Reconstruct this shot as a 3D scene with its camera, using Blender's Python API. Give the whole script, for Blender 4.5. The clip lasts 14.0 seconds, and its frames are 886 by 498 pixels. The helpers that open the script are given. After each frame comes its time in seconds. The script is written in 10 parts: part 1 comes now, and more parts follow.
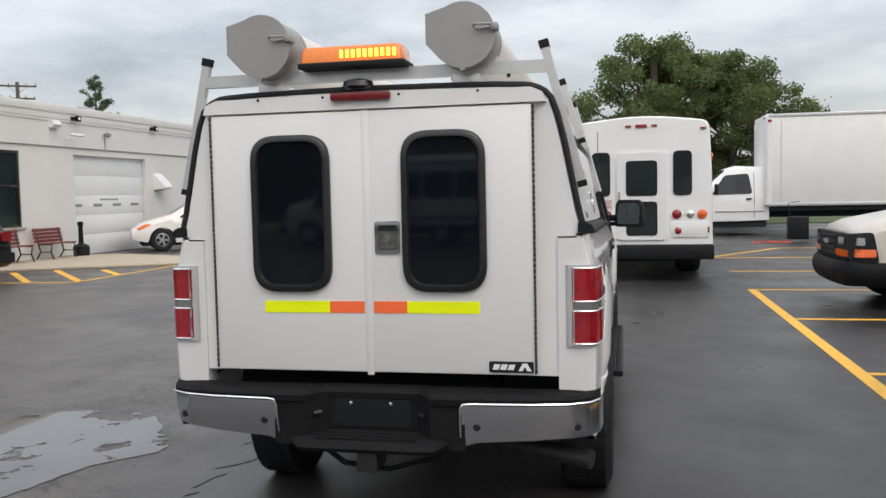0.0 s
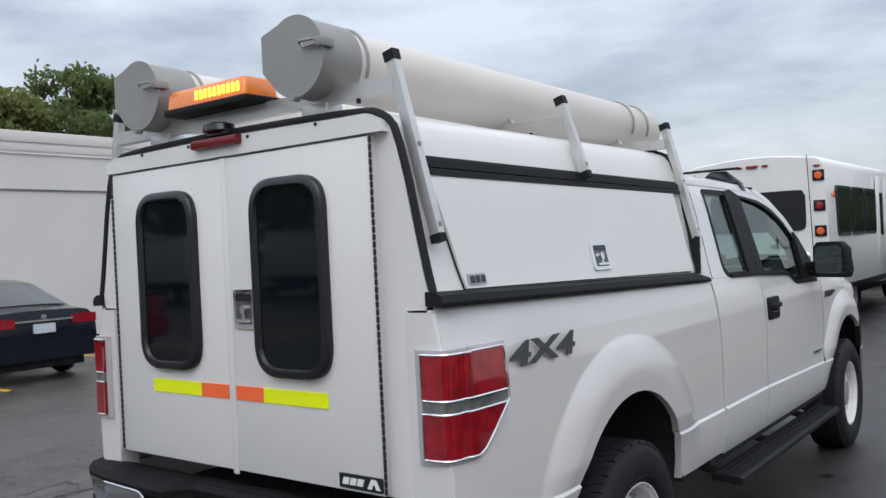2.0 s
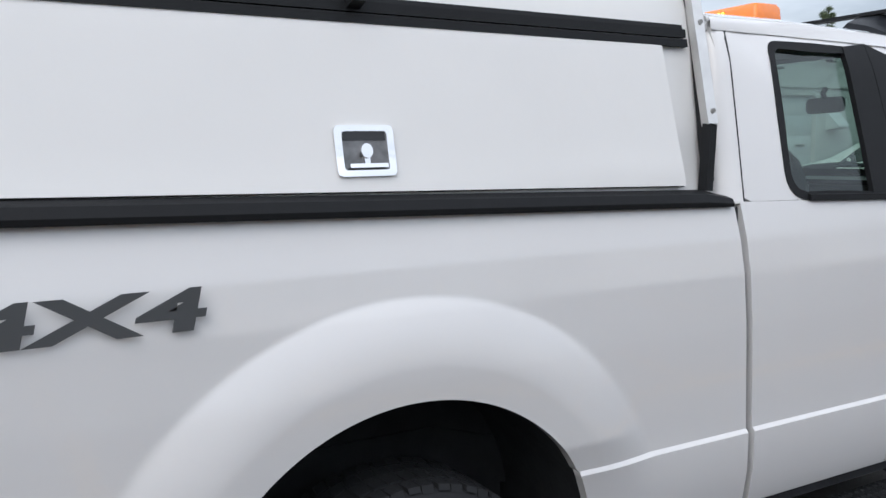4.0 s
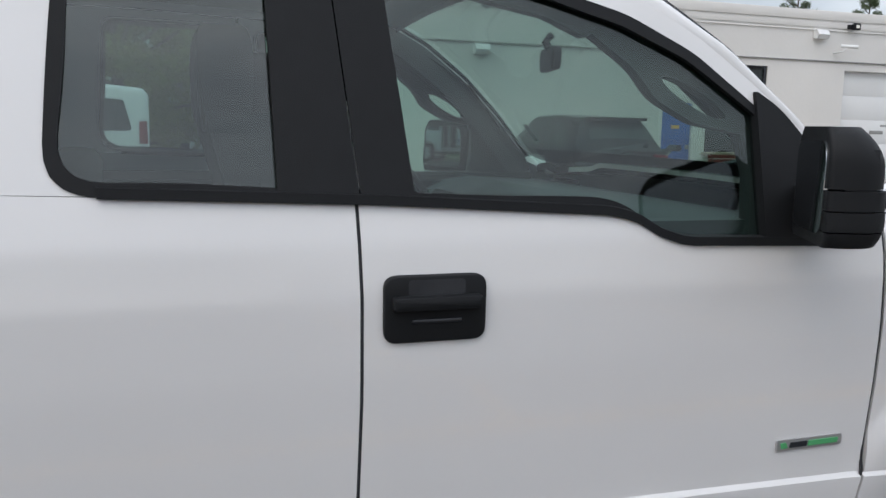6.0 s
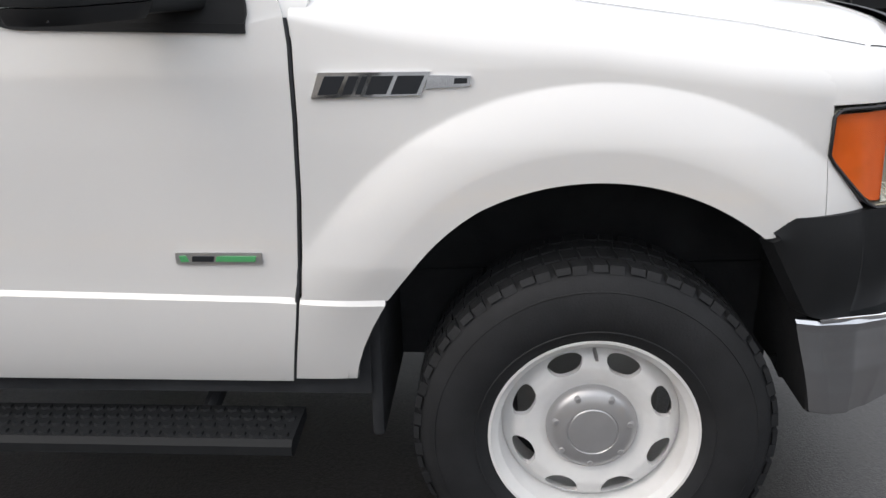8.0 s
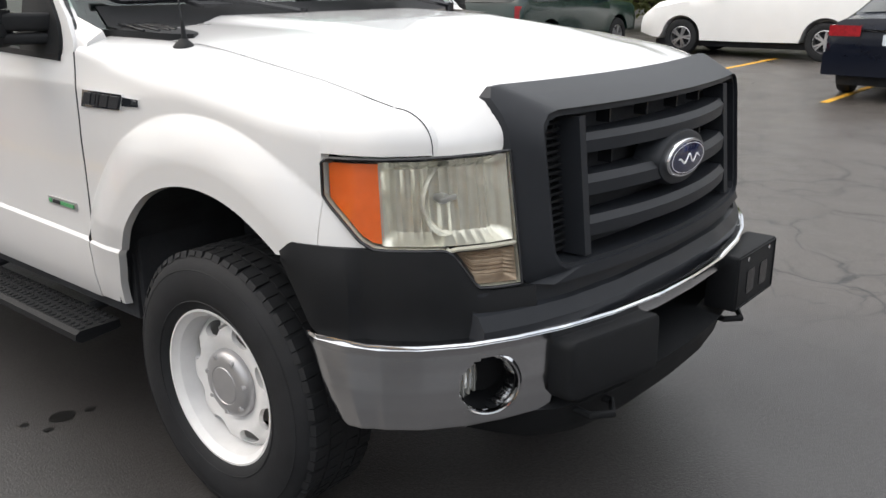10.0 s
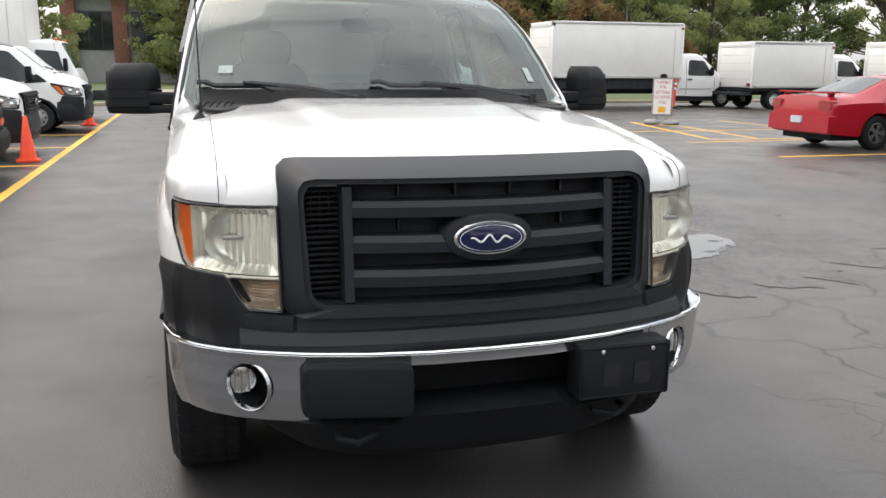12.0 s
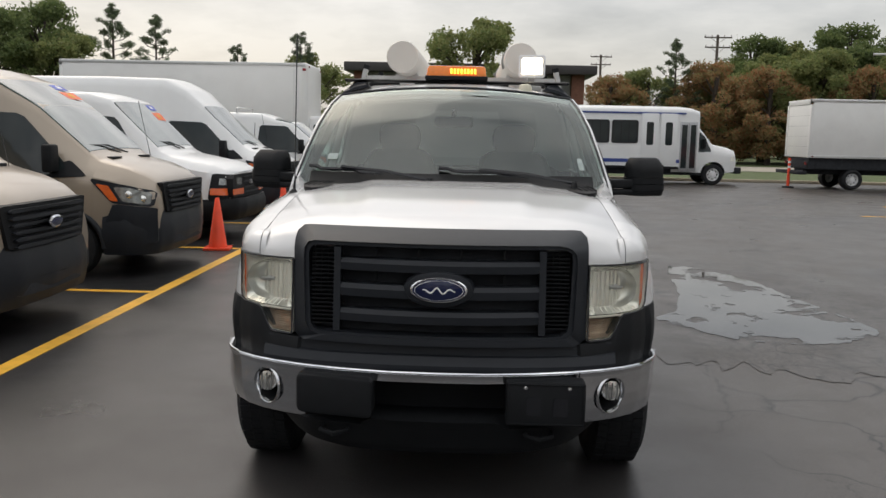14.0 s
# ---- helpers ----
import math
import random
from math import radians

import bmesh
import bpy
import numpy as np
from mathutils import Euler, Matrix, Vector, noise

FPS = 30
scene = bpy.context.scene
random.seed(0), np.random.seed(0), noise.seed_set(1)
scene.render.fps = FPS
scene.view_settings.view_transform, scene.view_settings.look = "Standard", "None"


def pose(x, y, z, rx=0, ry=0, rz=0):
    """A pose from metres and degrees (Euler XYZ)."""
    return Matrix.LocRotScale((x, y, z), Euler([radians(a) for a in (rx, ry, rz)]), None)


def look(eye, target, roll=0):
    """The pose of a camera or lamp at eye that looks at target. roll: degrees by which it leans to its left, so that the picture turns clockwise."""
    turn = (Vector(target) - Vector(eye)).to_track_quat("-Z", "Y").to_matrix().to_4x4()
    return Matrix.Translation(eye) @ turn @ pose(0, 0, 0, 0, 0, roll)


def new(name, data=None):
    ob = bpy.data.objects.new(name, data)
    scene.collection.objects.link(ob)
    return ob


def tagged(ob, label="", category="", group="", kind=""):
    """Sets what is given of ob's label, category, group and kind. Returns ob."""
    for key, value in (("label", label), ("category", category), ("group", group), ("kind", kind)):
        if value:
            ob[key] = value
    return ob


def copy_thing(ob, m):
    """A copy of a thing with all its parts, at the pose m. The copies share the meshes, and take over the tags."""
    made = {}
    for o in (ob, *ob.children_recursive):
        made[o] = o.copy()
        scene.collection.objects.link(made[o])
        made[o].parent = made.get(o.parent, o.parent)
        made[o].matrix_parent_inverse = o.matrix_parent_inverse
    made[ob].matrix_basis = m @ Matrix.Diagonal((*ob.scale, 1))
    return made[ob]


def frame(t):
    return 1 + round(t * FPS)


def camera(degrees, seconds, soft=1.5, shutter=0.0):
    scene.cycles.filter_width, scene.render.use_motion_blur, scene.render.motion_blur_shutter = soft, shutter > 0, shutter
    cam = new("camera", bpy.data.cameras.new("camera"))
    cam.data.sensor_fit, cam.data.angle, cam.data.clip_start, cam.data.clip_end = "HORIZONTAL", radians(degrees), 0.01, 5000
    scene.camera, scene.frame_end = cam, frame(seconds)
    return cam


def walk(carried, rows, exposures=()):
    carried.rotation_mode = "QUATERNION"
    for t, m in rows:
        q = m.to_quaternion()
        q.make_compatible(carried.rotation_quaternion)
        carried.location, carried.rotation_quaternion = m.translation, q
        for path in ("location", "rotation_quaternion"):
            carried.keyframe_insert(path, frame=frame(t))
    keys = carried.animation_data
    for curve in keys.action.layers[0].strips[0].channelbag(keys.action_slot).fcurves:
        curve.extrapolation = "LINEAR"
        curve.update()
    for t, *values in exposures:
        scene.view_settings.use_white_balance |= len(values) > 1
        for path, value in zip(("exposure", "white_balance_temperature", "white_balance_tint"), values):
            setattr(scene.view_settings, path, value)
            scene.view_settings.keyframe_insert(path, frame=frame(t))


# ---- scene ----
cam = camera(54.6, 14.0)
PATH = [
    (0, (1.072, -4.777, 1.621), (0.659, -2.824, 1.494), -1.2),
    (0.5, (1.551, -4.482, 1.615), (0.921, -2.591, 1.46), -1.6),
    (1, (2.034, -4.179, 1.632), (1.191, -2.373, 1.468), -1.7),
    (1.5, (2.309, -3.735, 1.626), (1.305, -2.007, 1.537), -1.9),
    (2, (2.508, -3.209, 1.625), (1.293, -1.621, 1.622), -2.8),
    (2.2, (2.55, -2.976, 1.65), (1.275, -1.435, 1.675), -2.5),
    (4.3, (2.681, -0.492, 1.554), (0.924, 0.431, 1.305), -0.6),
    (4.5, (2.702, -0.261, 1.593), (0.945, 0.662, 1.348), 0.0),
    (5, (2.638, 0.268, 1.578), (0.847, 1.143, 1.411), 0.2),
    (5.5, (2.581, 0.839, 1.561), (0.727, 1.57, 1.396), -0.1),
    (6, (2.507, 1.438, 1.534), (0.639, 2.091, 1.241), 1.3),
    (6.5, (2.464, 1.991, 1.502), (0.593, 2.501, 1.013), 0.8),
    (7, (2.509, 2.405, 1.496), (0.644, 2.825, 0.907), 0.8),
    (7.5, (2.549, 2.934, 1.492), (0.67, 3.107, 0.829), 0.0),
    (8, (2.651, 3.481, 1.425), (0.769, 3.36, 0.76), -1.1),
    (8.5, (2.628, 4.049, 1.422), (0.796, 3.637, 0.732), 0.5),
    (9, (2.585, 4.625, 1.444), (0.834, 3.94, 0.763), -0.3),
    (9.2, (2.557, 4.842, 1.477), (0.845, 4.048, 0.816), -0.7),
    (11.3, (1.389, 6.725, 1.521), (0.554, 4.979, 1.017), 0.2),
    (11.5, (1.244, 6.878, 1.546), (0.498, 5.085, 1.069), -0.1),
    (12, (0.866, 7.068, 1.538), (0.320, 5.186, 1.120), 0.4),
    (12.5, (0.499, 7.306, 1.560), (0.192, 5.362, 1.190), 0.2),
    (13, (0.172, 7.550, 1.589), (0.030, 5.582, 1.252), 0.5),
    (13.5, (-0.062, 7.794, 1.615), (-0.092, 5.816, 1.318), 2.1),
    (14, (-0.126, 8.088, 1.654), (-0.062, 6.106, 1.391), 1.2),
]
walk(cam, [(t, look(eye, target, roll)) for t, eye, target, roll in PATH], [
    (0, 0.26, 6700, 10), (1, 0.32, 6800, 10), (1.6, 0.28, 6650, 10), (2.1, 0.08, 6150, 10), (4.4, 0.36, 6150, 10), (5, 0.34, 6160, 10),
    (5.5, 0.08, 6200, 10), (6, 0.24, 6280, 10), (6.5, 0.46, 6420, 10), (7.5, 0.54, 6570, 10), (8.5, 0.68, 6800, 10), (9.1, 0.62, 6880, 10), (11.4, 0.96, 6880, 10), (12.1, 0.78, 6900, 10), (12.5, 0.64, 6920, 10), (13.3, 0.40, 6950, 10), (14, -0.06, 6950, 10)])

# ---------------------------------------------------------------- light
world = bpy.data.worlds.new("overcast_sky")
scene.world = world
world.use_nodes = True
wt = world.node_tree
wt.nodes.clear()


def wnode(kind, **values):
    n = wt.nodes.new(kind)
    for k, v in values.items():
        n.inputs[k].default_value = v
    return n


SUN_ELEV, SUN_TURN = radians(48), radians(145)
w_out = wt.nodes.new("ShaderNodeOutputWorld")
sky = wt.nodes.new("ShaderNodeTexSky")
sky.sky_type = "NISHITA"
sky.sun_disc = False
sky.sun_elevation, sky.sun_rotation = SUN_ELEV, SUN_TURN
sky.air_density, sky.dust_density = 1.0, 4.0
bg_sky = wnode("ShaderNodeBackground", Strength=0.05)
bg_cloud = wnode("ShaderNodeBackground", Strength=0.9)
w_add = wt.nodes.new("ShaderNodeAddShader")
coord = wt.nodes.new("ShaderNodeTexCoord")
stretch = wt.nodes.new("ShaderNodeMapping")
stretch.inputs["Scale"].default_value = (1.6, 1.6, 5.5)
cl1 = wnode("ShaderNodeTexNoise", Scale=1.6, Detail=7.0, Roughness=0.55)
cl2 = wnode("ShaderNodeTexNoise", Scale=5.0, Detail=5.0, Roughness=0.6)
cmix = wt.nodes.new("ShaderNodeMath")
cmix.operation = "MULTIPLY_ADD"
cmix.inputs[1].default_value = 0.3
ramp = wt.nodes.new("ShaderNodeValToRGB")
ramp.color_ramp.elements[0].position, ramp.color_ramp.elements[0].color = 0.44, (0.40, 0.42, 0.455, 1)
ramp.color_ramp.elements[1].position, ramp.color_ramp.elements[1].color = 0.78, (0.94, 0.95, 0.97, 1)
mid = ramp.color_ramp.elements.new(0.62)
mid.color = (0.68, 0.70, 0.73, 1)
wt.links.new(coord.outputs["Generated"], stretch.inputs["Vector"])
wt.links.new(stretch.outputs["Vector"], cl1.inputs["Vector"])
wt.links.new(stretch.outputs["Vector"], cl2.inputs["Vector"])
wt.links.new(cl2.outputs["Fac"], cmix.inputs[0])
wt.links.new(cl1.outputs["Fac"], cmix.inputs[2])
wt.links.new(cmix.outputs[0], ramp.inputs["Fac"])
sep = wt.nodes.new("ShaderNodeSeparateXYZ")
wt.links.new(coord.outputs["Generated"], sep.inputs[0])
lum = wt.nodes.new("ShaderNodeMapRange")
lum.interpolation_type = "SMOOTHSTEP"
lum.inputs["From Min"].default_value, lum.inputs["From Max"].default_value = 0.16, 0.70
lum.inputs["To Min"].default_value, lum.inputs["To Max"].default_value = 0.62, 1.40
wt.links.new(sep.outputs["Z"], lum.inputs["Value"])
wt.links.new(lum.outputs["Result"], bg_cloud.inputs["Strength"])
wt.links.new(ramp.outputs["Color"], bg_cloud.inputs["Color"])
wt.links.new(sky.outputs["Color"], bg_sky.inputs["Color"])
wt.links.new(bg_sky.outputs[0], w_add.inputs[0])
wt.links.new(bg_cloud.outputs[0], w_add.inputs[1])
wt.links.new(w_add.outputs[0], w_out.inputs["Surface"])

sun_data = bpy.data.lights.new("sun", "SUN")
sun_data.energy, sun_data.angle, sun_data.color = 0.36, radians(45), (1.0, 0.97, 0.93)
sun = new("sun", sun_data)
sun.matrix_world = look((0, 0, 0), (-math.sin(SUN_TURN) * math.cos(SUN_ELEV), -math.cos(SUN_TURN) * math.cos(SUN_ELEV), -math.sin(SUN_ELEV)))


# ---------------------------------------------------------------- materials
def mat(name, color, rough=0.5, metal=0.0, vary=0.08, scale=6.0, bump=0.0, bump_scale=60.0, coat=0.0, emit=0.0,
        stain=0.0, stain_color=(0.12, 0.11, 0.1), per_object=0.0, rough_vary=0.0):
    m = bpy.data.materials.new(name)
    m.use_nodes = True
    nt = m.node_tree
    b = nt.nodes["Principled BSDF"]
    L = nt.links.new
    b.inputs["Roughness"].default_value, b.inputs["Metallic"].default_value = rough, metal
    b.inputs["Coat Weight"].default_value = coat
    b.inputs["Coat Roughness"].default_value = 0.06
    tc = nt.nodes.new("ShaderNodeTexCoord")
    n1 = nt.nodes.new("ShaderNodeTexNoise")
    n1.inputs["Scale"].default_value, n1.inputs["Detail"].default_value = scale, 6.0
    L(tc.outputs["Object"], n1.inputs["Vector"])
    mr = nt.nodes.new("ShaderNodeMapRange")
    mr.inputs["From Min"].default_value, mr.inputs["From Max"].default_value = 0.25, 0.75
    mr.inputs["To Min"].default_value, mr.inputs["To Max"].default_value = 1 - vary, 1 + vary
    L(n1.outputs["Fac"], mr.inputs["Value"])
    hsv = nt.nodes.new("ShaderNodeHueSaturation")
    hsv.inputs["Color"].default_value = (*color, 1)
    L(mr.outputs["Result"], hsv.inputs["Value"])
    out = hsv.outputs["Color"]
    if per_object:
        oi = nt.nodes.new("ShaderNodeObjectInfo")
        m2 = nt.nodes.new("ShaderNodeMapRange")
        m2.inputs["To Min"].default_value, m2.inputs["To Max"].default_value = 1 - per_object, 1 + per_object
        L(oi.outputs["Random"], m2.inputs["Value"])
        h2 = nt.nodes.new("ShaderNodeHueSaturation")
        L(out, h2.inputs["Color"])
        L(m2.outputs["Result"], h2.inputs["Value"])
        out = h2.outputs["Color"]
    if stain:
        n2 = nt.nodes.new("ShaderNodeTexNoise")
        n2.inputs["Scale"].default_value, n2.inputs["Detail"].default_value = scale * 0.35, 9.0
        n2.inputs["Roughness"].default_value = 0.7
        L(tc.outputs["Object"], n2.inputs["Vector"])
        r2 = nt.nodes.new("ShaderNodeMapRange")
        r2.inputs["From Min"].default_value, r2.inputs["From Max"].default_value = 0.5, 0.75
        r2.inputs["To Max"].default_value = stain
        L(n2.outputs["Fac"], r2.inputs["Value"])
        mx = nt.nodes.new("ShaderNodeMix")
        mx.data_type = "RGBA"
        mx.inputs["B"].default_value = (*stain_color, 1)
        L(r2.outputs["Result"], mx.inputs["Factor"])
        L(out, mx.inputs["A"])
        out = mx.outputs["Result"]
    L(out, b.inputs["Base Color"])
    if rough_vary:
        r3 = nt.nodes.new("ShaderNodeMapRange")
        r3.inputs["From Min"].default_value, r3.inputs["From Max"].default_value = 0.3, 0.7
        r3.inputs["To Min"].default_value, r3.inputs["To Max"].default_value = max(0, rough - rough_vary), min(1, rough + rough_vary)
        L(n1.outputs["Fac"], r3.inputs["Value"])
        L(r3.outputs["Result"], b.inputs["Roughness"])
    if bump:
        n3 = nt.nodes.new("ShaderNodeTexNoise")
        n3.inputs["Scale"].default_value, n3.inputs["Detail"].default_value = bump_scale, 4.0
        L(tc.outputs["Object"], n3.inputs["Vector"])
        bp = nt.nodes.new("ShaderNodeBump")
        bp.inputs["Strength"].default_value, bp.inputs["Distance"].default_value = bump, 0.01
        L(n3.outputs["Fac"], bp.inputs["Height"])
        L(bp.outputs["Normal"], b.inputs["Normal"])
    if emit:
        b.inputs["Emission Color"].default_value = (*color, 1)
        b.inputs["Emission Strength"].default_value = emit
    return m


def glass(name, tint, gloss=0.03, ior=1.5):
    m = bpy.data.materials.new(name)
    m.use_nodes = True
    nt = m.node_tree
    nt.nodes.clear()
    o = nt.nodes.new("ShaderNodeOutputMaterial")
    t = nt.nodes.new("ShaderNodeBsdfTransparent")
    t.inputs["Color"].default_value = (*tint, 1)
    g = nt.nodes.new("ShaderNodeBsdfGlossy")
    g.inputs["Roughness"].default_value = gloss
    g.inputs["Color"].default_value = (0.9, 0.95, 0.93, 1)
    lw = nt.nodes.new("ShaderNodeLayerWeight")
    lw.inputs["Blend"].default_value = 0.5
    pw = nt.nodes.new("ShaderNodeMath")
    pw.operation = "POWER"
    pw.inputs[1].default_value = 4.5
    nt.links.new(lw.outputs["Facing"], pw.inputs[0])
    f = nt.nodes.new("ShaderNodeMapRange")
    f.inputs["To Min"].default_value, f.inputs["To Max"].default_value = ((ior - 1) / (ior + 1)) ** 2, 0.9
    nt.links.new(pw.outputs[0], f.inputs["Value"])
    mx = nt.nodes.new("ShaderNodeMixShader")
    nt.links.new(f.outputs[0], mx.inputs[0])
    nt.links.new(t.outputs[0], mx.inputs[1])
    nt.links.new(g.outputs[0], mx.inputs[2])
    nt.links.new(mx.outputs[0], o.inputs["Surface"])
    return m


PAINT = mat("white_car_paint", (0.68, 0.68, 0.68), 0.22, vary=0.012, scale=2.0, coat=0.7, stain=0.03)
CAPW = mat("white_fibreglass", (0.72, 0.72, 0.71), 0.3, vary=0.015, scale=3.0, coat=0.3, bump=0.02, bump_scale=40, stain=0.04)
VANW = mat("white_van_paint", (0.79, 0.795, 0.79), 0.3, vary=0.03, scale=2.0, coat=0.4, per_object=0.03)
VANTAN = mat("tan_metallic_paint", (0.36, 0.30, 0.235), 0.3, metal=0.25, vary=0.04, scale=3.0, coat=0.6)
BOXW = mat("white_box_panel", (0.80, 0.795, 0.77), 0.4, vary=0.03, scale=1.5, stain=0.1)
BLACKP = mat("black_textured_plastic", (0.0095, 0.0105, 0.012), 0.6, vary=0.1, scale=20, bump=0.12, bump_scale=500)
GREYP = mat("dark_grey_moulded_plastic", (0.020, 0.0225, 0.027), 0.42, vary=0.06, scale=20, bump=0.06, bump_scale=500)
BLACKG = mat("gloss_black_trim", (0.014, 0.015, 0.018), 0.25, vary=0.1)
RUBBER = mat("black_rubber", (0.017, 0.018, 0.020), 0.65, vary=0.25, scale=12, bump=0.15, bump_scale=200, stain=0.12, stain_color=(0.035, 0.033, 0.03))
DARK = mat("dark_underbody", (0.032, 0.034, 0.038), 0.9, vary=0.3, scale=8, bump=0.3, bump_scale=40)
for m_ in (BLACKP, GREYP, RUBBER, DARK):
    m_.node_tree.nodes["Principled BSDF"].inputs["Specular IOR Level"].default_value = 0.22
CHROME = mat("chrome", (0.62, 0.63, 0.65), 0.14, metal=1.0, vary=0.03, scale=10, rough_vary=0.03)
PADBLACK = mat("black_rubber_pad", (0.010, 0.010, 0.011), 0.7, vary=0.2, scale=30, bump=0.3, bump_scale=250)
PADBLACK.node_tree.nodes["Principled BSDF"].inputs["Specular IOR Level"].default_value = 0.15
SATIN = mat("satin_silver_bezel", (0.62, 0.62, 0.63), 0.25, metal=0.45, vary=0.05, scale=12)
BRIGHT = mat("bright_chrome_edge", (0.85, 0.86, 0.88), 0.05, metal=1.0, vary=0.02)
STEELW = mat("white_painted_steel_wheel", (0.72, 0.72, 0.72), 0.4, vary=0.05, scale=20, coat=0.2, stain=0.08)
SILVER = mat("silver_paint", (0.42, 0.42, 0.43), 0.35, metal=0.6, vary=0.05, scale=20)
ALLOY = mat("alloy_wheel", (0.5, 0.5, 0.52), 0.3, metal=0.85, vary=0.06, scale=20)
ALU = mat("brushed_aluminium", (0.62, 0.62, 0.61), 0.38, metal=0.75, vary=0.07, scale=15, stain=0.15, stain_color=(0.3, 0.3, 0.3))
CAPMETAL = mat("dull_grey_sheet_metal", (0.30, 0.30, 0.29), 0.5, metal=0.35, vary=0.06, scale=6, stain=0.15, stain_color=(0.22, 0.21, 0.2))
# silver tray, its grey darkened for the shade of the latch recess
LATCHTRAY = mat("stamped_latch_tray", (0.16, 0.16, 0.16), 0.3, metal=0.75, vary=0.3, scale=40)
PVC = mat("cream_white_pvc", (0.66, 0.63, 0.58), 0.4, vary=0.03, scale=4, stain=0.1, stain_color=(0.5, 0.46, 0.4))
AMBER = mat("amber_lens", (0.85, 0.22, 0.02), 0.18, vary=0.08, scale=30, coat=0.5)
AMBERLIT = mat("lit_amber_led", (1.0, 0.38, 0.03), 0.3, vary=0.0, emit=5.0)
WHITELIT = mat("lit_work_lamp", (1.0, 0.9, 0.68), 0.3, vary=0.0, emit=8.0)
RED = mat("red_lens", (0.27, 0.008, 0.015), 0.12, vary=0.35, scale=22, coat=0.8)
REVERSE = mat("reversing_lamp", (0.30, 0.31, 0.30), 0.12, metal=0.6, vary=0.35, scale=25)
REDDARK = mat("dark_red_lens", (0.16, 0.008, 0.012), 0.2, vary=0.1)
ORANGEL = mat("orange_marker_lens", (0.75, 0.13, 0.02), 0.2, vary=0.1, scale=30, coat=0.5)
CLEARL = mat("clear_lamp_lens", (0.88, 0.87, 0.80), 0.28, metal=0.05, vary=0.16, scale=28, coat=1.0, bump=0.15, bump_scale=60)
REFLECT = mat("lamp_reflector", (0.75, 0.75, 0.72), 0.15, metal=0.9, vary=0.25, scale=30)
LAMPSILVER = mat("lamp_silvering", (0.78, 0.775, 0.73), 0.20, metal=0.72, vary=0.10, scale=40)
BEZEL = mat("pale_lamp_frame", (0.60, 0.58, 0.52), 0.3, vary=0.06, scale=20)
TURNLENS = mat("ribbed_turn_lens", (0.40, 0.31, 0.24), 0.22, metal=0.45, vary=0.4, scale=18)
GLASS = glass("green_tinted_glass", (0.50, 0.66, 0.60), ior=1.7)
REARGLASS = glass("dark_green_glass", (0.44, 0.56, 0.53), ior=1.8)
WSGLASS = glass("windscreen_glass", (0.55, 0.66, 0.62), ior=1.95)
LAMPGLASS = glass("lamp_cover", (0.97, 0.97, 0.93))
DARKGLASS = mat("privacy_glass", (0.004, 0.006, 0.009), 0.04, vary=0.1)
DARKGLASS.node_tree.nodes["Principled BSDF"].inputs["Specular IOR Level"].default_value = 0.3
CARGLASS = mat("car_window_glass", (0.020, 0.027, 0.028), 0.05, vary=0.3, scale=1.5, coat=0.15)
CARGLASS.node_tree.nodes["Principled BSDF"].inputs["Specular IOR Level"].default_value = 0.35
WSCAR = mat("car_windscreen", (0.10, 0.135, 0.13), 0.05, vary=0.35, scale=1.6, coat=0.8)
SEAT = mat("grey_seat_cloth", (0.030, 0.032, 0.035), 0.9, vary=0.12, scale=30, bump=0.2, bump_scale=300)
DASH = mat("grey_dashboard", (0.040, 0.043, 0.046), 0.6, vary=0.08, scale=10)
YELLOW = mat("yellow_road_paint", (0.78, 0.42, 0.04), 0.6, vary=0.12, scale=8, stain=0.35, stain_color=(0.2, 0.13, 0.05), bump=0.1)
LIME = mat("lime_reflective_tape", (0.86, 0.97, 0.0), 0.35, vary=0.02)
TAPEORANGE = mat("orange_reflective_tape", (0.95, 0.16, 0.05), 0.35, vary=0.02)
CONE = mat("orange_cone_plastic", (0.86, 0.07, 0.02), 0.5, vary=0.1, scale=5, stain=0.1)
BLUE = mat("blue_badge", (0.006, 0.012, 0.052), 0.15, vary=0.05, coat=0.6)
STICKER = mat("faded_sticker", (0.34, 0.40, 0.38), 0.4, vary=0.25, scale=40)
WHITEP = mat("white_paint_mark", (0.8, 0.8, 0.8), 0.4, vary=0.02)
GREEN = mat("green_badge_mark", (0.08, 0.35, 0.14), 0.4, vary=0.03)
REDTXT = mat("red_lettering", (0.5, 0.02, 0.03), 0.4, vary=0.05)
DECAL = mat("dark_grey_decal", (0.07, 0.075, 0.08), 0.4, vary=0.05)
PLATE = mat("number_plate", (0.55, 0.6, 0.66), 0.4, vary=0.15, scale=30)
CARBLACK = mat("black_car_paint", (0.005, 0.006, 0.008), 0.12, vary=0.1, coat=0.1)
CARBLUE = mat("dark_blue_car_paint", (0.005, 0.007, 0.014), 0.12, vary=0.1, coat=0.1)
for m_ in (CARBLACK, CARBLUE):
    m_.node_tree.nodes["Principled BSDF"].inputs["Specular IOR Level"].default_value = 0.25
CARRED = mat("red_car_paint", (0.40, 0.010, 0.022), 0.25, vary=0.05, coat=0.35)
CARGREEN = mat("dark_green_car_paint", (0.004, 0.022, 0.019), 0.25, vary=0.05, coat=0.3)
CARPEARL = mat("pearl_white_paint", (0.72, 0.70, 0.66), 0.25, vary=0.03, coat=0.7)
BLUESTRIPE = mat("blue_stripe", (0.03, 0.06, 0.25), 0.35, vary=0.05)
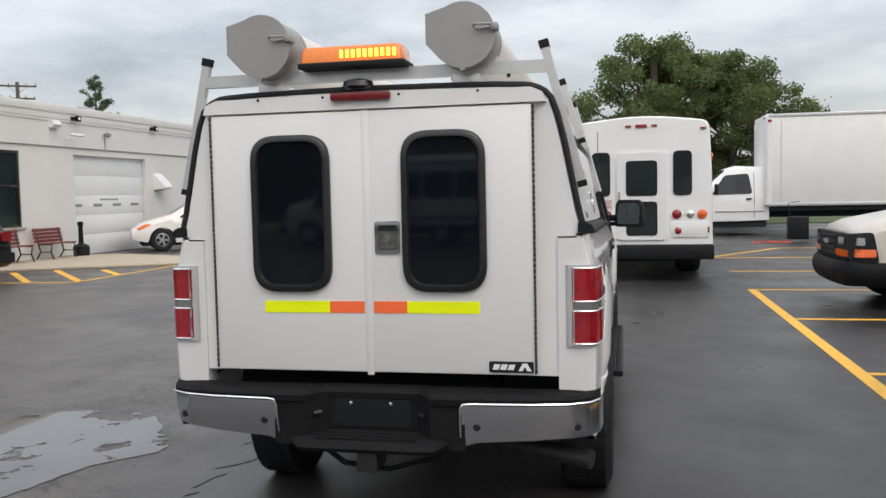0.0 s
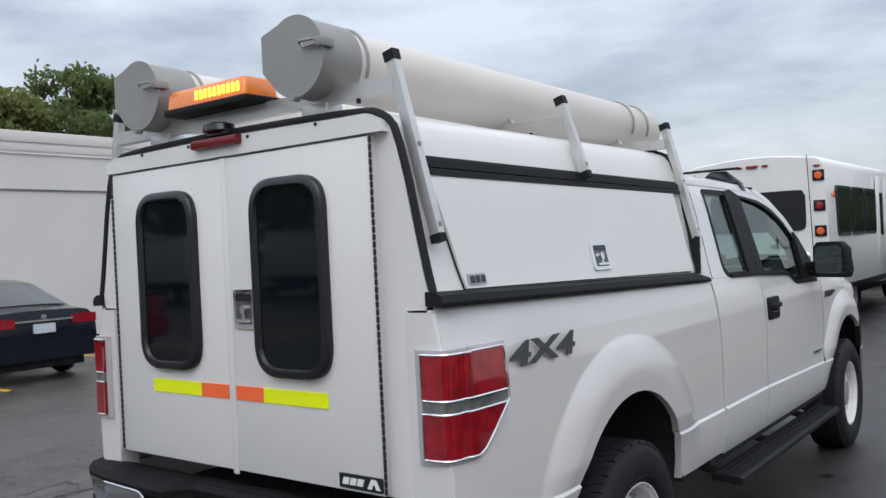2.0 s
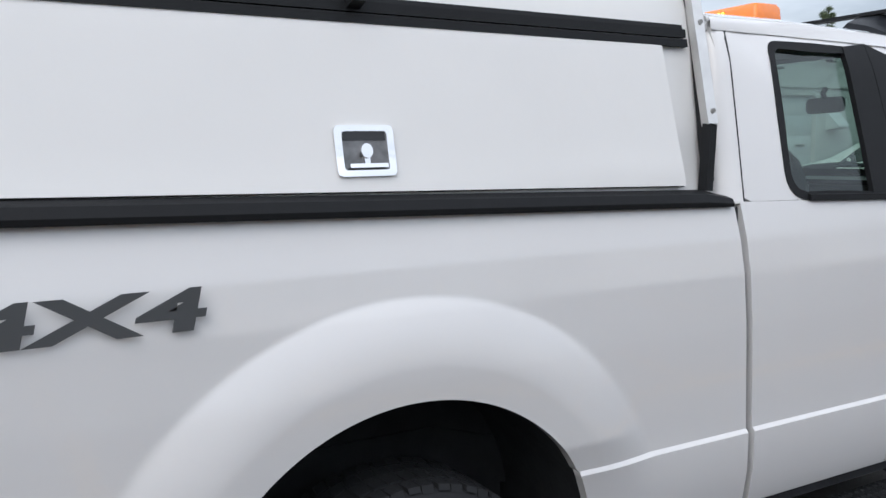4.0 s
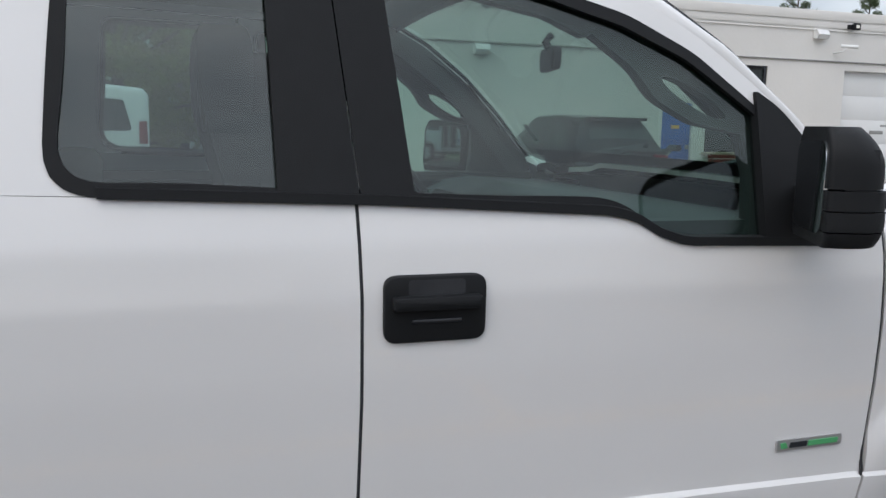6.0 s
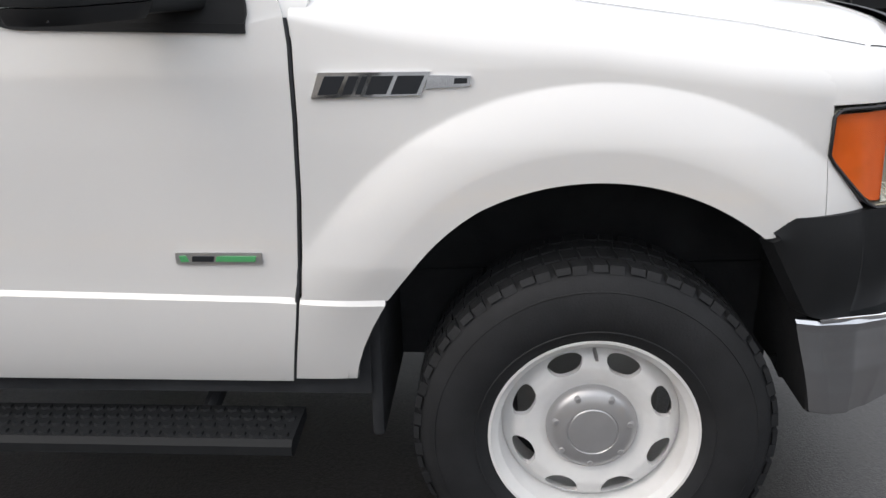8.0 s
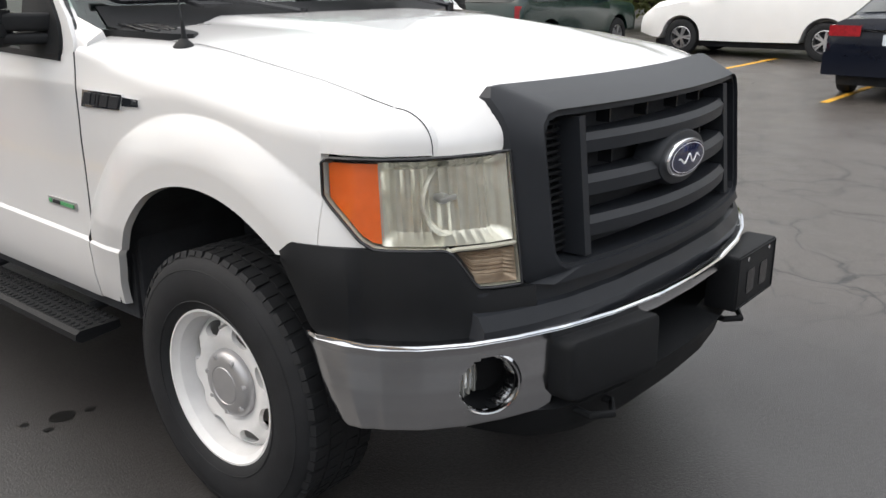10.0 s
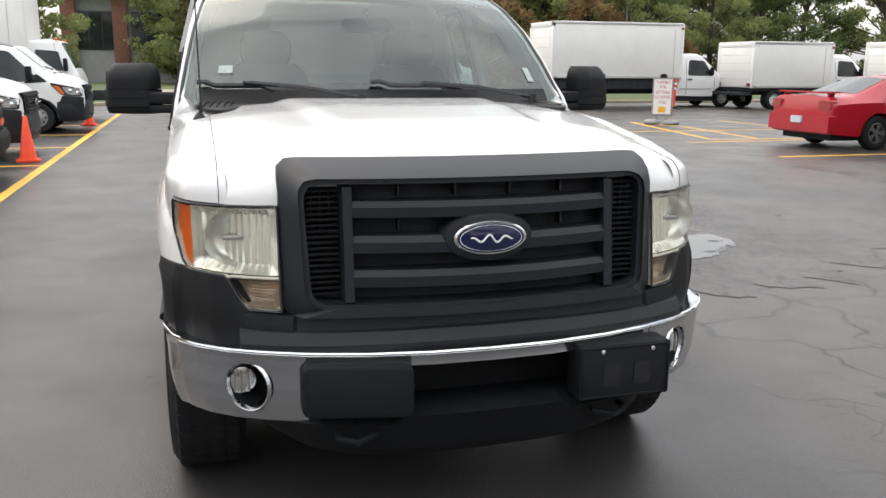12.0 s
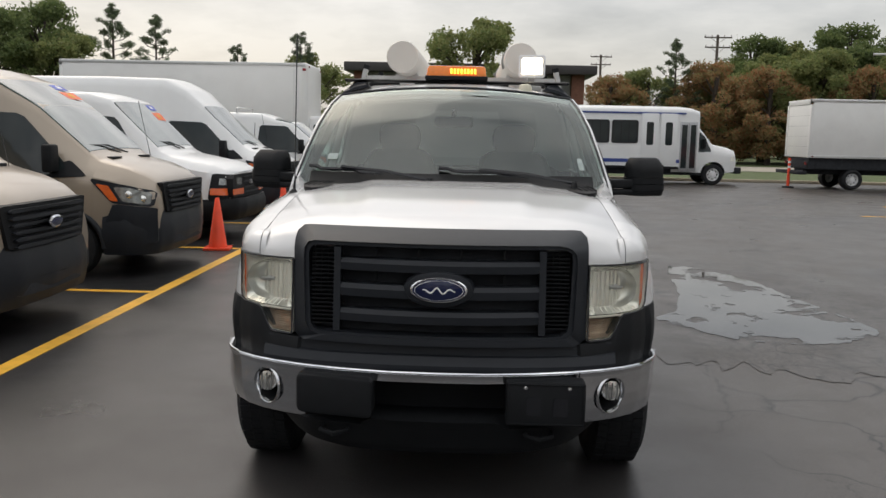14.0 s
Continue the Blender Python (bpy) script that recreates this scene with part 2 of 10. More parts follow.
WALLW = mat("white_painted_block", (0.67, 0.66, 0.635), 0.7, vary=0.035, scale=0.8, bump=0.25, bump_scale=14, stain=0.12, stain_color=(0.5, 0.48, 0.44))
DOORW = mat("white_sectional_door", (0.7, 0.71, 0.71), 0.5, vary=0.04, scale=1.0, stain=0.1, stain_color=(0.5, 0.5, 0.5))
DOORBLUE = mat("blue_painted_steel_door", (0.012, 0.10, 0.42), 0.4, vary=0.06, scale=3, stain=0.08)
CONCRETE = mat("pale_concrete", (0.42, 0.36, 0.27), 0.8, vary=0.1, scale=3, bump=0.3, bump_scale=60, stain=0.3, stain_color=(0.22, 0.19, 0.15))
MAROON = mat("maroon_painted_slats", (0.16, 0.035, 0.03), 0.5, vary=0.15, scale=10)
IRON = mat("black_cast_iron", (0.02, 0.02, 0.02), 0.5, vary=0.2, scale=10)
GREYM = mat("grey_metal_fitting", (0.3, 0.3, 0.29), 0.5, metal=0.4, vary=0.1, scale=8)
WOODPOLE = mat("weathered_pole_wood", (0.12, 0.1, 0.085), 0.85, vary=0.3, scale=6, bump=0.4)
FENCEWOOD = mat("weathered_fence_wood", (0.19, 0.155, 0.12), 0.85, vary=0.2, scale=5, bump=0.4, bump_scale=30, per_object=0.15, stain=0.3)
BRICKM = mat("red_brown_brick", (0.2, 0.09, 0.06), 0.85, vary=0.25, scale=8, bump=0.3)
FASCIA = mat("dark_fascia", (0.05, 0.045, 0.045), 0.6, vary=0.1)
STUCCO = mat("grey_stucco", (0.3, 0.3, 0.29), 0.8, vary=0.08, scale=2)
GRASS = mat("grass", (0.070, 0.098, 0.032), 0.9, vary=0.35, scale=3, bump=0.8, bump_scale=30, stain=0.4, stain_color=(0.11, 0.10, 0.05))
BARK = mat("bark", (0.07, 0.055, 0.045), 0.9, vary=0.3, scale=10, bump=0.6, bump_scale=20)
ROADFAR = mat("pale_road", (0.34, 0.31, 0.26), 0.85, vary=0.1, scale=1.5)


def leaves(name, c1, c2):
    m = mat(name, c1, 0.75, vary=0.25, scale=0.9)
    nt = m.node_tree
    b = nt.nodes["Principled BSDF"]
    g = nt.nodes.new("ShaderNodeNewGeometry")
    mx = nt.nodes.new("ShaderNodeMix")
    mx.data_type = "RGBA"
    src = b.inputs["Base Color"].links[0].from_socket
    nt.links.new(g.outputs["Random Per Island"], mx.inputs["Factor"])
    nt.links.new(src, mx.inputs["A"])
    mx.inputs["B"].default_value = (*c2, 1)
    nt.links.new(mx.outputs["Result"], b.inputs["Base Color"])
    tr = nt.nodes.new("ShaderNodeBsdfTranslucent")
    nt.links.new(mx.outputs["Result"], tr.inputs["Color"])
    ms = nt.nodes.new("ShaderNodeMixShader")
    ms.inputs[0].default_value = 0.5
    nt.links.new(b.outputs[0], ms.inputs[1])
    nt.links.new(tr.outputs[0], ms.inputs[2])
    nt.links.new(ms.outputs[0], nt.nodes["Material Output"].inputs["Surface"])
    return m


LEAFG = leaves("green_foliage", (0.095, 0.14, 0.05), (0.18, 0.22, 0.08))
LEAFO = leaves("olive_foliage", (0.15, 0.20, 0.07), (0.27, 0.28, 0.11))
LEAFR = leaves("russet_foliage", (0.36, 0.17, 0.085), (0.24, 0.23, 0.10))
LEAFP = leaves("pine_needles", (0.09, 0.135, 0.075), (0.16, 0.19, 0.11))


def asphalt(name="asphalt", size=1.15, width=0.016):
    m = mat(name, (0.043, 0.0405, 0.040), 0.39, vary=0.12, scale=1.1, bump=0.25, bump_scale=140, stain=0.35, stain_color=(0.024, 0.0235, 0.0245), rough_vary=0.12)
    nt = m.node_tree
    L = nt.links.new
    b = nt.nodes["Principled BSDF"]
    tc = nt.nodes.new("ShaderNodeTexCoord")
    warp = nt.nodes.new("ShaderNodeTexNoise")
    warp.inputs["Scale"].default_value, warp.inputs["Detail"].default_value = 1.3, 5
    L(tc.outputs["Object"], warp.inputs["Vector"])
    addv = nt.nodes.new("ShaderNodeVectorMath")
    addv.operation = "MULTIPLY_ADD"
    addv.inputs[1].default_value = (0.9, 0.9, 0)
    L(warp.outputs["Color"], addv.inputs[0])
    L(tc.outputs["Object"], addv.inputs[2])
    v = nt.nodes.new("ShaderNodeTexVoronoi")
    v.feature = "DISTANCE_TO_EDGE"
    v.inputs["Scale"].default_value = size
    L(addv.outputs[0], v.inputs["Vector"])
    thin = nt.nodes.new("ShaderNodeMapRange")
    thin.inputs["From Min"].default_value, thin.inputs["From Max"].default_value = width / 4, width
    thin.inputs["To Min"].default_value, thin.inputs["To Max"].default_value = 1, 0
    L(v.outputs["Distance"], thin.inputs["Value"])
    # the old, cracked surface lies beside the newer sealed lane
    sx = nt.nodes.new("ShaderNodeSeparateXYZ")
    L(addv.outputs[0], sx.inputs[0])
    area = nt.nodes.new("ShaderNodeMapRange")
    area.inputs["From Min"].default_value, area.inputs["From Max"].default_value = -0.6, -1.6
    L(sx.outputs["X"], area.inputs["Value"])
    patch = nt.nodes.new("ShaderNodeTexNoise")
    patch.inputs["Scale"].default_value = 0.22
    L(tc.outputs["Object"], patch.inputs["Vector"])
    pr = nt.nodes.new("ShaderNodeMapRange")
    pr.inputs["From Min"].default_value, pr.inputs["From Max"].default_value = (0.34, 0.46) if size < 3 else (0.0, 0.1)
    L(patch.outputs["Fac"], pr.inputs["Value"])
    m1 = nt.nodes.new("ShaderNodeMath")
    m1.operation = "MULTIPLY"
    L(area.outputs["Result"], m1.inputs[0])
    L(pr.outputs["Result"], m1.inputs[1])
    m2 = nt.nodes.new("ShaderNodeMath")
    m2.operation = "MULTIPLY"
    L(m1.outputs[0], m2.inputs[0])
    L(thin.outputs["Result"], m2.inputs[1])
    # a second, finer net of cracks in the most worn places
    v2 = nt.nodes.new("ShaderNodeTexVoronoi")
    v2.feature = "DISTANCE_TO_EDGE"
    v2.inputs["Scale"].default_value = size * 3.1
    L(addv.outputs[0], v2.inputs["Vector"])
    thin2 = nt.nodes.new("ShaderNodeMapRange")
    thin2.inputs["From Min"].default_value, thin2.inputs["From Max"].default_value = width / 3, width * 1.4
    thin2.inputs["To Min"].default_value, thin2.inputs["To Max"].default_value = 0.85, 0
    L(v2.outputs["Distance"], thin2.inputs["Value"])
    worn = nt.nodes.new("ShaderNodeTexNoise")
    worn.inputs["Scale"].default_value, worn.inputs["Detail"].default_value = 0.55, 3
    L(tc.outputs["Object"], worn.inputs["Vector"])
    wr = nt.nodes.new("ShaderNodeMapRange")
    wr.inputs["From Min"].default_value, wr.inputs["From Max"].default_value = (0.50, 0.58) if size < 3 else (0.42, 0.52)
    L(worn.outputs["Fac"], wr.inputs["Value"])
    m3 = nt.nodes.new("ShaderNodeMath")
    m3.operation = "MULTIPLY"
    L(wr.outputs["Result"], m3.inputs[0])
    L(thin2.outputs["Result"], m3.inputs[1])
    m4 = nt.nodes.new("ShaderNodeMath")
    m4.operation = "MULTIPLY"
    L(m3.outputs[0], m4.inputs[0])
    L(m1.outputs[0], m4.inputs[1])
    m5 = nt.nodes.new("ShaderNodeMath")
    m5.operation = "MAXIMUM"
    L(m2.outputs[0], m5.inputs[0])
    L(m4.outputs[0], m5.inputs[1])
    m2 = m5
    base = b.inputs["Base Color"].links[0].from_socket
    light = nt.nodes.new("ShaderNodeMix")
    light.data_type = "RGBA"
    light.inputs["B"].default_value = (0.084, 0.075, 0.067, 1)
    half = nt.nodes.new("ShaderNodeMath")
    half.operation = "MULTIPLY"
    half.inputs[1].default_value = 0.75
    L(m1.outputs[0], half.inputs[0])
    L(half.outputs[0], light.inputs["Factor"])
    L(base, light.inputs["A"])
    mx = nt.nodes.new("ShaderNodeMix")
    mx.data_type = "RGBA"
    mx.inputs["B"].default_value = (0.012, 0.011, 0.011, 1)
    L(m2.outputs[0], mx.inputs["Factor"])
    L(light.outputs["Result"], mx.inputs["A"])
    # the asphalt is darker on the strip nearer the vans
    van_side = nt.nodes.new("ShaderNodeMapRange")
    van_side.inputs["From Min"].default_value, van_side.inputs["From Max"].default_value = 1.2, 2.4
    van_side.inputs["To Max"].default_value = 0.8
    L(sx.outputs["X"], van_side.inputs["Value"])
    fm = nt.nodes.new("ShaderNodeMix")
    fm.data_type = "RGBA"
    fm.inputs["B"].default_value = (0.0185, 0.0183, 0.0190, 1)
    L(van_side.outputs["Result"], fm.inputs["Factor"])
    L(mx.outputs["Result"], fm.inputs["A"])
    # stone grains
    gr = nt.nodes.new("ShaderNodeTexNoise")
    gr.inputs["Scale"].default_value, gr.inputs["Detail"].default_value = 75, 3
    L(tc.outputs["Object"], gr.inputs["Vector"])
    gm = nt.nodes.new("ShaderNodeMapRange")
    gm.inputs["From Min"].default_value, gm.inputs["From Max"].default_value = 0.3, 0.7
    gm.inputs["To Min"].default_value, gm.inputs["To Max"].default_value = 0.62, 1.38
    L(gr.outputs["Fac"], gm.inputs["Value"])
    gh = nt.nodes.new("ShaderNodeHueSaturation")
    L(fm.outputs["Result"], gh.inputs["Color"])
    L(gm.outputs["Result"], gh.inputs["Value"])
    L(gh.outputs["Color"], b.inputs["Base Color"])
    return m


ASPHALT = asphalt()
WATER = mat("puddle_water", (0.03, 0.029, 0.028), 0.03, vary=0.3, scale=3, rough_vary=0.03, bump=0.012, bump_scale=6)
WATER.node_tree.nodes["Principled BSDF"].inputs["IOR"].default_value = 1.9
# stones and low ridges of the asphalt stand out of the shallow water
wnt = WATER.node_tree
w_tc, w_no, w_mr = wnt.nodes.new("ShaderNodeTexCoord"), wnt.nodes.new("ShaderNodeTexNoise"), wnt.nodes.new("ShaderNodeMapRange")
w_no.inputs["Scale"].default_value, w_no.inputs["Detail"].default_value, w_no.inputs["Roughness"].default_value = 1.5, 8, 0.62
w_mr.inputs["From Min"].default_value, w_mr.inputs["From Max"].default_value = 0.43, 0.46
wnt.links.new(w_tc.outputs["Object"], w_no.inputs["Vector"])
wnt.links.new(w_no.outputs["Fac"], w_mr.inputs["Value"])
wnt.links.new(w_mr.outputs["Result"], wnt.nodes["Principled BSDF"].inputs["Alpha"])
DAMP = asphalt("cracked_asphalt", 5.2, 0.052)
OIL = mat("oil_stain", (0.012, 0.012, 0.012), 0.3, vary=0.2, scale=6)


# ---------------------------------------------------------------- mesh helpers
def part(name, bm, material, parent=None, label="", sharp=38, smooth=True):
    me = bpy.data.meshes.new(name)
    bm.normal_update()
    bm.to_mesh(me)
    bm.free()
    if smooth:
        me.shade_smooth()
        me.set_sharp_from_angle(angle=radians(sharp))
    me.materials.append(material)
    ob = new(name, me)
    ob.parent = parent
    if label:
        ob["label"] = label
    return ob


def thing(name, label, category, group="", m=None, kind=""):
    ob = new(name)
    ob.empty_display_size = 0.2
    if m is not None:
        ob.matrix_world = m
    return tagged(ob, label, category, group, kind)


def BM():
    return bmesh.new()


def box(bm, x0, x1, y0, y1, z0, z1, bevel=0.0, seg=2):
    r = bmesh.ops.create_cube(bm, size=1.0)
    vs = r["verts"]
    for v in vs:
        v.co = Vector(((x0 + x1) / 2 + v.co.x * abs(x1 - x0), (y0 + y1) / 2 + v.co.y * abs(y1 - y0), (z0 + z1) / 2 + v.co.z * abs(z1 - z0)))
    if bevel:
        es = list({e for v in vs for e in v.link_edges})
        bmesh.ops.bevel(bm, geom=es, offset=bevel, segments=seg, profile=0.5, affect="EDGES")
    return bm


def cyl(bm, p0, p1, r0, r1=None, seg=20, caps=True):
    p0, p1 = Vector(p0), Vector(p1)
    r1 = r0 if r1 is None else r1
    q = (p1 - p0).to_track_quat("Z", "Y")
    rings = []
    for p, r in ((p0, r0), (p1, r1)):
        rings.append([bm.verts.new(p + q @ Vector((r * math.cos(a), r * math.sin(a), 0))) for a in (2 * math.pi * i / seg for i in range(seg))])
    for i in range(seg):
        bm.faces.new((rings[0][i], rings[0][(i + 1) % seg], rings[1][(i + 1) % seg], rings[1][i]))
    if caps:
        bm.faces.new(rings[0][::-1])
        bm.faces.new(rings[1])
    return bm


def tube(bm, pts, r, seg=8, closed=False):
    pts = [Vector(p) for p in pts]
    n = len(pts)
    rings = []
    for i, p in enumerate(pts):
        a = pts[(i - 1) % n] if closed or i else p
        b = pts[(i + 1) % n] if closed or i < n - 1 else p
        q = (b - a).to_track_quat("Z", "Y")
        rings.append([bm.verts.new(p + q @ Vector((r * math.cos(t), r * math.sin(t), 0))) for t in (2 * math.pi * k / seg for k in range(seg))])
    prev = rings[0]
    order = list(range(1, n)) + ([0] if closed else [])
    for i in order:
        ring = rings[i]
        k = min(range(seg), key=lambda s: sum((prev[j].co - ring[(j + s) % seg].co).length for j in range(0, seg, 2)))
        ring = ring[k:] + ring[:k]
        for j in range(seg):
            try:
                bm.faces.new((prev[j], prev[(j + 1) % seg], ring[(j + 1) % seg], ring[j]))
            except ValueError:
                pass
        prev = ring
    if not closed:
        bm.faces.new(rings[0][::-1])
        bm.faces.new(prev)
    return bm


def grid(bm, rows):
    vs = [[bm.verts.new(p) for p in row] for row in rows]
    for i in range(len(vs) - 1):
        for j in range(len(vs[i]) - 1):
            bm.faces.new((vs[i][j], vs[i + 1][j], vs[i + 1][j + 1], vs[i][j + 1]))
    return vs


def lip(bm, d):
    """Turns the open edges of a panel inwards by the vector d."""
    es = [e for e in bm.edges if len(e.link_faces) == 1]
    r = bmesh.ops.extrude_edge_only(bm, edges=es)
    for v in (g for g in r["geom"] if isinstance(g, bmesh.types.BMVert)):
        v.co += Vector(d)


def prism(bm, pts, axis, a, b, bevel=0.0):
    """A flat outline drawn out along an axis from a to b; pts are the two other coordinates, in order."""
    def at(p, q):
        return {"x": (q, p[0], p[1]), "y": (p[0], q, p[1]), "z": (p[0], p[1], q)}[axis]
    v0 = [bm.verts.new(at(p, a)) for p in pts]
    v1 = [bm.verts.new(at(p, b)) for p in pts]
    n = len(pts)
    faces = [bm.faces.new(v0[::-1]), bm.faces.new(v1)]
    for i in range(n):
        faces.append(bm.faces.new((v0[i], v0[(i + 1) % n], v1[(i + 1) % n], v1[i])))
    bmesh.ops.recalc_face_normals(bm, faces=faces)
    if bevel:
        es = [e for e in {e for f in faces[:2] for e in f.edges}]
        bmesh.ops.bevel(bm, geom=es, offset=bevel, segments=2, profile=0.5, affect="EDGES")
    return bm


def rounded(pts, r, n=5):
    """The outline pts with its corners rounded off by r."""
    out = []
    m = len(pts)
    rs = r if isinstance(r, (list, tuple)) else [r] * m
    for i in range(m):
        p, a, b = Vector(pts[i]), Vector(pts[i - 1]), Vector(pts[(i + 1) % m])
        ri = min(rs[i], 0.49 * (a - p).length, 0.49 * (b - p).length)
        if ri <= 1e-5:
            out.append(tuple(p))
            continue
        s, e = p + (a - p).normalized() * ri, p + (b - p).normalized() * ri
        for k in range(n + 1):
            t = k / n
            out.append(tuple(s * (1 - t) ** 2 + p * 2 * t * (1 - t) + e * t * t))
    return out


def rrect(x0, x1, z0, z1, r, n=5):
    return rounded([(x0, z0), (x1, z0), (x1, z1), (x0, z1)], r, n)


def resample(pts, n, closed=True):
    p = np.array(pts + [pts[0]] if closed else pts, float)
    d = np.concatenate([[0], np.cumsum(np.linalg.norm(np.diff(p, axis=0), axis=1))])
    s = np.linspace(0, d[-1], n, endpoint=not closed)
    return [tuple(np.array([np.interp(t, d, p[:, k]) for k in range(p.shape[1])])) for t in s]


def loft(bm, loops, cap=True):
    vs = [[bm.verts.new(p) for p in lp] for lp in loops]
    n = len(loops[0])
    for a, b in zip(vs, vs[1:]):
        for i in range(n):
            bm.faces.new((a[i], a[(i + 1) % n], b[(i + 1) % n], b[i]))
    if cap:
        bm.faces.new(vs[0][::-1])
        bm.faces.new(vs[-1])
    return vs


def lathe(bm, prof, centre, axis="x", seg=64):
    """Turns a profile of (radius, along) pairs round an axis through centre."""
    c = Vector(centre)
    rings = []
    for r, a in prof:
        ring = []
        for i in range(seg):
            t = 2 * math.pi * i / seg
            u, w = r * math.cos(t), r * math.sin(t)
            ring.append(bm.verts.new(c + Vector({"x": (a, u, w), "y": (u, a, w), "z": (u, w, a)}[axis])))
        rings.append(ring)
    for a, b in zip(rings, rings[1:]):
        for i in range(seg):
            bm.faces.new((a[i], a[(i + 1) % seg], b[(i + 1) % seg], b[i]))
    return rings


def lettering(name, text, size, material, m, parent, depth=0.002, shear=0.0, width=1.0, bold=0.0):
    cu = bpy.data.curves.new(name, "FONT")
    cu.body, cu.size, cu.extrude, cu.shear = text, size, depth, shear
    cu.offset = bold
    cu.align_x, cu.align_y = "CENTER", "CENTER"
    tmp = new(name, cu)
    dg = bpy.context.evaluated_depsgraph_get()
    me = bpy.data.meshes.new_from_object(tmp.evaluated_get(dg))
    bpy.data.objects.remove(tmp)
    me.materials.clear()
    me.materials.append(material)
    ob = new(name, me)
    ob.parent = parent
    ob.matrix_local = m @ Matrix.Diagonal((width, 1, 1, 1))
    return ob


def lerp(a, b, t):
    return a + (b - a) * t


def clamp(v, a=0.0, b=1.0):
    return max(a, min(b, v))

# ---------------------------------------------------------------- the pickup truck (rear axle at y = 0)
truck = thing("pickup_truck", "white pickup truck with utility cap and pipe rack parked on asphalt", "pickup truck")
ZP = [0.45, 0.52, 0.62, 0.725, 0.7351, 0.745, 0.78, 0.9, 1.05, 1.2, 1.3, 1.38, 1.45]
XP = [0.925, 0.948, 0.968, 0.975, 0.975, 0.9655, 0.966, 0.969, 0.972, 0.968, 0.956, 0.938, 0.9205]
ARCHES = [(0.0, 0.47, 0.535, 0.765, 0.612), (3.69, 0.46, 0.52, 0.71, 0.583)]
CREASE = 0.735
FLARE = 0.035


def flare_x(y, z):
    x = 0.0
    for yc, zc, r, r2, rm in ARCHES:
        d = math.hypot(y - yc, z - zc)
        if d < r2:
            t = min(1.0, (r2 - d) / (r2 - rm))
            x += FLARE * (1 - (1 - t) ** 1.7) * clamp((z - 0.66) / 0.16)
            if d < rm:
                x -= 0.004 * (rm - d) / (rm - r)
    return x


def side_x(y, z):
    x = float(np.interp(z, ZP, XP)) + flare_x(y, z)
    if y > 3.95:
        x -= 0.8 * (y - 3.95) ** 2
    if y < -0.95:
        x -= 0.3 * (y + 0.95) ** 2
    return x


def arch_z(y, grow=0.0):
    z = 0.0
    for yc, zc, r, _, _ in ARCHES:
        if abs(y - yc) < r + grow:
            z = max(z, zc + math.sqrt((r + grow) ** 2 - (y - yc) ** 2))
    return z


def spaced(a, b, step=0.012):
    """Stations from a to b, closer together where a wheel arch ends."""
    ys = list(np.linspace(a, b, max(3, int((b - a) / step))))
    for yc, zc, r, _, _ in ARCHES:
        for k in range(61):
            y = yc - r * math.cos(math.pi * k / 60)
            if a < y < b:
                ys.append(y)
    ys = sorted(ys)
    return [y for i, y in enumerate(ys) if i == 0 or y - ys[i - 1] > 0.002]


def lower_panel(bm, s, y0, y1, zb, shift=None, n=24):
    """The strip below the crease, and the narrow ledge on top of it. y0, y1: functions of z."""
    rows = []
    for i in range(n + 1):
        row = []
        for z in (zb, zb + 0.015, 0.56, 0.62, 0.68, 0.725, CREASE):
            z = max(z, zb)
            y = lerp(y0(z), y1(z), i / n)
            row.append((s * side_x(y, z), y, z))
        y = row[-1][1]
        row.append((s * (side_x(y, 0.748)), y, 0.7455))
        rows.append(row)
    grid(bm, rows)


def droop(bm):
    for v in bm.verts:
        w = float(np.interp(v.co.z, [0.50, 0.66, 0.78, 1.05], [0, 1, 1, 0]))
        v.co.z -= 0.027 * clamp((v.co.y - 1.75) / 1.3) * w


def rail_z(y):
    return 1.43 - 0.026 * (y + 0.48)


def seam(zs, ys):
    return lambda z: float(np.interp(z, zs, ys))


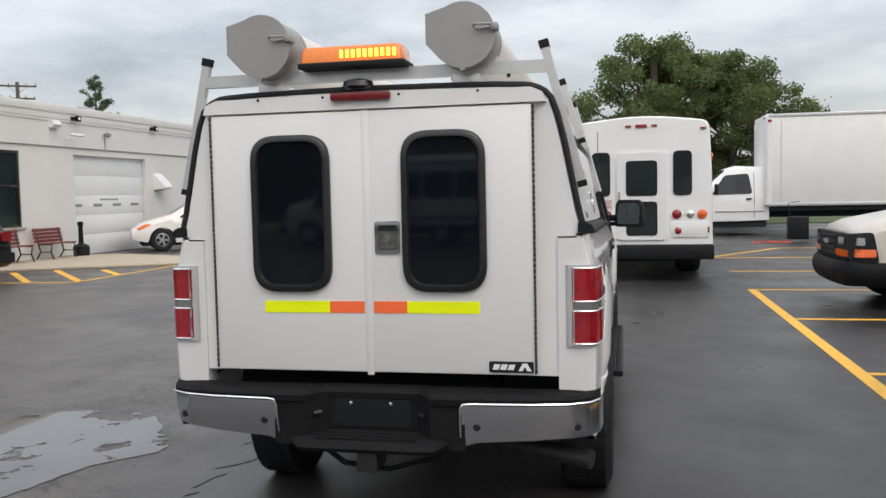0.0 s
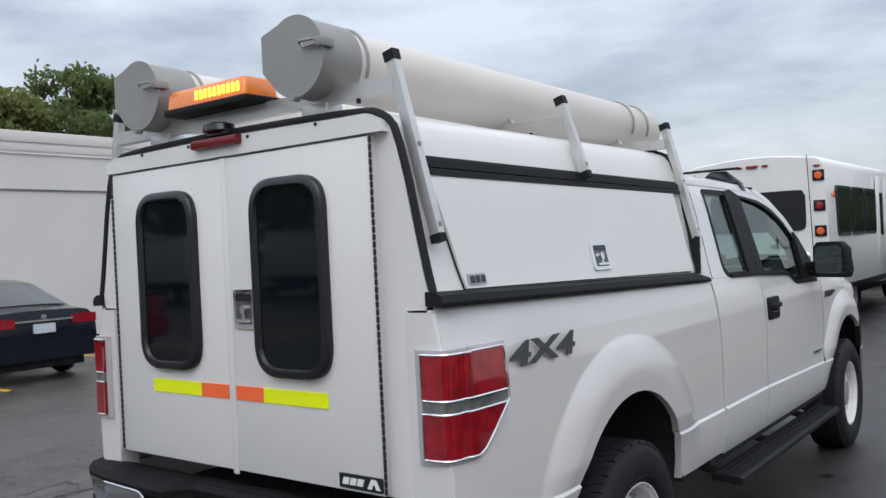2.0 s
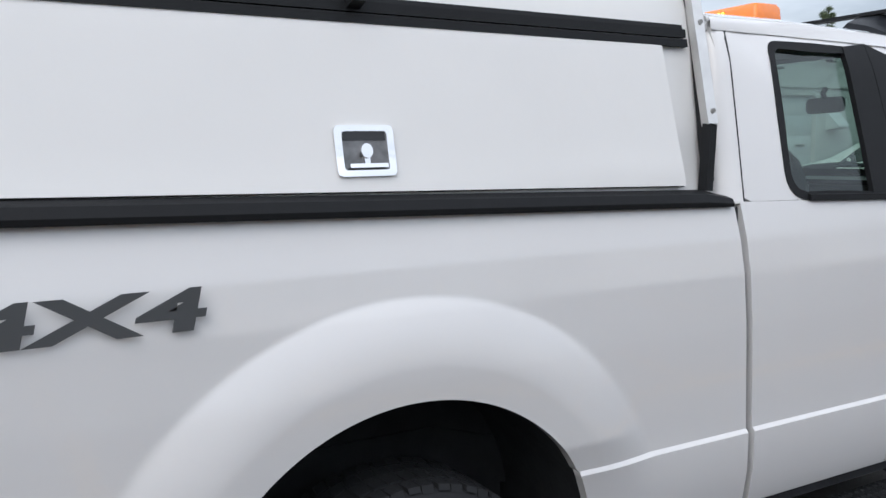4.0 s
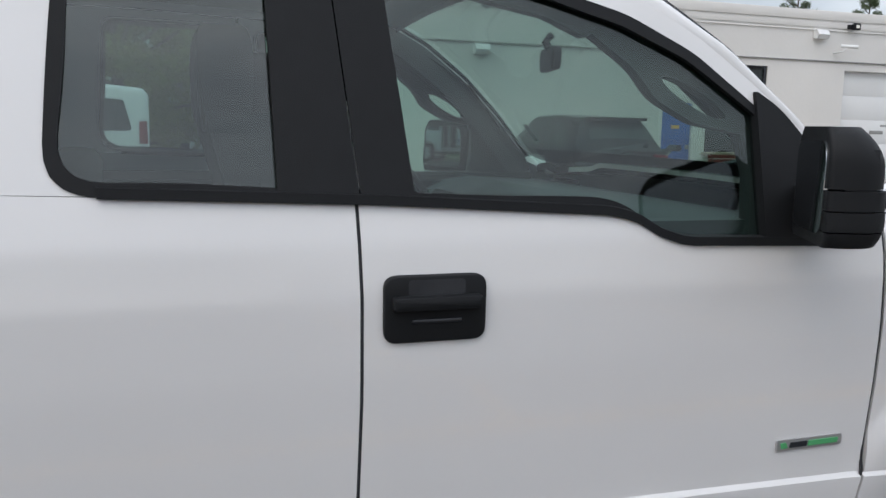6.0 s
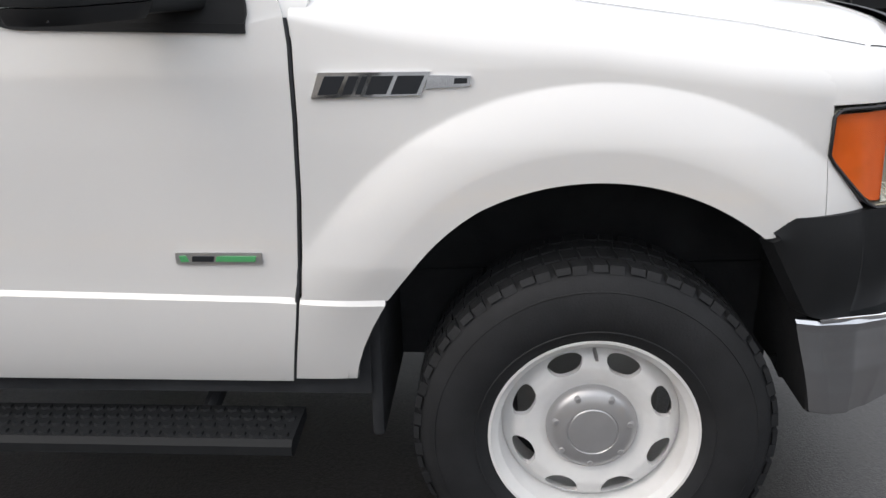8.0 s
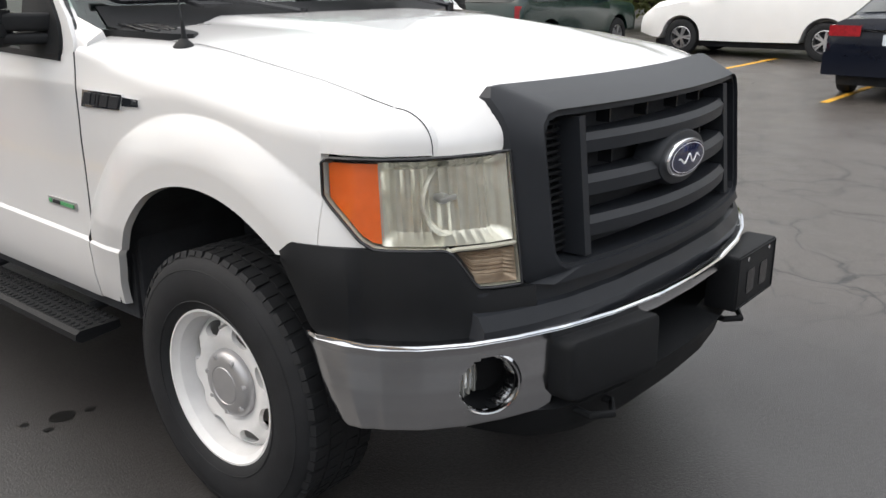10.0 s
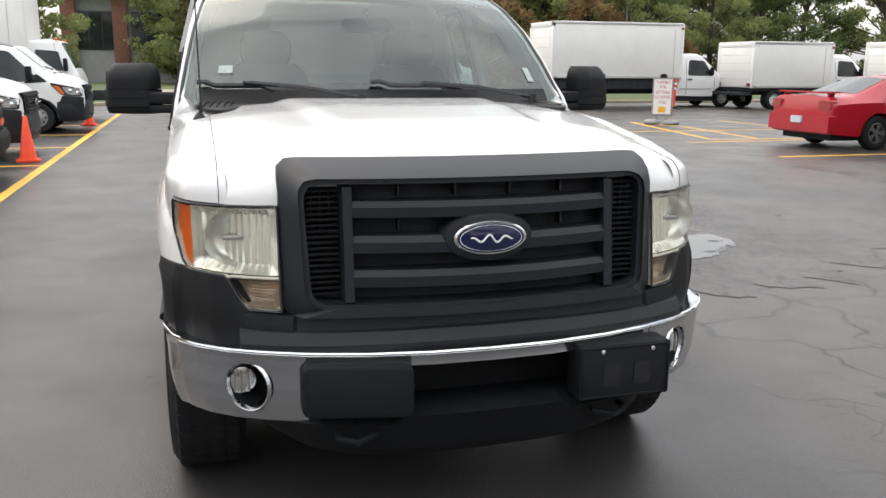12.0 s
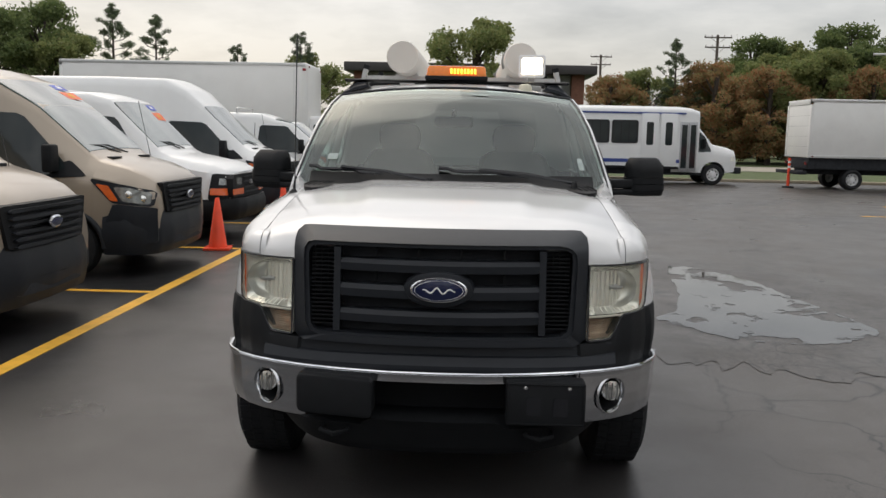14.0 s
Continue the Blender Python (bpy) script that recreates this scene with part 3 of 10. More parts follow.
SEAM_BED = seam([0.5, 0.75, 1.2, 1.4], [1.092, 1.08, 1.058, 1.045])
SEAM_CAB = seam([0.5, 0.75, 1.2, 1.4], [1.113, 1.102, 1.080, 1.068])
SEAM_MID = seam([0.5, 0.6, 0.75, 1.0, 1.2, 1.4], [1.765, 1.788, 1.812, 1.818, 1.818, 1.812])
SEAM_FRONT = seam([0.5, 0.75, 0.95, 1.1, 1.25, 1.4], [3.03, 3.062, 3.076, 3.08, 3.078, 3.06])
GAP = 0.0035
for s in (1, -1):
    # bed side
    bm = BM()
    rows = []
    for y in spaced(-1.175, 1.058):
        b, t = max(0.745, arch_z(y)), rail_z(y)
        k = clamp((y - 0.75) / 0.3)
        rows.append([(s * side_x(y, z), y + k * (SEAM_BED(z) - 1.058), z) for z in (lerp(b, t, i / 70) for i in range(71))])
    grid(bm, rows)
    r = ARCHES[0][2]
    rear_end = lambda z: -math.sqrt(max(0, r * r - (z - 0.47) ** 2))
    lower_panel(bm, s, lambda z: -1.175, rear_end, 0.58)
    lower_panel(bm, s, lambda z: -rear_end(z), SEAM_BED, 0.52)
    lip(bm, (-0.03 * s, 0, 0))
    part("bed_side", bm, PAINT, truck)
    # rear corner post of the bed
    bm = BM()
    loops = []
    for z in np.linspace(0.66, 1.43, 14):
        xo = side_x(-1.175, z)
        loops.append([(s * 0.80, -1.185, z), (s * (xo - 0.035), -1.185, z), (s * (xo - 0.01), -1.182, z), (s * (xo - 0.0), -1.17, z), (s * (xo - 0.004), -1.10, z), (s * 0.80, -1.10, z)])
    loft(bm, loops)
    bmesh.ops.recalc_face_normals(bm, faces=bm.faces)
    part("bed_corner", bm, PAINT, truck)
    # rail cap on the bed side
    bm = BM()
    loops = []
    for y in np.linspace(-1.19, 1.03, 24):
        z = rail_z(y)
        end = 1.0 if y < 0.99 else 0.6
        loops.append([(s * 0.885, y, z + 0.002), (s * 0.950, y, z - 0.002), (s * 0.953, y, z + 0.012 * end), (s * 0.944, y, z + 0.034 * end), (s * 0.92, y, z + 0.045 * end), (s * 0.885, y, z + 0.045 * end)])
    loft(bm, loops)
    bmesh.ops.recalc_face_normals(bm, faces=bm.faces)
    part("bed_rail_cap", bm, BLACKP, truck, sharp=30)
    # cab corner and rear door (one half-length door), front door
    for name, left, right in (("rear_door", SEAM_CAB, SEAM_MID), ("front_door", SEAM_MID, SEAM_FRONT)):
        bm = BM()
        rows = []
        for i in range(41):
            u = i / 40
            row = []
            ztop = 1.40 - 0.018 * u if name == "rear_door" else float(np.interp(lerp(1.8, 3.07, u), [1.8, 2.36, 2.42, 2.47, 2.52, 2.94, 3.0, 3.07], [1.382, 1.355, 1.341, 1.309, 1.287, 1.276, 1.290, 1.305]))
            for k in range(41):
                z = lerp(0.745, ztop, k / 40)
                y = lerp(left(z) + GAP, right(z) - GAP, u)
                row.append((s * side_x(y, z), y, z))
            rows.append(row)
        grid(bm, rows)
        lower_panel(bm, s, lambda z: left(z) + GAP, lambda z: right(z) - GAP, 0.505)
        droop(bm)
        lip(bm, (-0.03 * s, 0, 0))
        part(name, bm, PAINT, truck)
    for sm in (SEAM_MID, SEAM_FRONT):
        bm = BM()
        tube(bm, [(s * (side_x(sm(z), z) - 0.004), sm(z), z) for z in list(np.linspace(0.51, 0.722, 6)) + list(np.linspace(0.75, 1.385 if sm is SEAM_MID else 1.30, 16))], 0.0042, 5)
        part("door_gap", bm, DARK, truck)
    # dark sill and gap backing behind the door seams
    bm = BM()
    box(bm, s * 0.78, s * 0.915, 1.0, 3.2, 0.46, 1.30)
    box(bm, s * 0.80, s * 0.925, 1.045, 1.09, 0.5, 1.385)
    part("inner_sill", bm, DARK, truck)
    # added dark panels that stand in for the shade under the truck
    for y0, y1, z0 in ((3.195, 3.225, 0.34), (4.175, 4.205, 0.42), (0.545, 0.575, 0.36)):
        bm = BM()
        box(bm, s * 0.42, s * 0.905, y0, y1, z0, 0.78, 0.01)
        part("splash_shield", bm, DARK, truck)

# ---- fenders, hood and nose
FRONT = [(0.0, 4.56), (0.3, 4.55), (0.5, 4.522), (0.63, 4.485), (0.75, 4.435), (0.84, 4.365), (0.90, 4.28), (0.932, 4.20), (0.946, 4.12), (0.952, 4.0)]


def front_y(x):
    return float(np.interp(abs(x), [p[0] for p in FRONT], [p[1] for p in FRONT]))


def hood_z(x, y):
    z = float(np.interp(y, [3.0, 3.2, 3.6, 4.0, 4.25, 4.40, 4.50], [1.372, 1.372, 1.358, 1.322, 1.288, 1.258, 1.23]))
    a = abs(x)
    z -= (0.24 + 0.36 * clamp((y - 3.5) / 0.8)) * max(0, a - 0.45) ** 2
    edge = lerp(0.50, 0.36, clamp((y - 3.1) / 1.3))
    z += 0.020 * (1 - clamp((a - edge + 0.06) / 0.10) ** 2 * (3 - 2 * clamp((a - edge + 0.06) / 0.10))) * clamp((4.45 - y) / 0.5)
    return z


for s in (1, -1):
    bm = BM()
    rows = []
    yc, zc, r = ARCHES[1][:3]
    for y in spaced(3.087, 4.142):
        b = max(0.745, arch_z(y))
        if y > 4.02:
            b = max(b, float(np.interp(y, [4.02, 4.06, 4.09, 4.14], [0.86, 0.87, 0.900, 0.903])))
        k = clamp(1 - (y - 3.087) / 0.12)
        zo = 1.2 - 0.075 * clamp((y - 3.65) / 0.55) + 0.095 * clamp((3.55 - y) / 0.46) ** 1.5
        row = [(s * side_x(y, z), y + k * (SEAM_FRONT(z) - 3.08), z) for z in (lerp(b, zo, i / 64) for i in range(65))]
        xo = side_x(y, zo)
        zt = hood_z(0.80, y)
        for j in range(1, 13):
            a = math.radians(90 * j / 12)
            row.append((s * (0.803 + (xo - 0.803) * math.cos(a)), row[64][1], zo + (zt - zo) * math.sin(a)))
        rows.append(row)
    grid(bm, rows)
    lower_panel(bm, s, lambda z: SEAM_FRONT(z) + GAP, lambda z: yc - math.sqrt(max(0, r * r - (z - zc) ** 2)), 0.515, n=8)
    for v in bm.verts:
        if v.co.y < 3.45:
            v.co.z -= 0.027 * float(np.interp(v.co.z, [0.50, 0.66, 0.78, 1.05], [0, 1, 1, 0])) * clamp((3.45 - v.co.y) / 0.15)
    # small triangle between the lower trim and the slanted lamp edge
    grid(bm, [[(s * side_x(y, z), y, z) for z in np.linspace(0.895, lerp(1.015, 0.897, clamp((y - 4.142) / 0.10)), 8)] for y in np.linspace(4.142, 4.24, 8)])
    # corner above the headlamp
    rows = []
    for px, py in resample([(0.803, 4.362), (0.838, 4.333), (0.887, 4.284), (0.919, 4.222), (0.941, 4.143), (0.951, 4.10)], 14, False):
        row = []
        inx, iny = 0.803, min(py, 4.27) - 0.02
        zt = hood_z(0.803, iny)
        for j in range(11):
            a = math.radians(90 * j / 10)
            row.append((s * (inx + (px - inx) * math.cos(a)), iny + (py - iny) * math.cos(a), 1.119 + (zt - 1.119) * math.sin(a) ** 0.8))
        rows.append(row)
    grid(bm, rows)
    lip(bm, (-0.025 * s, 0, -0.004))
    part("front_fender", bm, PAINT, truck)

bm = BM()
rows = []
xs = list(np.linspace(-0.797, 0.797, 61))
for x in xs:
    a = abs(x)
    y1 = float(np.interp(a, [0, 0.3, 0.5, 0.63, 0.72, 0.80], [4.445, 4.435, 4.408, 4.378, 4.342, 4.295]))
    y0 = 3.145 - 0.10 * (a / 0.8) ** 2
    row = []
    for k in range(31):
        y = lerp(y0, y1, k / 30)
        row.append((x, y, hood_z(x, y) - (0.02 * ((k - 26) / 4) ** 2 if k > 26 else 0)))
    zl = row[-1][2]
    for j in range(1, 7):
        row.append((x, y1 + (0.058 if a > 0.6 else 0.02) * math.sin(j / 6 * 1.57), lerp(zl, 1.126 if a >= 0.62 else 1.19, j / 6)))
    rows.append(row)
grid(bm, rows)
lip(bm, (0, 0, -0.02))
part("hood", bm, PAINT, truck)
for s in (1, -1):
    bm = BM()
    tube(bm, [(s * 0.80, y, hood_z(0.80, y) - 0.0015) for y in np.linspace(3.10, 4.24, 30)], 0.0018, 5)
    zs = hood_z(0.803, 4.25)
    tube(bm, [(s * 0.802, 4.2505 + 0.1125 * math.cos(a), 1.12 + (zs - 1.119) * math.sin(a) ** 0.8) for a in np.linspace(1.57, 0.0, 14)], 0.0013, 5)
    part("hood_seam", bm, DARK, truck)

# ---- grille
def ring_mesh(bm, outer, inner, f0, f1):
    """A frame between two outlines, with front faces by f1 and inner returns to f0."""
    n = len(outer)
    vo = [bm.verts.new(f1(p)) for p in outer]
    vi = [bm.verts.new(f1(p)) for p in inner]
    wo = [bm.verts.new(f0(p)) for p in outer]
    wi = [bm.verts.new(f0(p)) for p in inner]
    for i in range(n):
        j = (i + 1) % n
        for q in ((vo[i], vo[j], vi[j], vi[i]), (vi[i], vi[j], wi[j], wi[i]), (wo[i], wo[j], vo[j], vo[i])):
            bm.faces.new(q)
    bmesh.ops.recalc_face_normals(bm, faces=bm.faces)


def gy(x, z, off=0.0):
    """The slanted, bowed plane of the grille."""
    return 4.565 - 0.085 * (x / 0.63) ** 2 + (1.0 - z) * 0.10 + off


bm = BM()
outer = resample(rounded([(-0.625, 0.785), (0.625, 0.785), (0.632, 1.258), (-0.632, 1.258)], [0.02, 0.02, 0.05, 0.05]), 96)
inner = resample(rounded([(-0.545, 0.822), (0.545, 0.822), (0.562, 1.188), (-0.562, 1.188)], [0.05, 0.05, 0.05, 0.05]), 96)
middle = [(lerp(a[0], b[0], 0.75), lerp(a[1], b[1], 0.75)) for a, b in zip(outer, inner)]
ring_mesh(bm, outer, middle, lambda p: (p[0], gy(*p, -0.10), p[1]), lambda p: (p[0], gy(*p, (-0.012 - 0.075 * clamp((p[1] - 1.18) / 0.075)) if abs(p[0]) > 0.6 or p[1] > 1.22 else 0.034), p[1]))
ring_mesh(bm, middle, inner, lambda p: (p[0], gy(*p, -0.08), p[1]), lambda p: (p[0], gy(*p, 0.022), p[1]))
grille = part("grille", bm, GREYP, truck, "dark grey plastic grille", sharp=25)
bm = BM()
rows = [[(x, gy(x, z, -0.07), z) for z in np.linspace(0.80, 1.2, 5)] for x in np.linspace(-0.58, 0.58, 13)]
grid(bm, rows)
part("grille_backing", bm, DARK, grille)
for za, zb in ((1.08, 1.135), (0.972, 1.03), (0.868, 0.925)):
    bm = BM()
    loops = []
    for x in np.linspace(-0.425, 0.425, 25):
        d = 0.02 * (1 - (x / 0.425) ** 2)
        loops.append([(x, gy(x, za, -0.05), za), (x, gy(x, za, 0.012 + d), za + 0.006), (x, gy(x, zb, 0.02 + d), (za + zb) / 2 + 0.01), (x, gy(x, zb, 0.006 + d), zb), (x, gy(x, zb, -0.05), zb)])
    loft(bm, loops)
    part("grille_bar", bm, GREYP, grille, sharp=25)
for sx in (-1, 1):
    bm = BM()
    loft(bm, [[(sx * a, gy(a, z, -0.05), z), (sx * a, gy(a, z, 0.018), z), (sx * (a + 0.028), gy(a, z, 0.018), z), (sx * (a + 0.032), gy(a, z, -0.05), z)] for z in np.linspace(0.83, 1.18, 6) for a in (0.418,)])
    part("grille_post", bm, GREYP, grille)
    for z in np.arange(0.845, 1.175, 0.0175):
        bm = BM()
        box(bm, sx * 0.452, sx * 0.55, gy(0.5, z, -0.055), gy(0.5, z, -0.020), z, z + 0.006)
        part("grille_slat", bm, BLACKP, grille)
    for x in (0.478, 0.506, 0.532):
        bm = BM()
        box(bm, sx * x, sx * (x + 0.003), gy(0.5, 1.0, -0.060), gy(0.5, 1.0, -0.036), 0.845, 1.172)
        part("grille_rib", bm, BLACKP, grille)
for x in (-0.27, -0.09, 0.09, 0.27):
    for z in (1.15, 1.045):
        bm = BM()
        box(bm, x - 0.003, x + 0.003, gy(x, z, -0.06), gy(x, z, -0.02), z - 0.008, z + 0.028)
        part("grille_rib", bm, BLACKG, grille)


def oval(a, b, n=48):
    return [(a * math.cos(2 * math.pi * i / n), b * math.sin(2 * math.pi * i / n)) for i in range(n)]


bm = BM()
loft(bm, [[(x * k, 4.583 + d, 1.02 + z * k) for x, z in oval(0.148, 0.078)] for k, d in ((1, -0.06), (1, 0.0), (0.94, 0.016), (0.8, 0.02))])
badge = part("badge_surround", bm, GREYP, grille)
bm = BM()
loft(bm, [[(x * k, 4.598 + d, 1.02 + z * k) for x, z in oval(0.118, 0.054)] for k, d in ((1, 0), (1, 0.012), (0.95, 0.016))])
part("badge_rim", bm, BRIGHT, badge, "chrome rim")
bm = BM()
loft(bm, [[(x * k, 4.608 + d, 1.02 + z * k) for x, z in oval(0.108, 0.046)] for k, d in ((1, 0), (1, 0.008), (0.6, 0.013), (0.2, 0.015))])
part("badge_oval", bm, BLUE, badge, "blue oval emblem")
bm = BM()
tube(bm, [(x, 4.6225 - 1.0 * x * x, 1.019 + 0.011 * math.sin(x * 115 + 0.6) * (1.25 - abs(x) / 0.075)) for x in np.linspace(-0.068, 0.068, 60)], 0.0036, 6)
part("badge_mark", bm, WHITEP, badge)
bm = BM()
tube(bm, [(x, 4.6165, 1.02 + z) for x, z in oval(0.100, 0.0405)], 0.0013, 5, True)
part("badge_line", bm, WHITEP, badge)

# ---- headlamps: the lens follows the front corner
def corner_path(n=24, off=0.0):
    pts = resample([(0.633, 4.455), (0.70, 4.434), (0.77, 4.395), (0.833, 4.347), (0.886, 4.286), (0.918, 4.222), (0.940, 4.142)], n, False)
    out = []
    for i, (x, y) in enumerate(pts):
        a, b = pts[max(0, i - 1)], pts[min(n - 1, i + 1)]
        tx, ty = b[0] - a[0], b[1] - a[1]
        ln = math.hypot(tx, ty)
        out.append((x - ty / ln * off, y + tx / ln * off))
    return out


def corner_at(t, off):
    pts = corner_path(41, off)
    f = clamp(t) * 40
    i = min(39, int(f))
    return tuple(lerp(pts[i][k], pts[i + 1][k], f - i) for k in (0, 1))


HL_T = [0, 0.24, 0.365, 0.40, 0.74, 0.80, 0.97, 1.0]
HL_BOT = [0.795, 0.80, 0.889, 0.897, 0.900, 0.916, 1.0, 1.02]
for s in (1, -1):
    lamp = thing("headlamp", "", "")
    lamp.parent = truck
    bm = BM()
    def lens_rows(a, b, off, inset=0.0, nz=10):
        pth = corner_path(40, off)
        rows = []
        for i, (x, y) in enumerate(pth):
            t = i / 39
            if a <= t <= b:
                zb = float(np.interp(t, HL_T, HL_BOT)) + inset
                zt = lerp(1.118, 1.110, t) - inset - (0.012 * clamp((t - 0.95) / 0.05) ** 2)
                rows.append([(s * x, y + 0.13 * (1.11 - z) * clamp(1 - t), z) for z in np.linspace(zb, zt, nz)])
        return rows
    grid(bm, lens_rows(0, 1, 0.006))
    lip(bm, (-0.002 * s, -0.006, 0))
    ob = part("headlamp_lens", bm, LAMPGLASS, lamp, "clear slightly yellowed lens")
    ob.visible_shadow = False
    # main reflector: a tray that rises to the lens at its edges, with upright flutes
    def tray(a, b, z0, z1, deep, flute, nu, nz, across=False):
        rows = []
        for i in range(nu + 1):
            u = i / nu
            t = lerp(a, b, u)
            row = []
            for k in range(nz + 1):
                v = k / nz
                rise = min(1.0, 9 * min(u, 1 - u)) * min(1.0, 9 * min(v, 1 - v))
                wave = abs(math.sin((v if across else u) * math.pi * flute)) * 0.005
                px, py = corner_at(t, -0.006 - (deep + wave) * rise)
                zb, zt = max(z0, float(np.interp(t, HL_T, HL_BOT)) + 0.008), min(z1, lerp(1.110, 1.102, t))
                z = lerp(zb, max(zt, zb + 0.004), v)
                row.append((s * px, py + 0.13 * (1.11 - z) * clamp(1 - t), z))
            rows.append(row)
        bm = BM()
        grid(bm, rows)
        return bm
    part("headlamp_reflector", tray(0.015, 0.70, 0.905, 1.2, 0.034, 13, 104, 24), LAMPSILVER, lamp, "fluted silver reflector")
    part("turn_signal", tray(0.015, 0.375, 0.7, 0.888, 0.022, 9, 36, 60, True), TURNLENS, lamp, "ribbed clear and amber turn signal")
    # pale frame between the two chambers
    bm = BM()
    tube(bm, [(s * px, py + 0.13 * (1.11 - z) * clamp(1 - t), z) for t, z, (px, py) in ((t, z, corner_at(t, -0.003)) for t, z in ((0.01, 0.897), (0.12, 0.897), (0.24, 0.897), (0.33, 0.897), (0.37, 0.893), (0.385, 0.899)))], 0.0055, 6)
    part("chamber_frame", bm, BEZEL, lamp)
    bm = BM()
    grid(bm, lens_rows(0.69, 0.975, -0.009, 0.012))
    part("side_marker", bm, ORANGEL, lamp, "orange side marker")
    # bulb shield and round reflector bowl
    bm = BM()
    lathe(bm, [(0.088, 0.008), (0.084, 0.0), (0.072, -0.022), (0.05, -0.034), (0.012, -0.038)], (s * 0.765, 4.372, 1.012), "y", 28)
    part("reflector_bowl", bm, LAMPSILVER, lamp)
    bm = BM()
    box(bm, s * 0.735, s * 0.795, 4.368, 4.38, 1.005, 1.019, 0.004)
    cyl(bm, (s * 0.765, 4.33, 1.012), (s * 0.765, 4.37, 1.012), 0.012)
    part("bulb_shield", bm, SILVER, lamp)
    # dark housing round the lens
    bm = BM()
    edge = lens_rows(0, 1, 0.004)
    loop = [r[0] for r in edge] + [r[-1] for r in edge[::-1]]
    tube(bm, loop, 0.004, 6, True)
    part("headlamp_seal", bm, BLACKG, lamp)
    bm = BM()
    rim = []
    for o in (-0.001, -0.046):
        edge = lens_rows(0, 1, o, 0.003)
        rim.append([r[0] for r in edge] + edge[-1][1:-1] + [r[-1] for r in edge[::-1]] + edge[0][-2:0:-1])
        rim[-1].append(rim[-1][0])
    grid(bm, rim)
    part("headlamp_bezel", bm, BEZEL, lamp)
    bm = BM()
    grid(bm, lens_rows(0, 1, -0.07))
    part("headlamp_housing", bm, DARK, lamp)

    # black lower trim below the headlamp, back to the wheel arch
    bm = BM()
    rows = []
    pth = resample([(0.60, 4.515), (0.70, 4.468), (0.77, 4.424), (0.835, 4.375), (0.892, 4.30), (0.928, 4.225), (0.949, 4.13), (0.961, 4.06), (0.966, 4.035)], 46, False)
    for i, (x, y) in enumerate(pth):
        t = i / 45
        zt = float(np.interp(t, [0, 0.19, 0.24, 0.33, 0.38, 0.94, 1.0], [0.785, 0.79, 0.798, 0.885, 0.895, 0.905, 0.875]))
        zb = float(np.interp(t, [0, 0.7, 0.86, 1], [0.655, 0.66, 0.69, 0.855]))
        rows.append([(s * (x + 0.006 * math.sin(3.1 * k / 9) + (flare_x(y, max(lerp(zb, zt, k / 9), 0.84)) if y < 4.22 else 0)), y + 0.012 * math.sin(3.1 * k / 9), lerp(zb, zt, k / 9)) for k in range(10)])
    grid(bm, rows)
    lip(bm, (-0.03 * s, -0.02, 0))
    part("lower_corner_trim", bm, BLACKP, truck)

# dark band under the grille
bm = BM()
loops = []
for x in np.linspace(-0.76, 0.76, 41):
    y = front_y(x)
    loops.append([(x, y - 0.1, 0.64), (x, y + 0.05, 0.655), (x, y + 0.055, 0.70), (x, y + 0.035, 0.735), (x, y + 0.02, 0.74), (x, y + 0.012, 0.785), (x, y - 0.1, 0.79)])
loft(bm, loops)
part("bumper_filler", bm, GREYP, truck, sharp=25)

# ---- front bumper
FB = [(0.0, 4.664), (0.2, 4.657), (0.4, 4.626), (0.56, 4.583), (0.70, 4.525), (0.80, 4.470), (0.89, 4.396), (0.95, 4.318), (0.984, 4.232), (0.995, 4.150)]
LIFT = 0.014
fbumper = thing("front_bumper", "", "")
fbumper.parent = truck


def bumper_y(x):
    return float(np.interp(abs(x), [p[0] for p in FB], [p[1] for p in FB]))


FB_SEC = [(o, z + LIFT * clamp((z - 0.44) / 0.2)) for o, z in ((-0.03, 0.662), (-0.004, 0.668), (0.0, 0.660), (-0.006, 0.645), (-0.010, 0.60), (-0.012, 0.55), (-0.020, 0.50), (-0.036, 0.445), (-0.06, 0.436))]


def bumper_rows(a, b, n, sec, s=1, drop=None):
    full = resample(FB, 201, False)
    rows = []
    for i, (x, y) in enumerate(full):
        if a <= x <= b:
            p, q = full[max(0, i - 1)], full[min(200, i + 1)]
            ln = math.hypot(q[0] - p[0], q[1] - p[1])
            nx, ny = -(q[1] - p[1]) / ln, (q[0] - p[0]) / ln
            rows.append([(s * (x + nx * o), y + ny * o + 0.3 * (0.66 - z) * clamp((4.30 - y) / 0.15), z) for o, z in sec])
    return rows


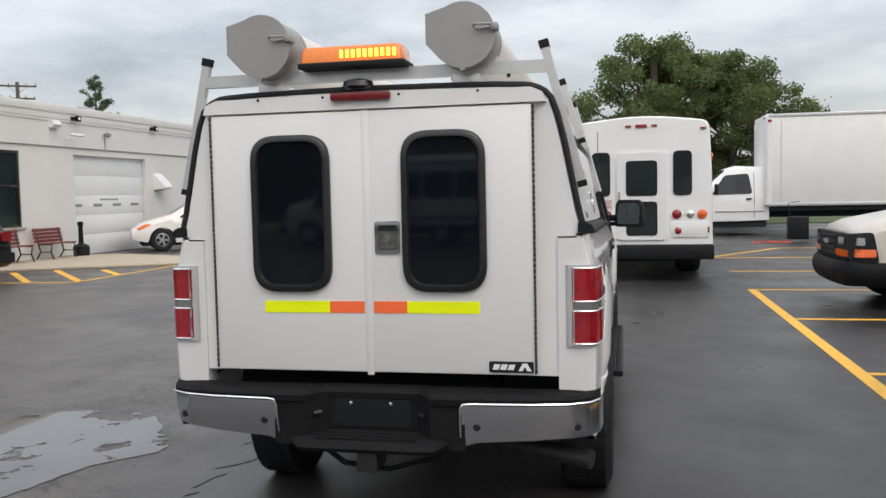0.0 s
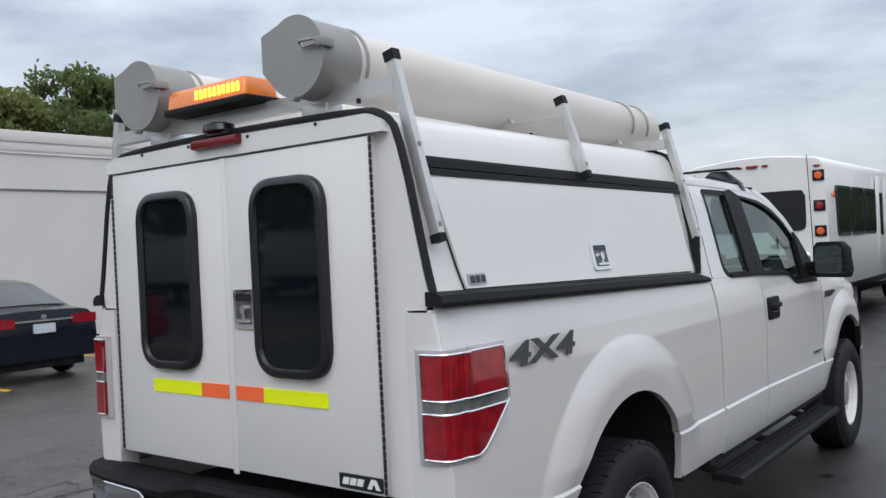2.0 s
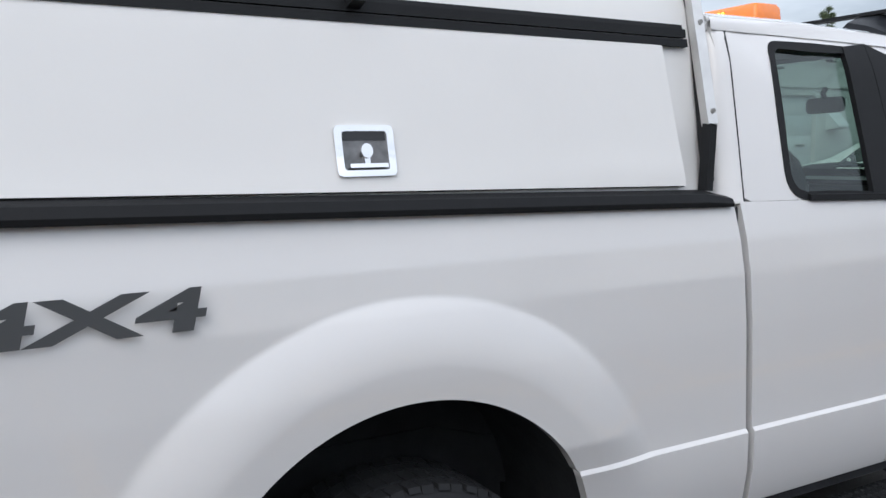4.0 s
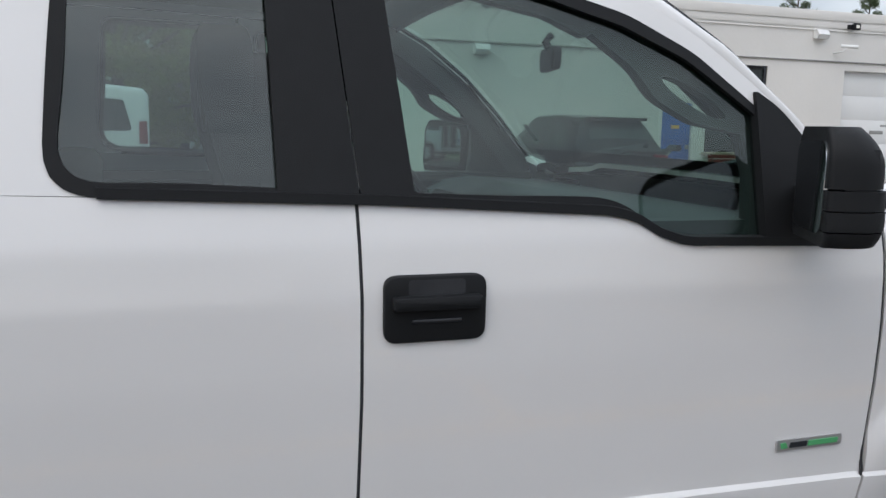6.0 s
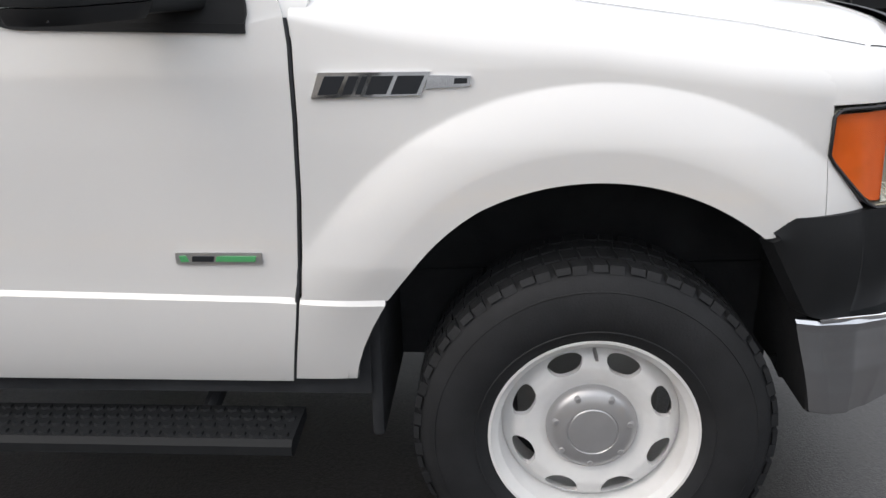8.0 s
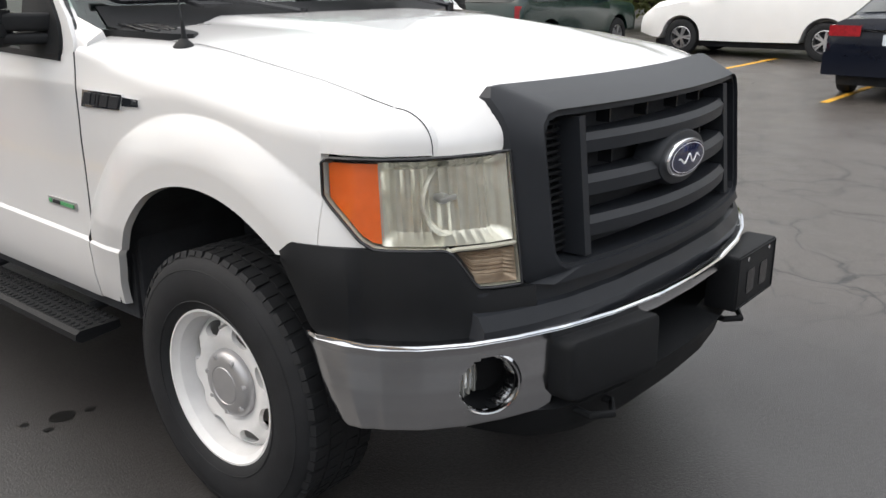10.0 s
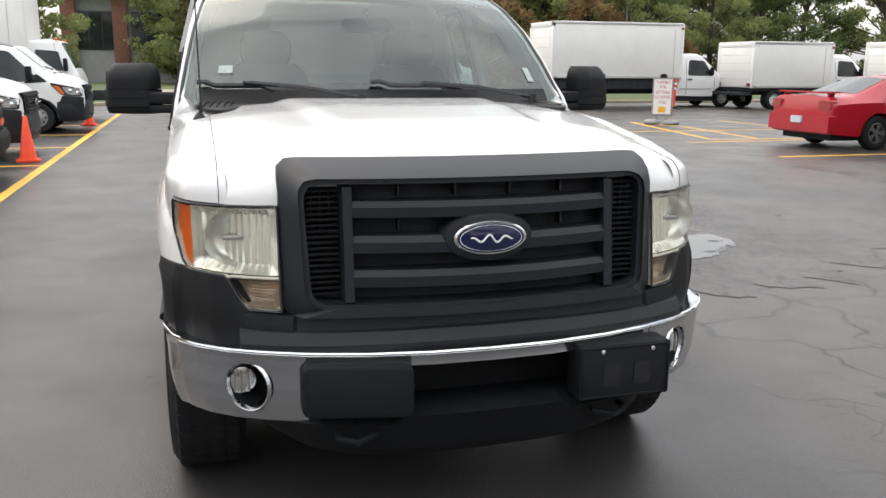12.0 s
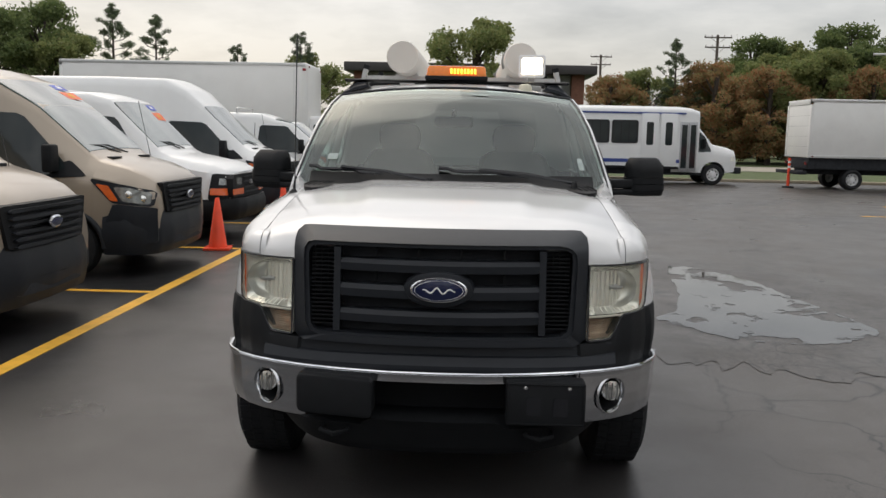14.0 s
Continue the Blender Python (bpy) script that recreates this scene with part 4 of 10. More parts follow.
for s in (1, -1):
    bm = BM()
    rows = bumper_rows(0.575 if s > 0 else 0.595, 1.001, 0, FB_SEC[:3] + resample(FB_SEC[3:], 34, False), s)
    vs = grid(bm, rows)
    # a round hole for the fog lamp
    c = Vector((s * 0.755, bumper_y(0.755), 0.562)) - Vector((s * 0.63, 0.77, 0)) * 0.012
    kill = [f for f in bm.faces if ((f.calc_center_median() - c).length < 0.074)]
    bmesh.ops.delete(bm, geom=kill, context="FACES")
    lip(bm, (-0.01 * s, -0.04, 0))
    part("bumper_chrome", bm, CHROME, fbumper, "chromed steel bumper wing")
    n = Vector((s * 0.63, 0.77, 0)).normalized()
    q = n.to_track_quat("Z", "Y")
    def ringed(prof, mate, nm, lab=""):
        bm = BM()
        rr = lathe(bm, prof, (0, 0, 0), "z", 40)
        for v in bm.verts:
            v.co = c + q @ v.co
        return part(nm, bm, mate, fbumper, lab)
    ringed([(0.086, -0.008), (0.080, 0.0005), (0.076, -0.001), (0.0725, -0.008), (0.071, -0.016)], CHROME, "fog_lamp_ring")
    ringed([(0.0712, -0.012), (0.069, -0.11), (0.0, -0.112)], BLACKP, "fog_lamp_bowl")
    bm = BM()
    lathe(bm, [(0.050, -0.03), (0.050, 0.0), (0.044, 0.008), (0.02, 0.013), (0.0, 0.014)], (c.x + 0.012 * s, c.y - 0.066, c.z), "y", 36)
    fog = part("fog_lamp", bm, REFLECT, fbumper, "clear round fog lamp")
    for k in (-0.022, 0.0, 0.022):
        bm = BM()
        box(bm, c.x + 0.012 * s + k - 0.0025, c.x + 0.012 * s + k + 0.0025, c.y - 0.056, c.y - 0.050, c.z - 0.036, c.z + 0.036)
        part("fog_lamp_rib", bm, GREYM, fog)
# bright upper edge over the middle
bm = BM()
TOPSEC = FB_SEC[:4] + [(-0.005, 0.640), (-0.03, 0.636)]
rows = [r for r in bumper_rows(0.0, 0.60, 0, TOPSEC, -1)][::-1] + bumper_rows(0.001, 0.58, 0, TOPSEC, 1)
grid(bm, rows)
part("bumper_chrome_top", bm, CHROME, fbumper)
bm = BM()
loops = []
for x in np.linspace(-0.997, 0.997, 61):
    y = bumper_y(x)
    loops.append([(x, y + 0.004, 0.664 + LIFT), (x, y + 0.007, 0.668 + LIFT), (x, y + 0.004, 0.673 + LIFT), (x, y - 0.004, 0.674 + LIFT)])
loft(bm, loops)
part("bumper_bright_edge", bm, BRIGHT, fbumper)
bm = BM()
prism(bm, rrect(0.262, 0.592, 0.488, 0.655, 0.03), "y", 4.55, 4.668, 0.012)
for v in bm.verts:
    if v.co.y > 4.6:
        v.co.y += bumper_y(v.co.x) - bumper_y(0.42) + 0.0
part("winch_cover", bm, BLACKP, fbumper, "black plastic block")
bm = BM()
box(bm, -0.61, 0.59, 4.36, 4.40, 0.40, 0.69)
part("bumper_intake", bm, BLACKP, fbumper)
bm = BM()
prism(bm, rrect(-0.612, -0.288, 0.478, 0.662, 0.012), "y", 4.58, 4.682, 0.006)
part("plate_bracket", bm, BLACKP, fbumper)
for x in (-0.365, -0.544):
    bm = BM()
    lathe(bm, [(0.008, 0.0), (0.008, 0.004), (0.0, 0.006)], (x, 4.682, 0.64), "y", 12)
    part("bolt", bm, BRIGHT, fbumper)
for x in (-0.40, -0.51):
    bm = BM()
    prism(bm, rrect(x - 0.03, x + 0.03, 0.52, 0.60, 0.01), "y", 4.679, 4.685)
    part("bracket_slot", bm, BLACKG, fbumper)
for x0, x1, z0, z1 in ((-0.606, -0.294, 0.650, 0.656), (-0.606, -0.294, 0.484, 0.490), (-0.606, -0.600, 0.490, 0.650), (-0.300, -0.294, 0.490, 0.650)):
    bm = BM()
    box(bm, x0, x1, 4.680, 4.686, z0, z1, 0.0015)
    part("bracket_rim", bm, BLACKP, fbumper)
# lower valance
bm = BM()
loops = []
for x in np.linspace(-0.70, 0.70, 41):
    y = bumper_y(x)
    e = 0.0 if abs(x) < 0.3 else 0.07 * ((abs(x) - 0.3) / 0.4) ** 2
    y -= 0.12 * (max(abs(x) - 0.5, 0) / 0.2) ** 2
    loops.append([(x, y - 0.22, 0.33 + e), (x, y - 0.09, 0.31 + e), (x, y - 0.045, 0.36 + e * 0.7), (x, y - 0.03, 0.42), (x, y - 0.012, 0.445), (x, y + (0.006 if abs(x) < 0.28 else -0.02), 0.478 if abs(x) < 0.28 else 0.45), (x, y - 0.08, 0.482), (x, y - 0.25, 0.46)])
loft(bm, loops)
part("front_valance", bm, BLACKP, truck, sharp=30)
for x in (0.43, -0.43):
    bm = BM()
    tube(bm, [(x - 0.05, 4.52, 0.42), (x - 0.055, 4.62, 0.415), (x, 4.655, 0.41), (x + 0.055, 4.62, 0.415), (x + 0.05, 4.52, 0.42)], 0.011, 8)
    part("tow_hook", bm, BLACKP, truck)

# ---- cab: roof, pillars, glass
def gx(z):
    """Half-width of the glasshouse."""
    return float(np.interp(z, [1.26, 1.38, 1.40, 1.6, 1.80, 1.88, 1.93], [0.958, 0.938, 0.933, 0.885, 0.835, 0.805, 0.765]))


ROOFZ = lambda y: float(np.interp(y, [1.08, 1.5, 1.9, 2.15, 2.35], [1.938, 1.94, 1.926, 1.908, 1.882]))
bm = BM()
rows = []
for i in range(37):
    t = i / 36
    row = []
    for k in range(33):
        u = lerp(-1, 1, k / 32)
        yend = 2.36 + 0.06 * (1 - u * u)
        y = lerp(1.075, yend, t)
        ze = ROOFZ(lerp(1.075, 2.36, t))
        crown = 0.088 * (1 - abs(u) ** 2.6) * (1 - 0.35 * clamp((t - 0.8) / 0.2))
        half = 0.778 - 0.012 * t
        row.append((u * half, y, ze + crown - (0.03 * (1 - t * 30) if t < 1 / 30 else 0)))
    rows.append(row)
grid(bm, rows)
lip(bm, (0, 0, -0.02))
part("cab_roof", bm, PAINT, truck)
bm = BM()
rows = []
for z in np.linspace(1.2, 1.94, 9):
    w = gx(min(z, 1.92)) if z > 1.38 else 0.93
    rows.append([(u * w * 0.99, 1.078 + (0.03 * (z - 1.38) if z > 1.38 else 0), z) for u in np.linspace(-1, 1, 9)])
# back wall of the cab with a window opening
vs = grid(bm, rows)
kill = [f for f in bm.faces if abs(f.calc_center_median().x) < 0.55 and 1.48 < f.calc_center_median().z < 1.86]
bmesh.ops.delete(bm, geom=kill, context="FACES")
part("cab_back", bm, PAINT, truck)

A_IN = [(0.757, 2.345, 1.905), (0.795, 2.50, 1.835), (0.838, 2.68, 1.715), (0.878, 2.85, 1.565), (0.915, 3.0, 1.405), (0.922, 3.04, 1.36)]
A_OUT = [(0.797, 2.20, 1.885), (0.822, 2.43, 1.815), (0.862, 2.66, 1.69), (0.895, 2.84, 1.54), (0.93, 3.0, 1.375), (0.945, 3.055, 1.29)]
WIN_R = rounded([(1.279, 1.404), (1.70, 1.392), (1.69, 1.862), (1.312, 1.866)], [0.085, 0.02, 0.03, 0.04])
WIN_F = rounded([(1.895, 1.392), (2.34, 1.368), (2.40, 1.352), (2.47, 1.305), (2.53, 1.288), (2.80, 1.281), (2.90, 1.40), (2.76, 1.56), (2.58, 1.69), (2.42, 1.762), (2.22, 1.812), (2.0, 1.836), (1.840, 1.848)], 0.03)
OUT_R = [(1.090, 1.40), (1.817, 1.385), (1.768, 1.893), (1.165, 1.905), (1.142, 1.888)]
OUT_F = [(1.821, 1.384), (2.36, 1.355), (2.42, 1.341), (2.47, 1.309), (2.52, 1.287), (3.072, 1.272), (3.064, 1.33), (3.015, 1.40), (2.84, 1.55), (2.66, 1.70), (2.43, 1.825), (2.22, 1.862), (2.0, 1.882), (1.772, 1.893)]


def inside_offset(pts, d):
    c = Vector((sum(p[0] for p in pts) / len(pts), sum(p[1] for p in pts) / len(pts)))
    return [tuple(Vector(p) + (c - Vector(p)).normalized() * d) for p in pts]


def match(outer, inner, n):
    """Pairs both outlines by the angle about the inner one's centre."""
    c = np.mean(np.array(inner), axis=0)
    oo, ii = np.array(resample(outer, 900)), np.array(resample(inner, n))
    res = []
    ao = np.arctan2(oo[:, 1] - c[1], oo[:, 0] - c[0])
    for p in ii:
        a = math.atan2(p[1] - c[1], p[0] - c[0])
        k = int(np.argmin(np.abs((ao - a + math.pi) % (2 * math.pi) - math.pi)))
        res.append(tuple(oo[k]))
    return res, [tuple(p) for p in ii]


for s in (1, -1):
    for nm, out, win in (("rear_door_frame", OUT_R, WIN_R), ("front_door_frame", OUT_F, WIN_F)):
        bm = BM()
        o, w = match(out, win, 120)
        ring_mesh(bm, o, w, lambda p: (s * (gx(p[1]) - 0.035), p[0], p[1]), lambda p: (s * gx(p[1]), p[0], p[1]))
        part(nm, bm, PAINT, truck)
        # glass
        bm = BM()
        f = bm.faces.new([bm.verts.new((s * (gx(z) - 0.012), y, z)) for y, z in win])
        bmesh.ops.triangulate(bm, faces=[f])
        ob = part("side_window", bm, REARGLASS if nm == "rear_door_frame" else GLASS, truck, "green-tinted side window")
        ob.visible_shadow = False
        bm = BM()
        band = resample(win, 120)
        ring_mesh(bm, inside_offset(band, -0.010), inside_offset(band, 0.018), lambda p: (s * (gx(p[1]) - 0.014), p[0], p[1]), lambda p: (s * (gx(p[1]) + 0.003), p[0], p[1]))
        part("window_seal", bm, BLACKP, truck, "flat black window surround")
    # black door pillars
    for pts in ([(1.654, 1.868), (1.7685, 1.884), (1.8185, 1.388), (1.667, 1.396)], [(1.7715, 1.884), (1.876, 1.850), (1.928, 1.382), (1.8215, 1.387)]):
        bm = BM()
        (ya, za), (yb, zb), (yc_, zc_), (yd, zd) = pts
        rows = []
        for u in np.linspace(0, 1, 14):
            p0, p1 = (lerp(ya, yd, u), lerp(za, zd, u)), (lerp(yb, yc_, u), lerp(zb, zc_, u))
            rows.append([(s * (gx(p0[1]) - 0.012), p0[0], p0[1]), (s * (gx(p0[1]) + 0.006), p0[0], p0[1]), (s * (gx(p1[1]) + 0.006), p1[0], p1[1]), (s * (gx(p1[1]) - 0.012), p1[0], p1[1])])
        grid(bm, rows)
        part("door_pillar", bm, BLACKP, truck, "matt black pillar")
    # black belt strip
    bm = BM()
    belt = resample([(1.36, 1.400), (1.86, 1.385), (2.35, 1.3595), (2.41, 1.346), (2.47, 1.311), (2.53, 1.293), (2.995, 1.281)], 60, False)
    loft(bm, [[(s * (gx(z) - 0.01), y, z - 0.010), (s * (gx(z) + 0.013), y, z - 0.009), (s * (gx(z) + 0.011), y, z + 0.010), (s * (gx(z) - 0.01), y, z + 0.013)] for y, z in belt])
    part("belt_moulding", bm, BLACKP, truck)
    # triangular sail panel where the mirror stands
    bm = BM()
    pts = rounded([(2.735, 1.284), (3.004, 1.277), (2.992, 1.372), (2.80, 1.580), (2.735, 1.62)], [0.01, 0.05, 0.05, 0.03, 0.01])
    prism(bm, [(y, z) for y, z in pts], "x", s * 0.915, s * 0.952, 0.004)
    for v in bm.verts:
        v.co.x = s * (gx(v.co.z) + (0.012 if abs(v.co.x) > 0.935 else -0.02))
    part("mirror_sail", bm, BLACKP, truck)
    # rear corner of the cab above the bed
    bm = BM()
    rows = []
    for z in np.linspace(1.395, 1.925, 14):
        w_, ye = gx(max(z, 1.38)), lerp(1.086, 1.140, (z - 1.40) / 0.5)
        lean = 0.070 * ((z - 1.395) / 0.53) ** 1.4
        rows.append([(s * (w_ - o), y + lean * k, z) for y, o, k in ((ye, 0.0, 0.0), (1.07, 0.002, 0.7), (1.045, 0.009, 0.85), (1.022, 0.026, 1.0), (1.008, 0.055, 1.0), (1.004, 0.10, 1.0), (1.004, 0.5, 1.0))])
    grid(bm, rows)
    part("cab_corner", bm, PAINT, truck)
    bm = BM()
    line_ = [(lerp(1.088, 1.135, u), lerp(1.40, 1.872, u)) for u in np.linspace(0, 1, 10)] + [(1.142, 1.89), (1.165, 1.904), (1.45, 1.904), (1.766, 1.893)]
    tube(bm, [(s * (gx(z) - 0.001), y, z) for y, z in line_], 0.003, 5)
    part("door_seam", bm, BLACKG, truck)
    # windscreen pillar
    bm = BM()
    ai, ao = resample(A_IN, 24, False), resample(A_OUT, 24, False)
    rows = []
    for p, q in zip(ai, ao):
        p, q = Vector(p), Vector(q)
        m_ = (p + q) / 2 + Vector((0.018, 0.01, 0.02))
        row = [p + Vector((-0.01, -0.0, -0.03))]
        for k in range(9):
            t = k / 8
            row.append(p * (1 - t) ** 2 + m_ * 2 * t * (1 - t) + q * t * t)
        rows.append([(s * v.x, v.y, v.z) for v in row])
    grid(bm, rows)
    lip(bm, (-0.01 * s, 0, -0.01))
    part("windscreen_pillar", bm, PAINT, truck)
    # foot of the pillar where it meets the fender
    bm = BM()
    for p in ((0.925, 2.985, 1.385), (0.946, 3.055, 1.30), (0.950, 3.07, 1.262), (0.945, 3.10, 1.27), (0.930, 3.115, 1.33), (0.88, 3.12, 1.362), (0.90, 3.02, 1.40), (0.85, 3.02, 1.36), (0.85, 3.11, 1.30)):
        bm.verts.new((s * p[0], p[1], p[2]))
    bmesh.ops.convex_hull(bm, input=bm.verts)
    part("pillar_foot", bm, PAINT, truck, sharp=60)
    # side of the roof between drip and door frame
    bm = BM()
    rows = []
    for y in np.linspace(1.09, 2.36, 20):
        zo = ROOFZ(y)
        zi = float(np.interp(y, [1.1, 1.7, 2.0, 2.22, 2.4], [1.897, 1.885, 1.874, 1.854, 1.818]))
        rows.append([(s * 0.772, y, zo), (s * 0.784, y, zo - 0.006), (s * 0.792, y, lerp(zo, zi, 0.5)), (s * (gx(zi) + 0.002), y, zi)])
    grid(bm, rows)
    part("roof_rail", bm, PAINT, truck)

# windscreen
def ws(u, t):
    """u across from -1 to 1, t from the top (0) to the cowl (1)."""
    a = resample(A_IN, 41, False)[int(round(t * 40))]
    bow = 1 - u * u
    return (u * a[0] * 1.002, a[1] + bow * lerp(0.07, 0.13, t), a[2] + bow * lerp(0.055, 0.0, t))


bm = BM()
grid(bm, [[ws(u, t) for u in np.linspace(-1, 1, 25)] for t in np.linspace(0, 1, 21)])
ob = part("windscreen", bm, WSGLASS, truck, "tinted windscreen")
ob.visible_shadow = False
bm = BM()
top = [Vector(ws(u, 0.0)) for u in np.linspace(-1, 1, 25)]
tube(bm, [v + Vector((0, 0, 0.0)) for v in top], 0.009, 6)
for s in (1, -1):
    tube(bm, [Vector(ws(s * 0.995, t)) for t in np.linspace(0, 1, 21)], 0.008, 6)
part("windscreen_seal", bm, BLACKG, truck)
bm = BM()
rows = []
for u in np.linspace(-0.90, 0.90, 31):
    p = Vector(ws(u, 1.0))
    rows.append([(p.x, p.y - 0.06, p.z + 0.07), (p.x, p.y + 0.0, p.z + 0.0 + 0.012), (p.x * 1.0, p.y + 0.05, p.z + 0.006), (p.x, p.y + 0.11, p.z - 0.02)])
grid(bm, rows)
part("cowl", bm, BLACKP, truck, "black ribbed cowl panel")
for s in (1, -1):
    for k in range(3):
        bm = BM()
        y = 3.05 + 0.012 * k
        x = s * (0.66 + 0.05 * k)
        box(bm, x - 0.016, x + 0.016, y - 0.02, y + 0.05, 1.366, 1.376, 0.003)
        part("cowl_vent", bm, DARK, truck)
    bm = BM()
    rows = []
    for t in np.linspace(0, 1, 13):
        y = lerp(3.02, 3.40, t)
        half = 0.088 * math.sqrt(max(0.0, 1 - t ** 2.2)) + 0.003
        rows.append([(s * (0.74 + 0.015 * t + u * half), y, hood_z(0.74, max(y, 3.1)) + 0.010 + 0.014 * (1 - u * u) * (1 - t)) for u in np.linspace(-1, 1, 9)])
    grid(bm, rows)
    lip(bm, (0, 0, -0.03))
    part("cowl_end", bm, BLACKP, truck, "black ribbed cowl end")
    for k in range(5):
        bm = BM()
        tube(bm, [(s * (0.68 + 0.028 * k + 0.03 * t), lerp(3.05, 3.30 - 0.012 * abs(k - 2) ** 2, t), hood_z(0.74, max(lerp(3.05, 3.30, t), 3.1)) + 0.025 - 0.010 * t) for t in np.linspace(0, 1, 7)], 0.0042, 6)
        part("cowl_rib", bm, BLACKG, truck)
# wipers
for x0, x1 in ((0.42, 0.93), (-0.43, 0.15)):
    bm = BM()
    base = Vector(ws(clamp(((x0 if x0 > 0 else x0)) / 0.92, -1, 1), 0.96)) + Vector((0, 0.03, 0.02))
    pivot = base + Vector((-0.30 if x0 > 0 else -0.28, 0.02, -0.02))
    blade = [Vector(ws(clamp(lerp(x0 - 0.02, x1 - 0.08, t) / 0.92, -0.98, 0.98), lerp(0.93, 0.88, t))) + Vector((0, 0.02, 0.016)) for t in np.linspace(0, 1, 12)]
    tube(bm, blade, 0.012, 6)
    part("wiper_blade", bm, BLACKG, truck)
    bm = BM()
    mid_ = blade[6]
    tube(bm, [pivot, pivot + (mid_ - pivot) * 0.5 + Vector((0, 0.015, 0.02)), mid_ + Vector((0, 0.008, 0.014))], 0.011, 6)
    cyl(bm, pivot + Vector((0, 0, -0.03)), pivot + Vector((0, 0, 0.012)), 0.018)
    part("wiper_arm", bm, BLACKG, truck)
# stickers on the windscreen
for u0, u1, t0, t1 in ((-0.27, -0.15, 0.09, 0.125), (-0.87, -0.835, 0.76, 0.84), (0.76, 0.83, 0.74, 0.81)):
    bm = BM()
    grid(bm, [[Vector(ws(u, t)) + Vector((0, 0.004, 0.003)) for u in (u0, u1)] for t in (t0, (t0 + t1) / 2, t1)])
    part("windscreen_sticker", bm, STICKER, truck, "small pale sticker")

# ---- mirrors: a tall rounded head in three moulded bands on a short thick arm, outer end swept back
MIRROR_SILVER = mat("mirror_silver", (0.5, 0.53, 0.55), 0.03, metal=1.0, vary=0.0)
for s in (1, -1):
    mirror = thing("wing_mirror", "", "")
    mirror.parent = truck
    lean = radians(28)

    def head(u, d, z):
        """u across towards the outer end, d forward from the glass."""
        return (s * ((1.108 if s > 0 else 1.165) + u * math.cos(lean) + d * math.sin(lean)), 2.712 - u * math.sin(lean) + d * math.cos(lean), z)

    def band(name, z0, z1, grow, crown=0.0):
        bm = BM()
        loops = []
        for t in np.linspace(0, 1, 9):
            z = lerp(z0, z1, t)
            # shoulders draw in towards the top and a little towards the bottom
            k = 1 - 0.30 * clamp((z - 1.47) / 0.075) ** 2.4 - 0.10 * clamp((1.355 - z) / 0.045) ** 2
            w, d = (0.128 + grow) * k, (0.122 + grow) * (1 - 0.42 * clamp((z - 1.46) / 0.085) ** 2 - 0.12 * clamp((1.355 - z) / 0.045) ** 2)
            loops.append([head(u, q, z) for u, q in rounded([(-w, 0.0), (w, 0.0), (w * 0.97, d * 0.62), (w * 0.62, d), (-w * 0.70, d), (-w, d * 0.66)], [0.012, 0.012, 0.04, 0.04, 0.04, 0.04], 4)])
        loft(bm, loops)
        bmesh.ops.recalc_face_normals(bm, faces=bm.faces)
        return part(name, bm, BLACKP, mirror, sharp=45)

    band("mirror_housing", 1.425, 1.542, -0.002)
    band("mirror_shell", 1.384, 1.421, 0.003)
    band("mirror_shell", 1.344, 1.381, 0.005)
    band("mirror_shell", 1.312, 1.341, 0.004)
    bm = BM()
    loft(bm, [[head(u, 0.035 + q, z) for u, q in ((-0.11, 0), (0.11, 0), (0.10, 0.06), (-0.10, 0.06))] for z in (1.318, 1.50)])
    part("mirror_core", bm, BLACKG, mirror)
    bm = BM()
    prism(bm, rrect(-0.105, 0.108, 1.335, 1.515, 0.04), "y", 0.0, 1.0)
    for v in bm.verts:
        v.co = Vector(head(v.co.x, -0.0035 if v.co.y > 0.5 else 0.004, v.co.z))
    bmesh.ops.recalc_face_normals(bm, faces=bm.faces)
    part("mirror_glass", bm, MIRROR_SILVER, mirror, "silvered mirror glass")
    # arm: two stacked bars out of the sail
    for z0, z1 in ((1.318, 1.352), (1.358, 1.412)):
        bm = BM()
        loft(bm, [[(s * x, y, z) for y, z in rrect(yc - w, yc + w, z0, z1, 0.012, 3)] for x, yc, w in ((0.925, 2.875, 0.055), (0.975, 2.865, 0.05), (1.02, 2.835, 0.045), (1.075 if s > 0 else 1.12, 2.80, 0.04))])
        bmesh.ops.recalc_face_normals(bm, faces=bm.faces)
        part("mirror_arm", bm, BLACKP, mirror)

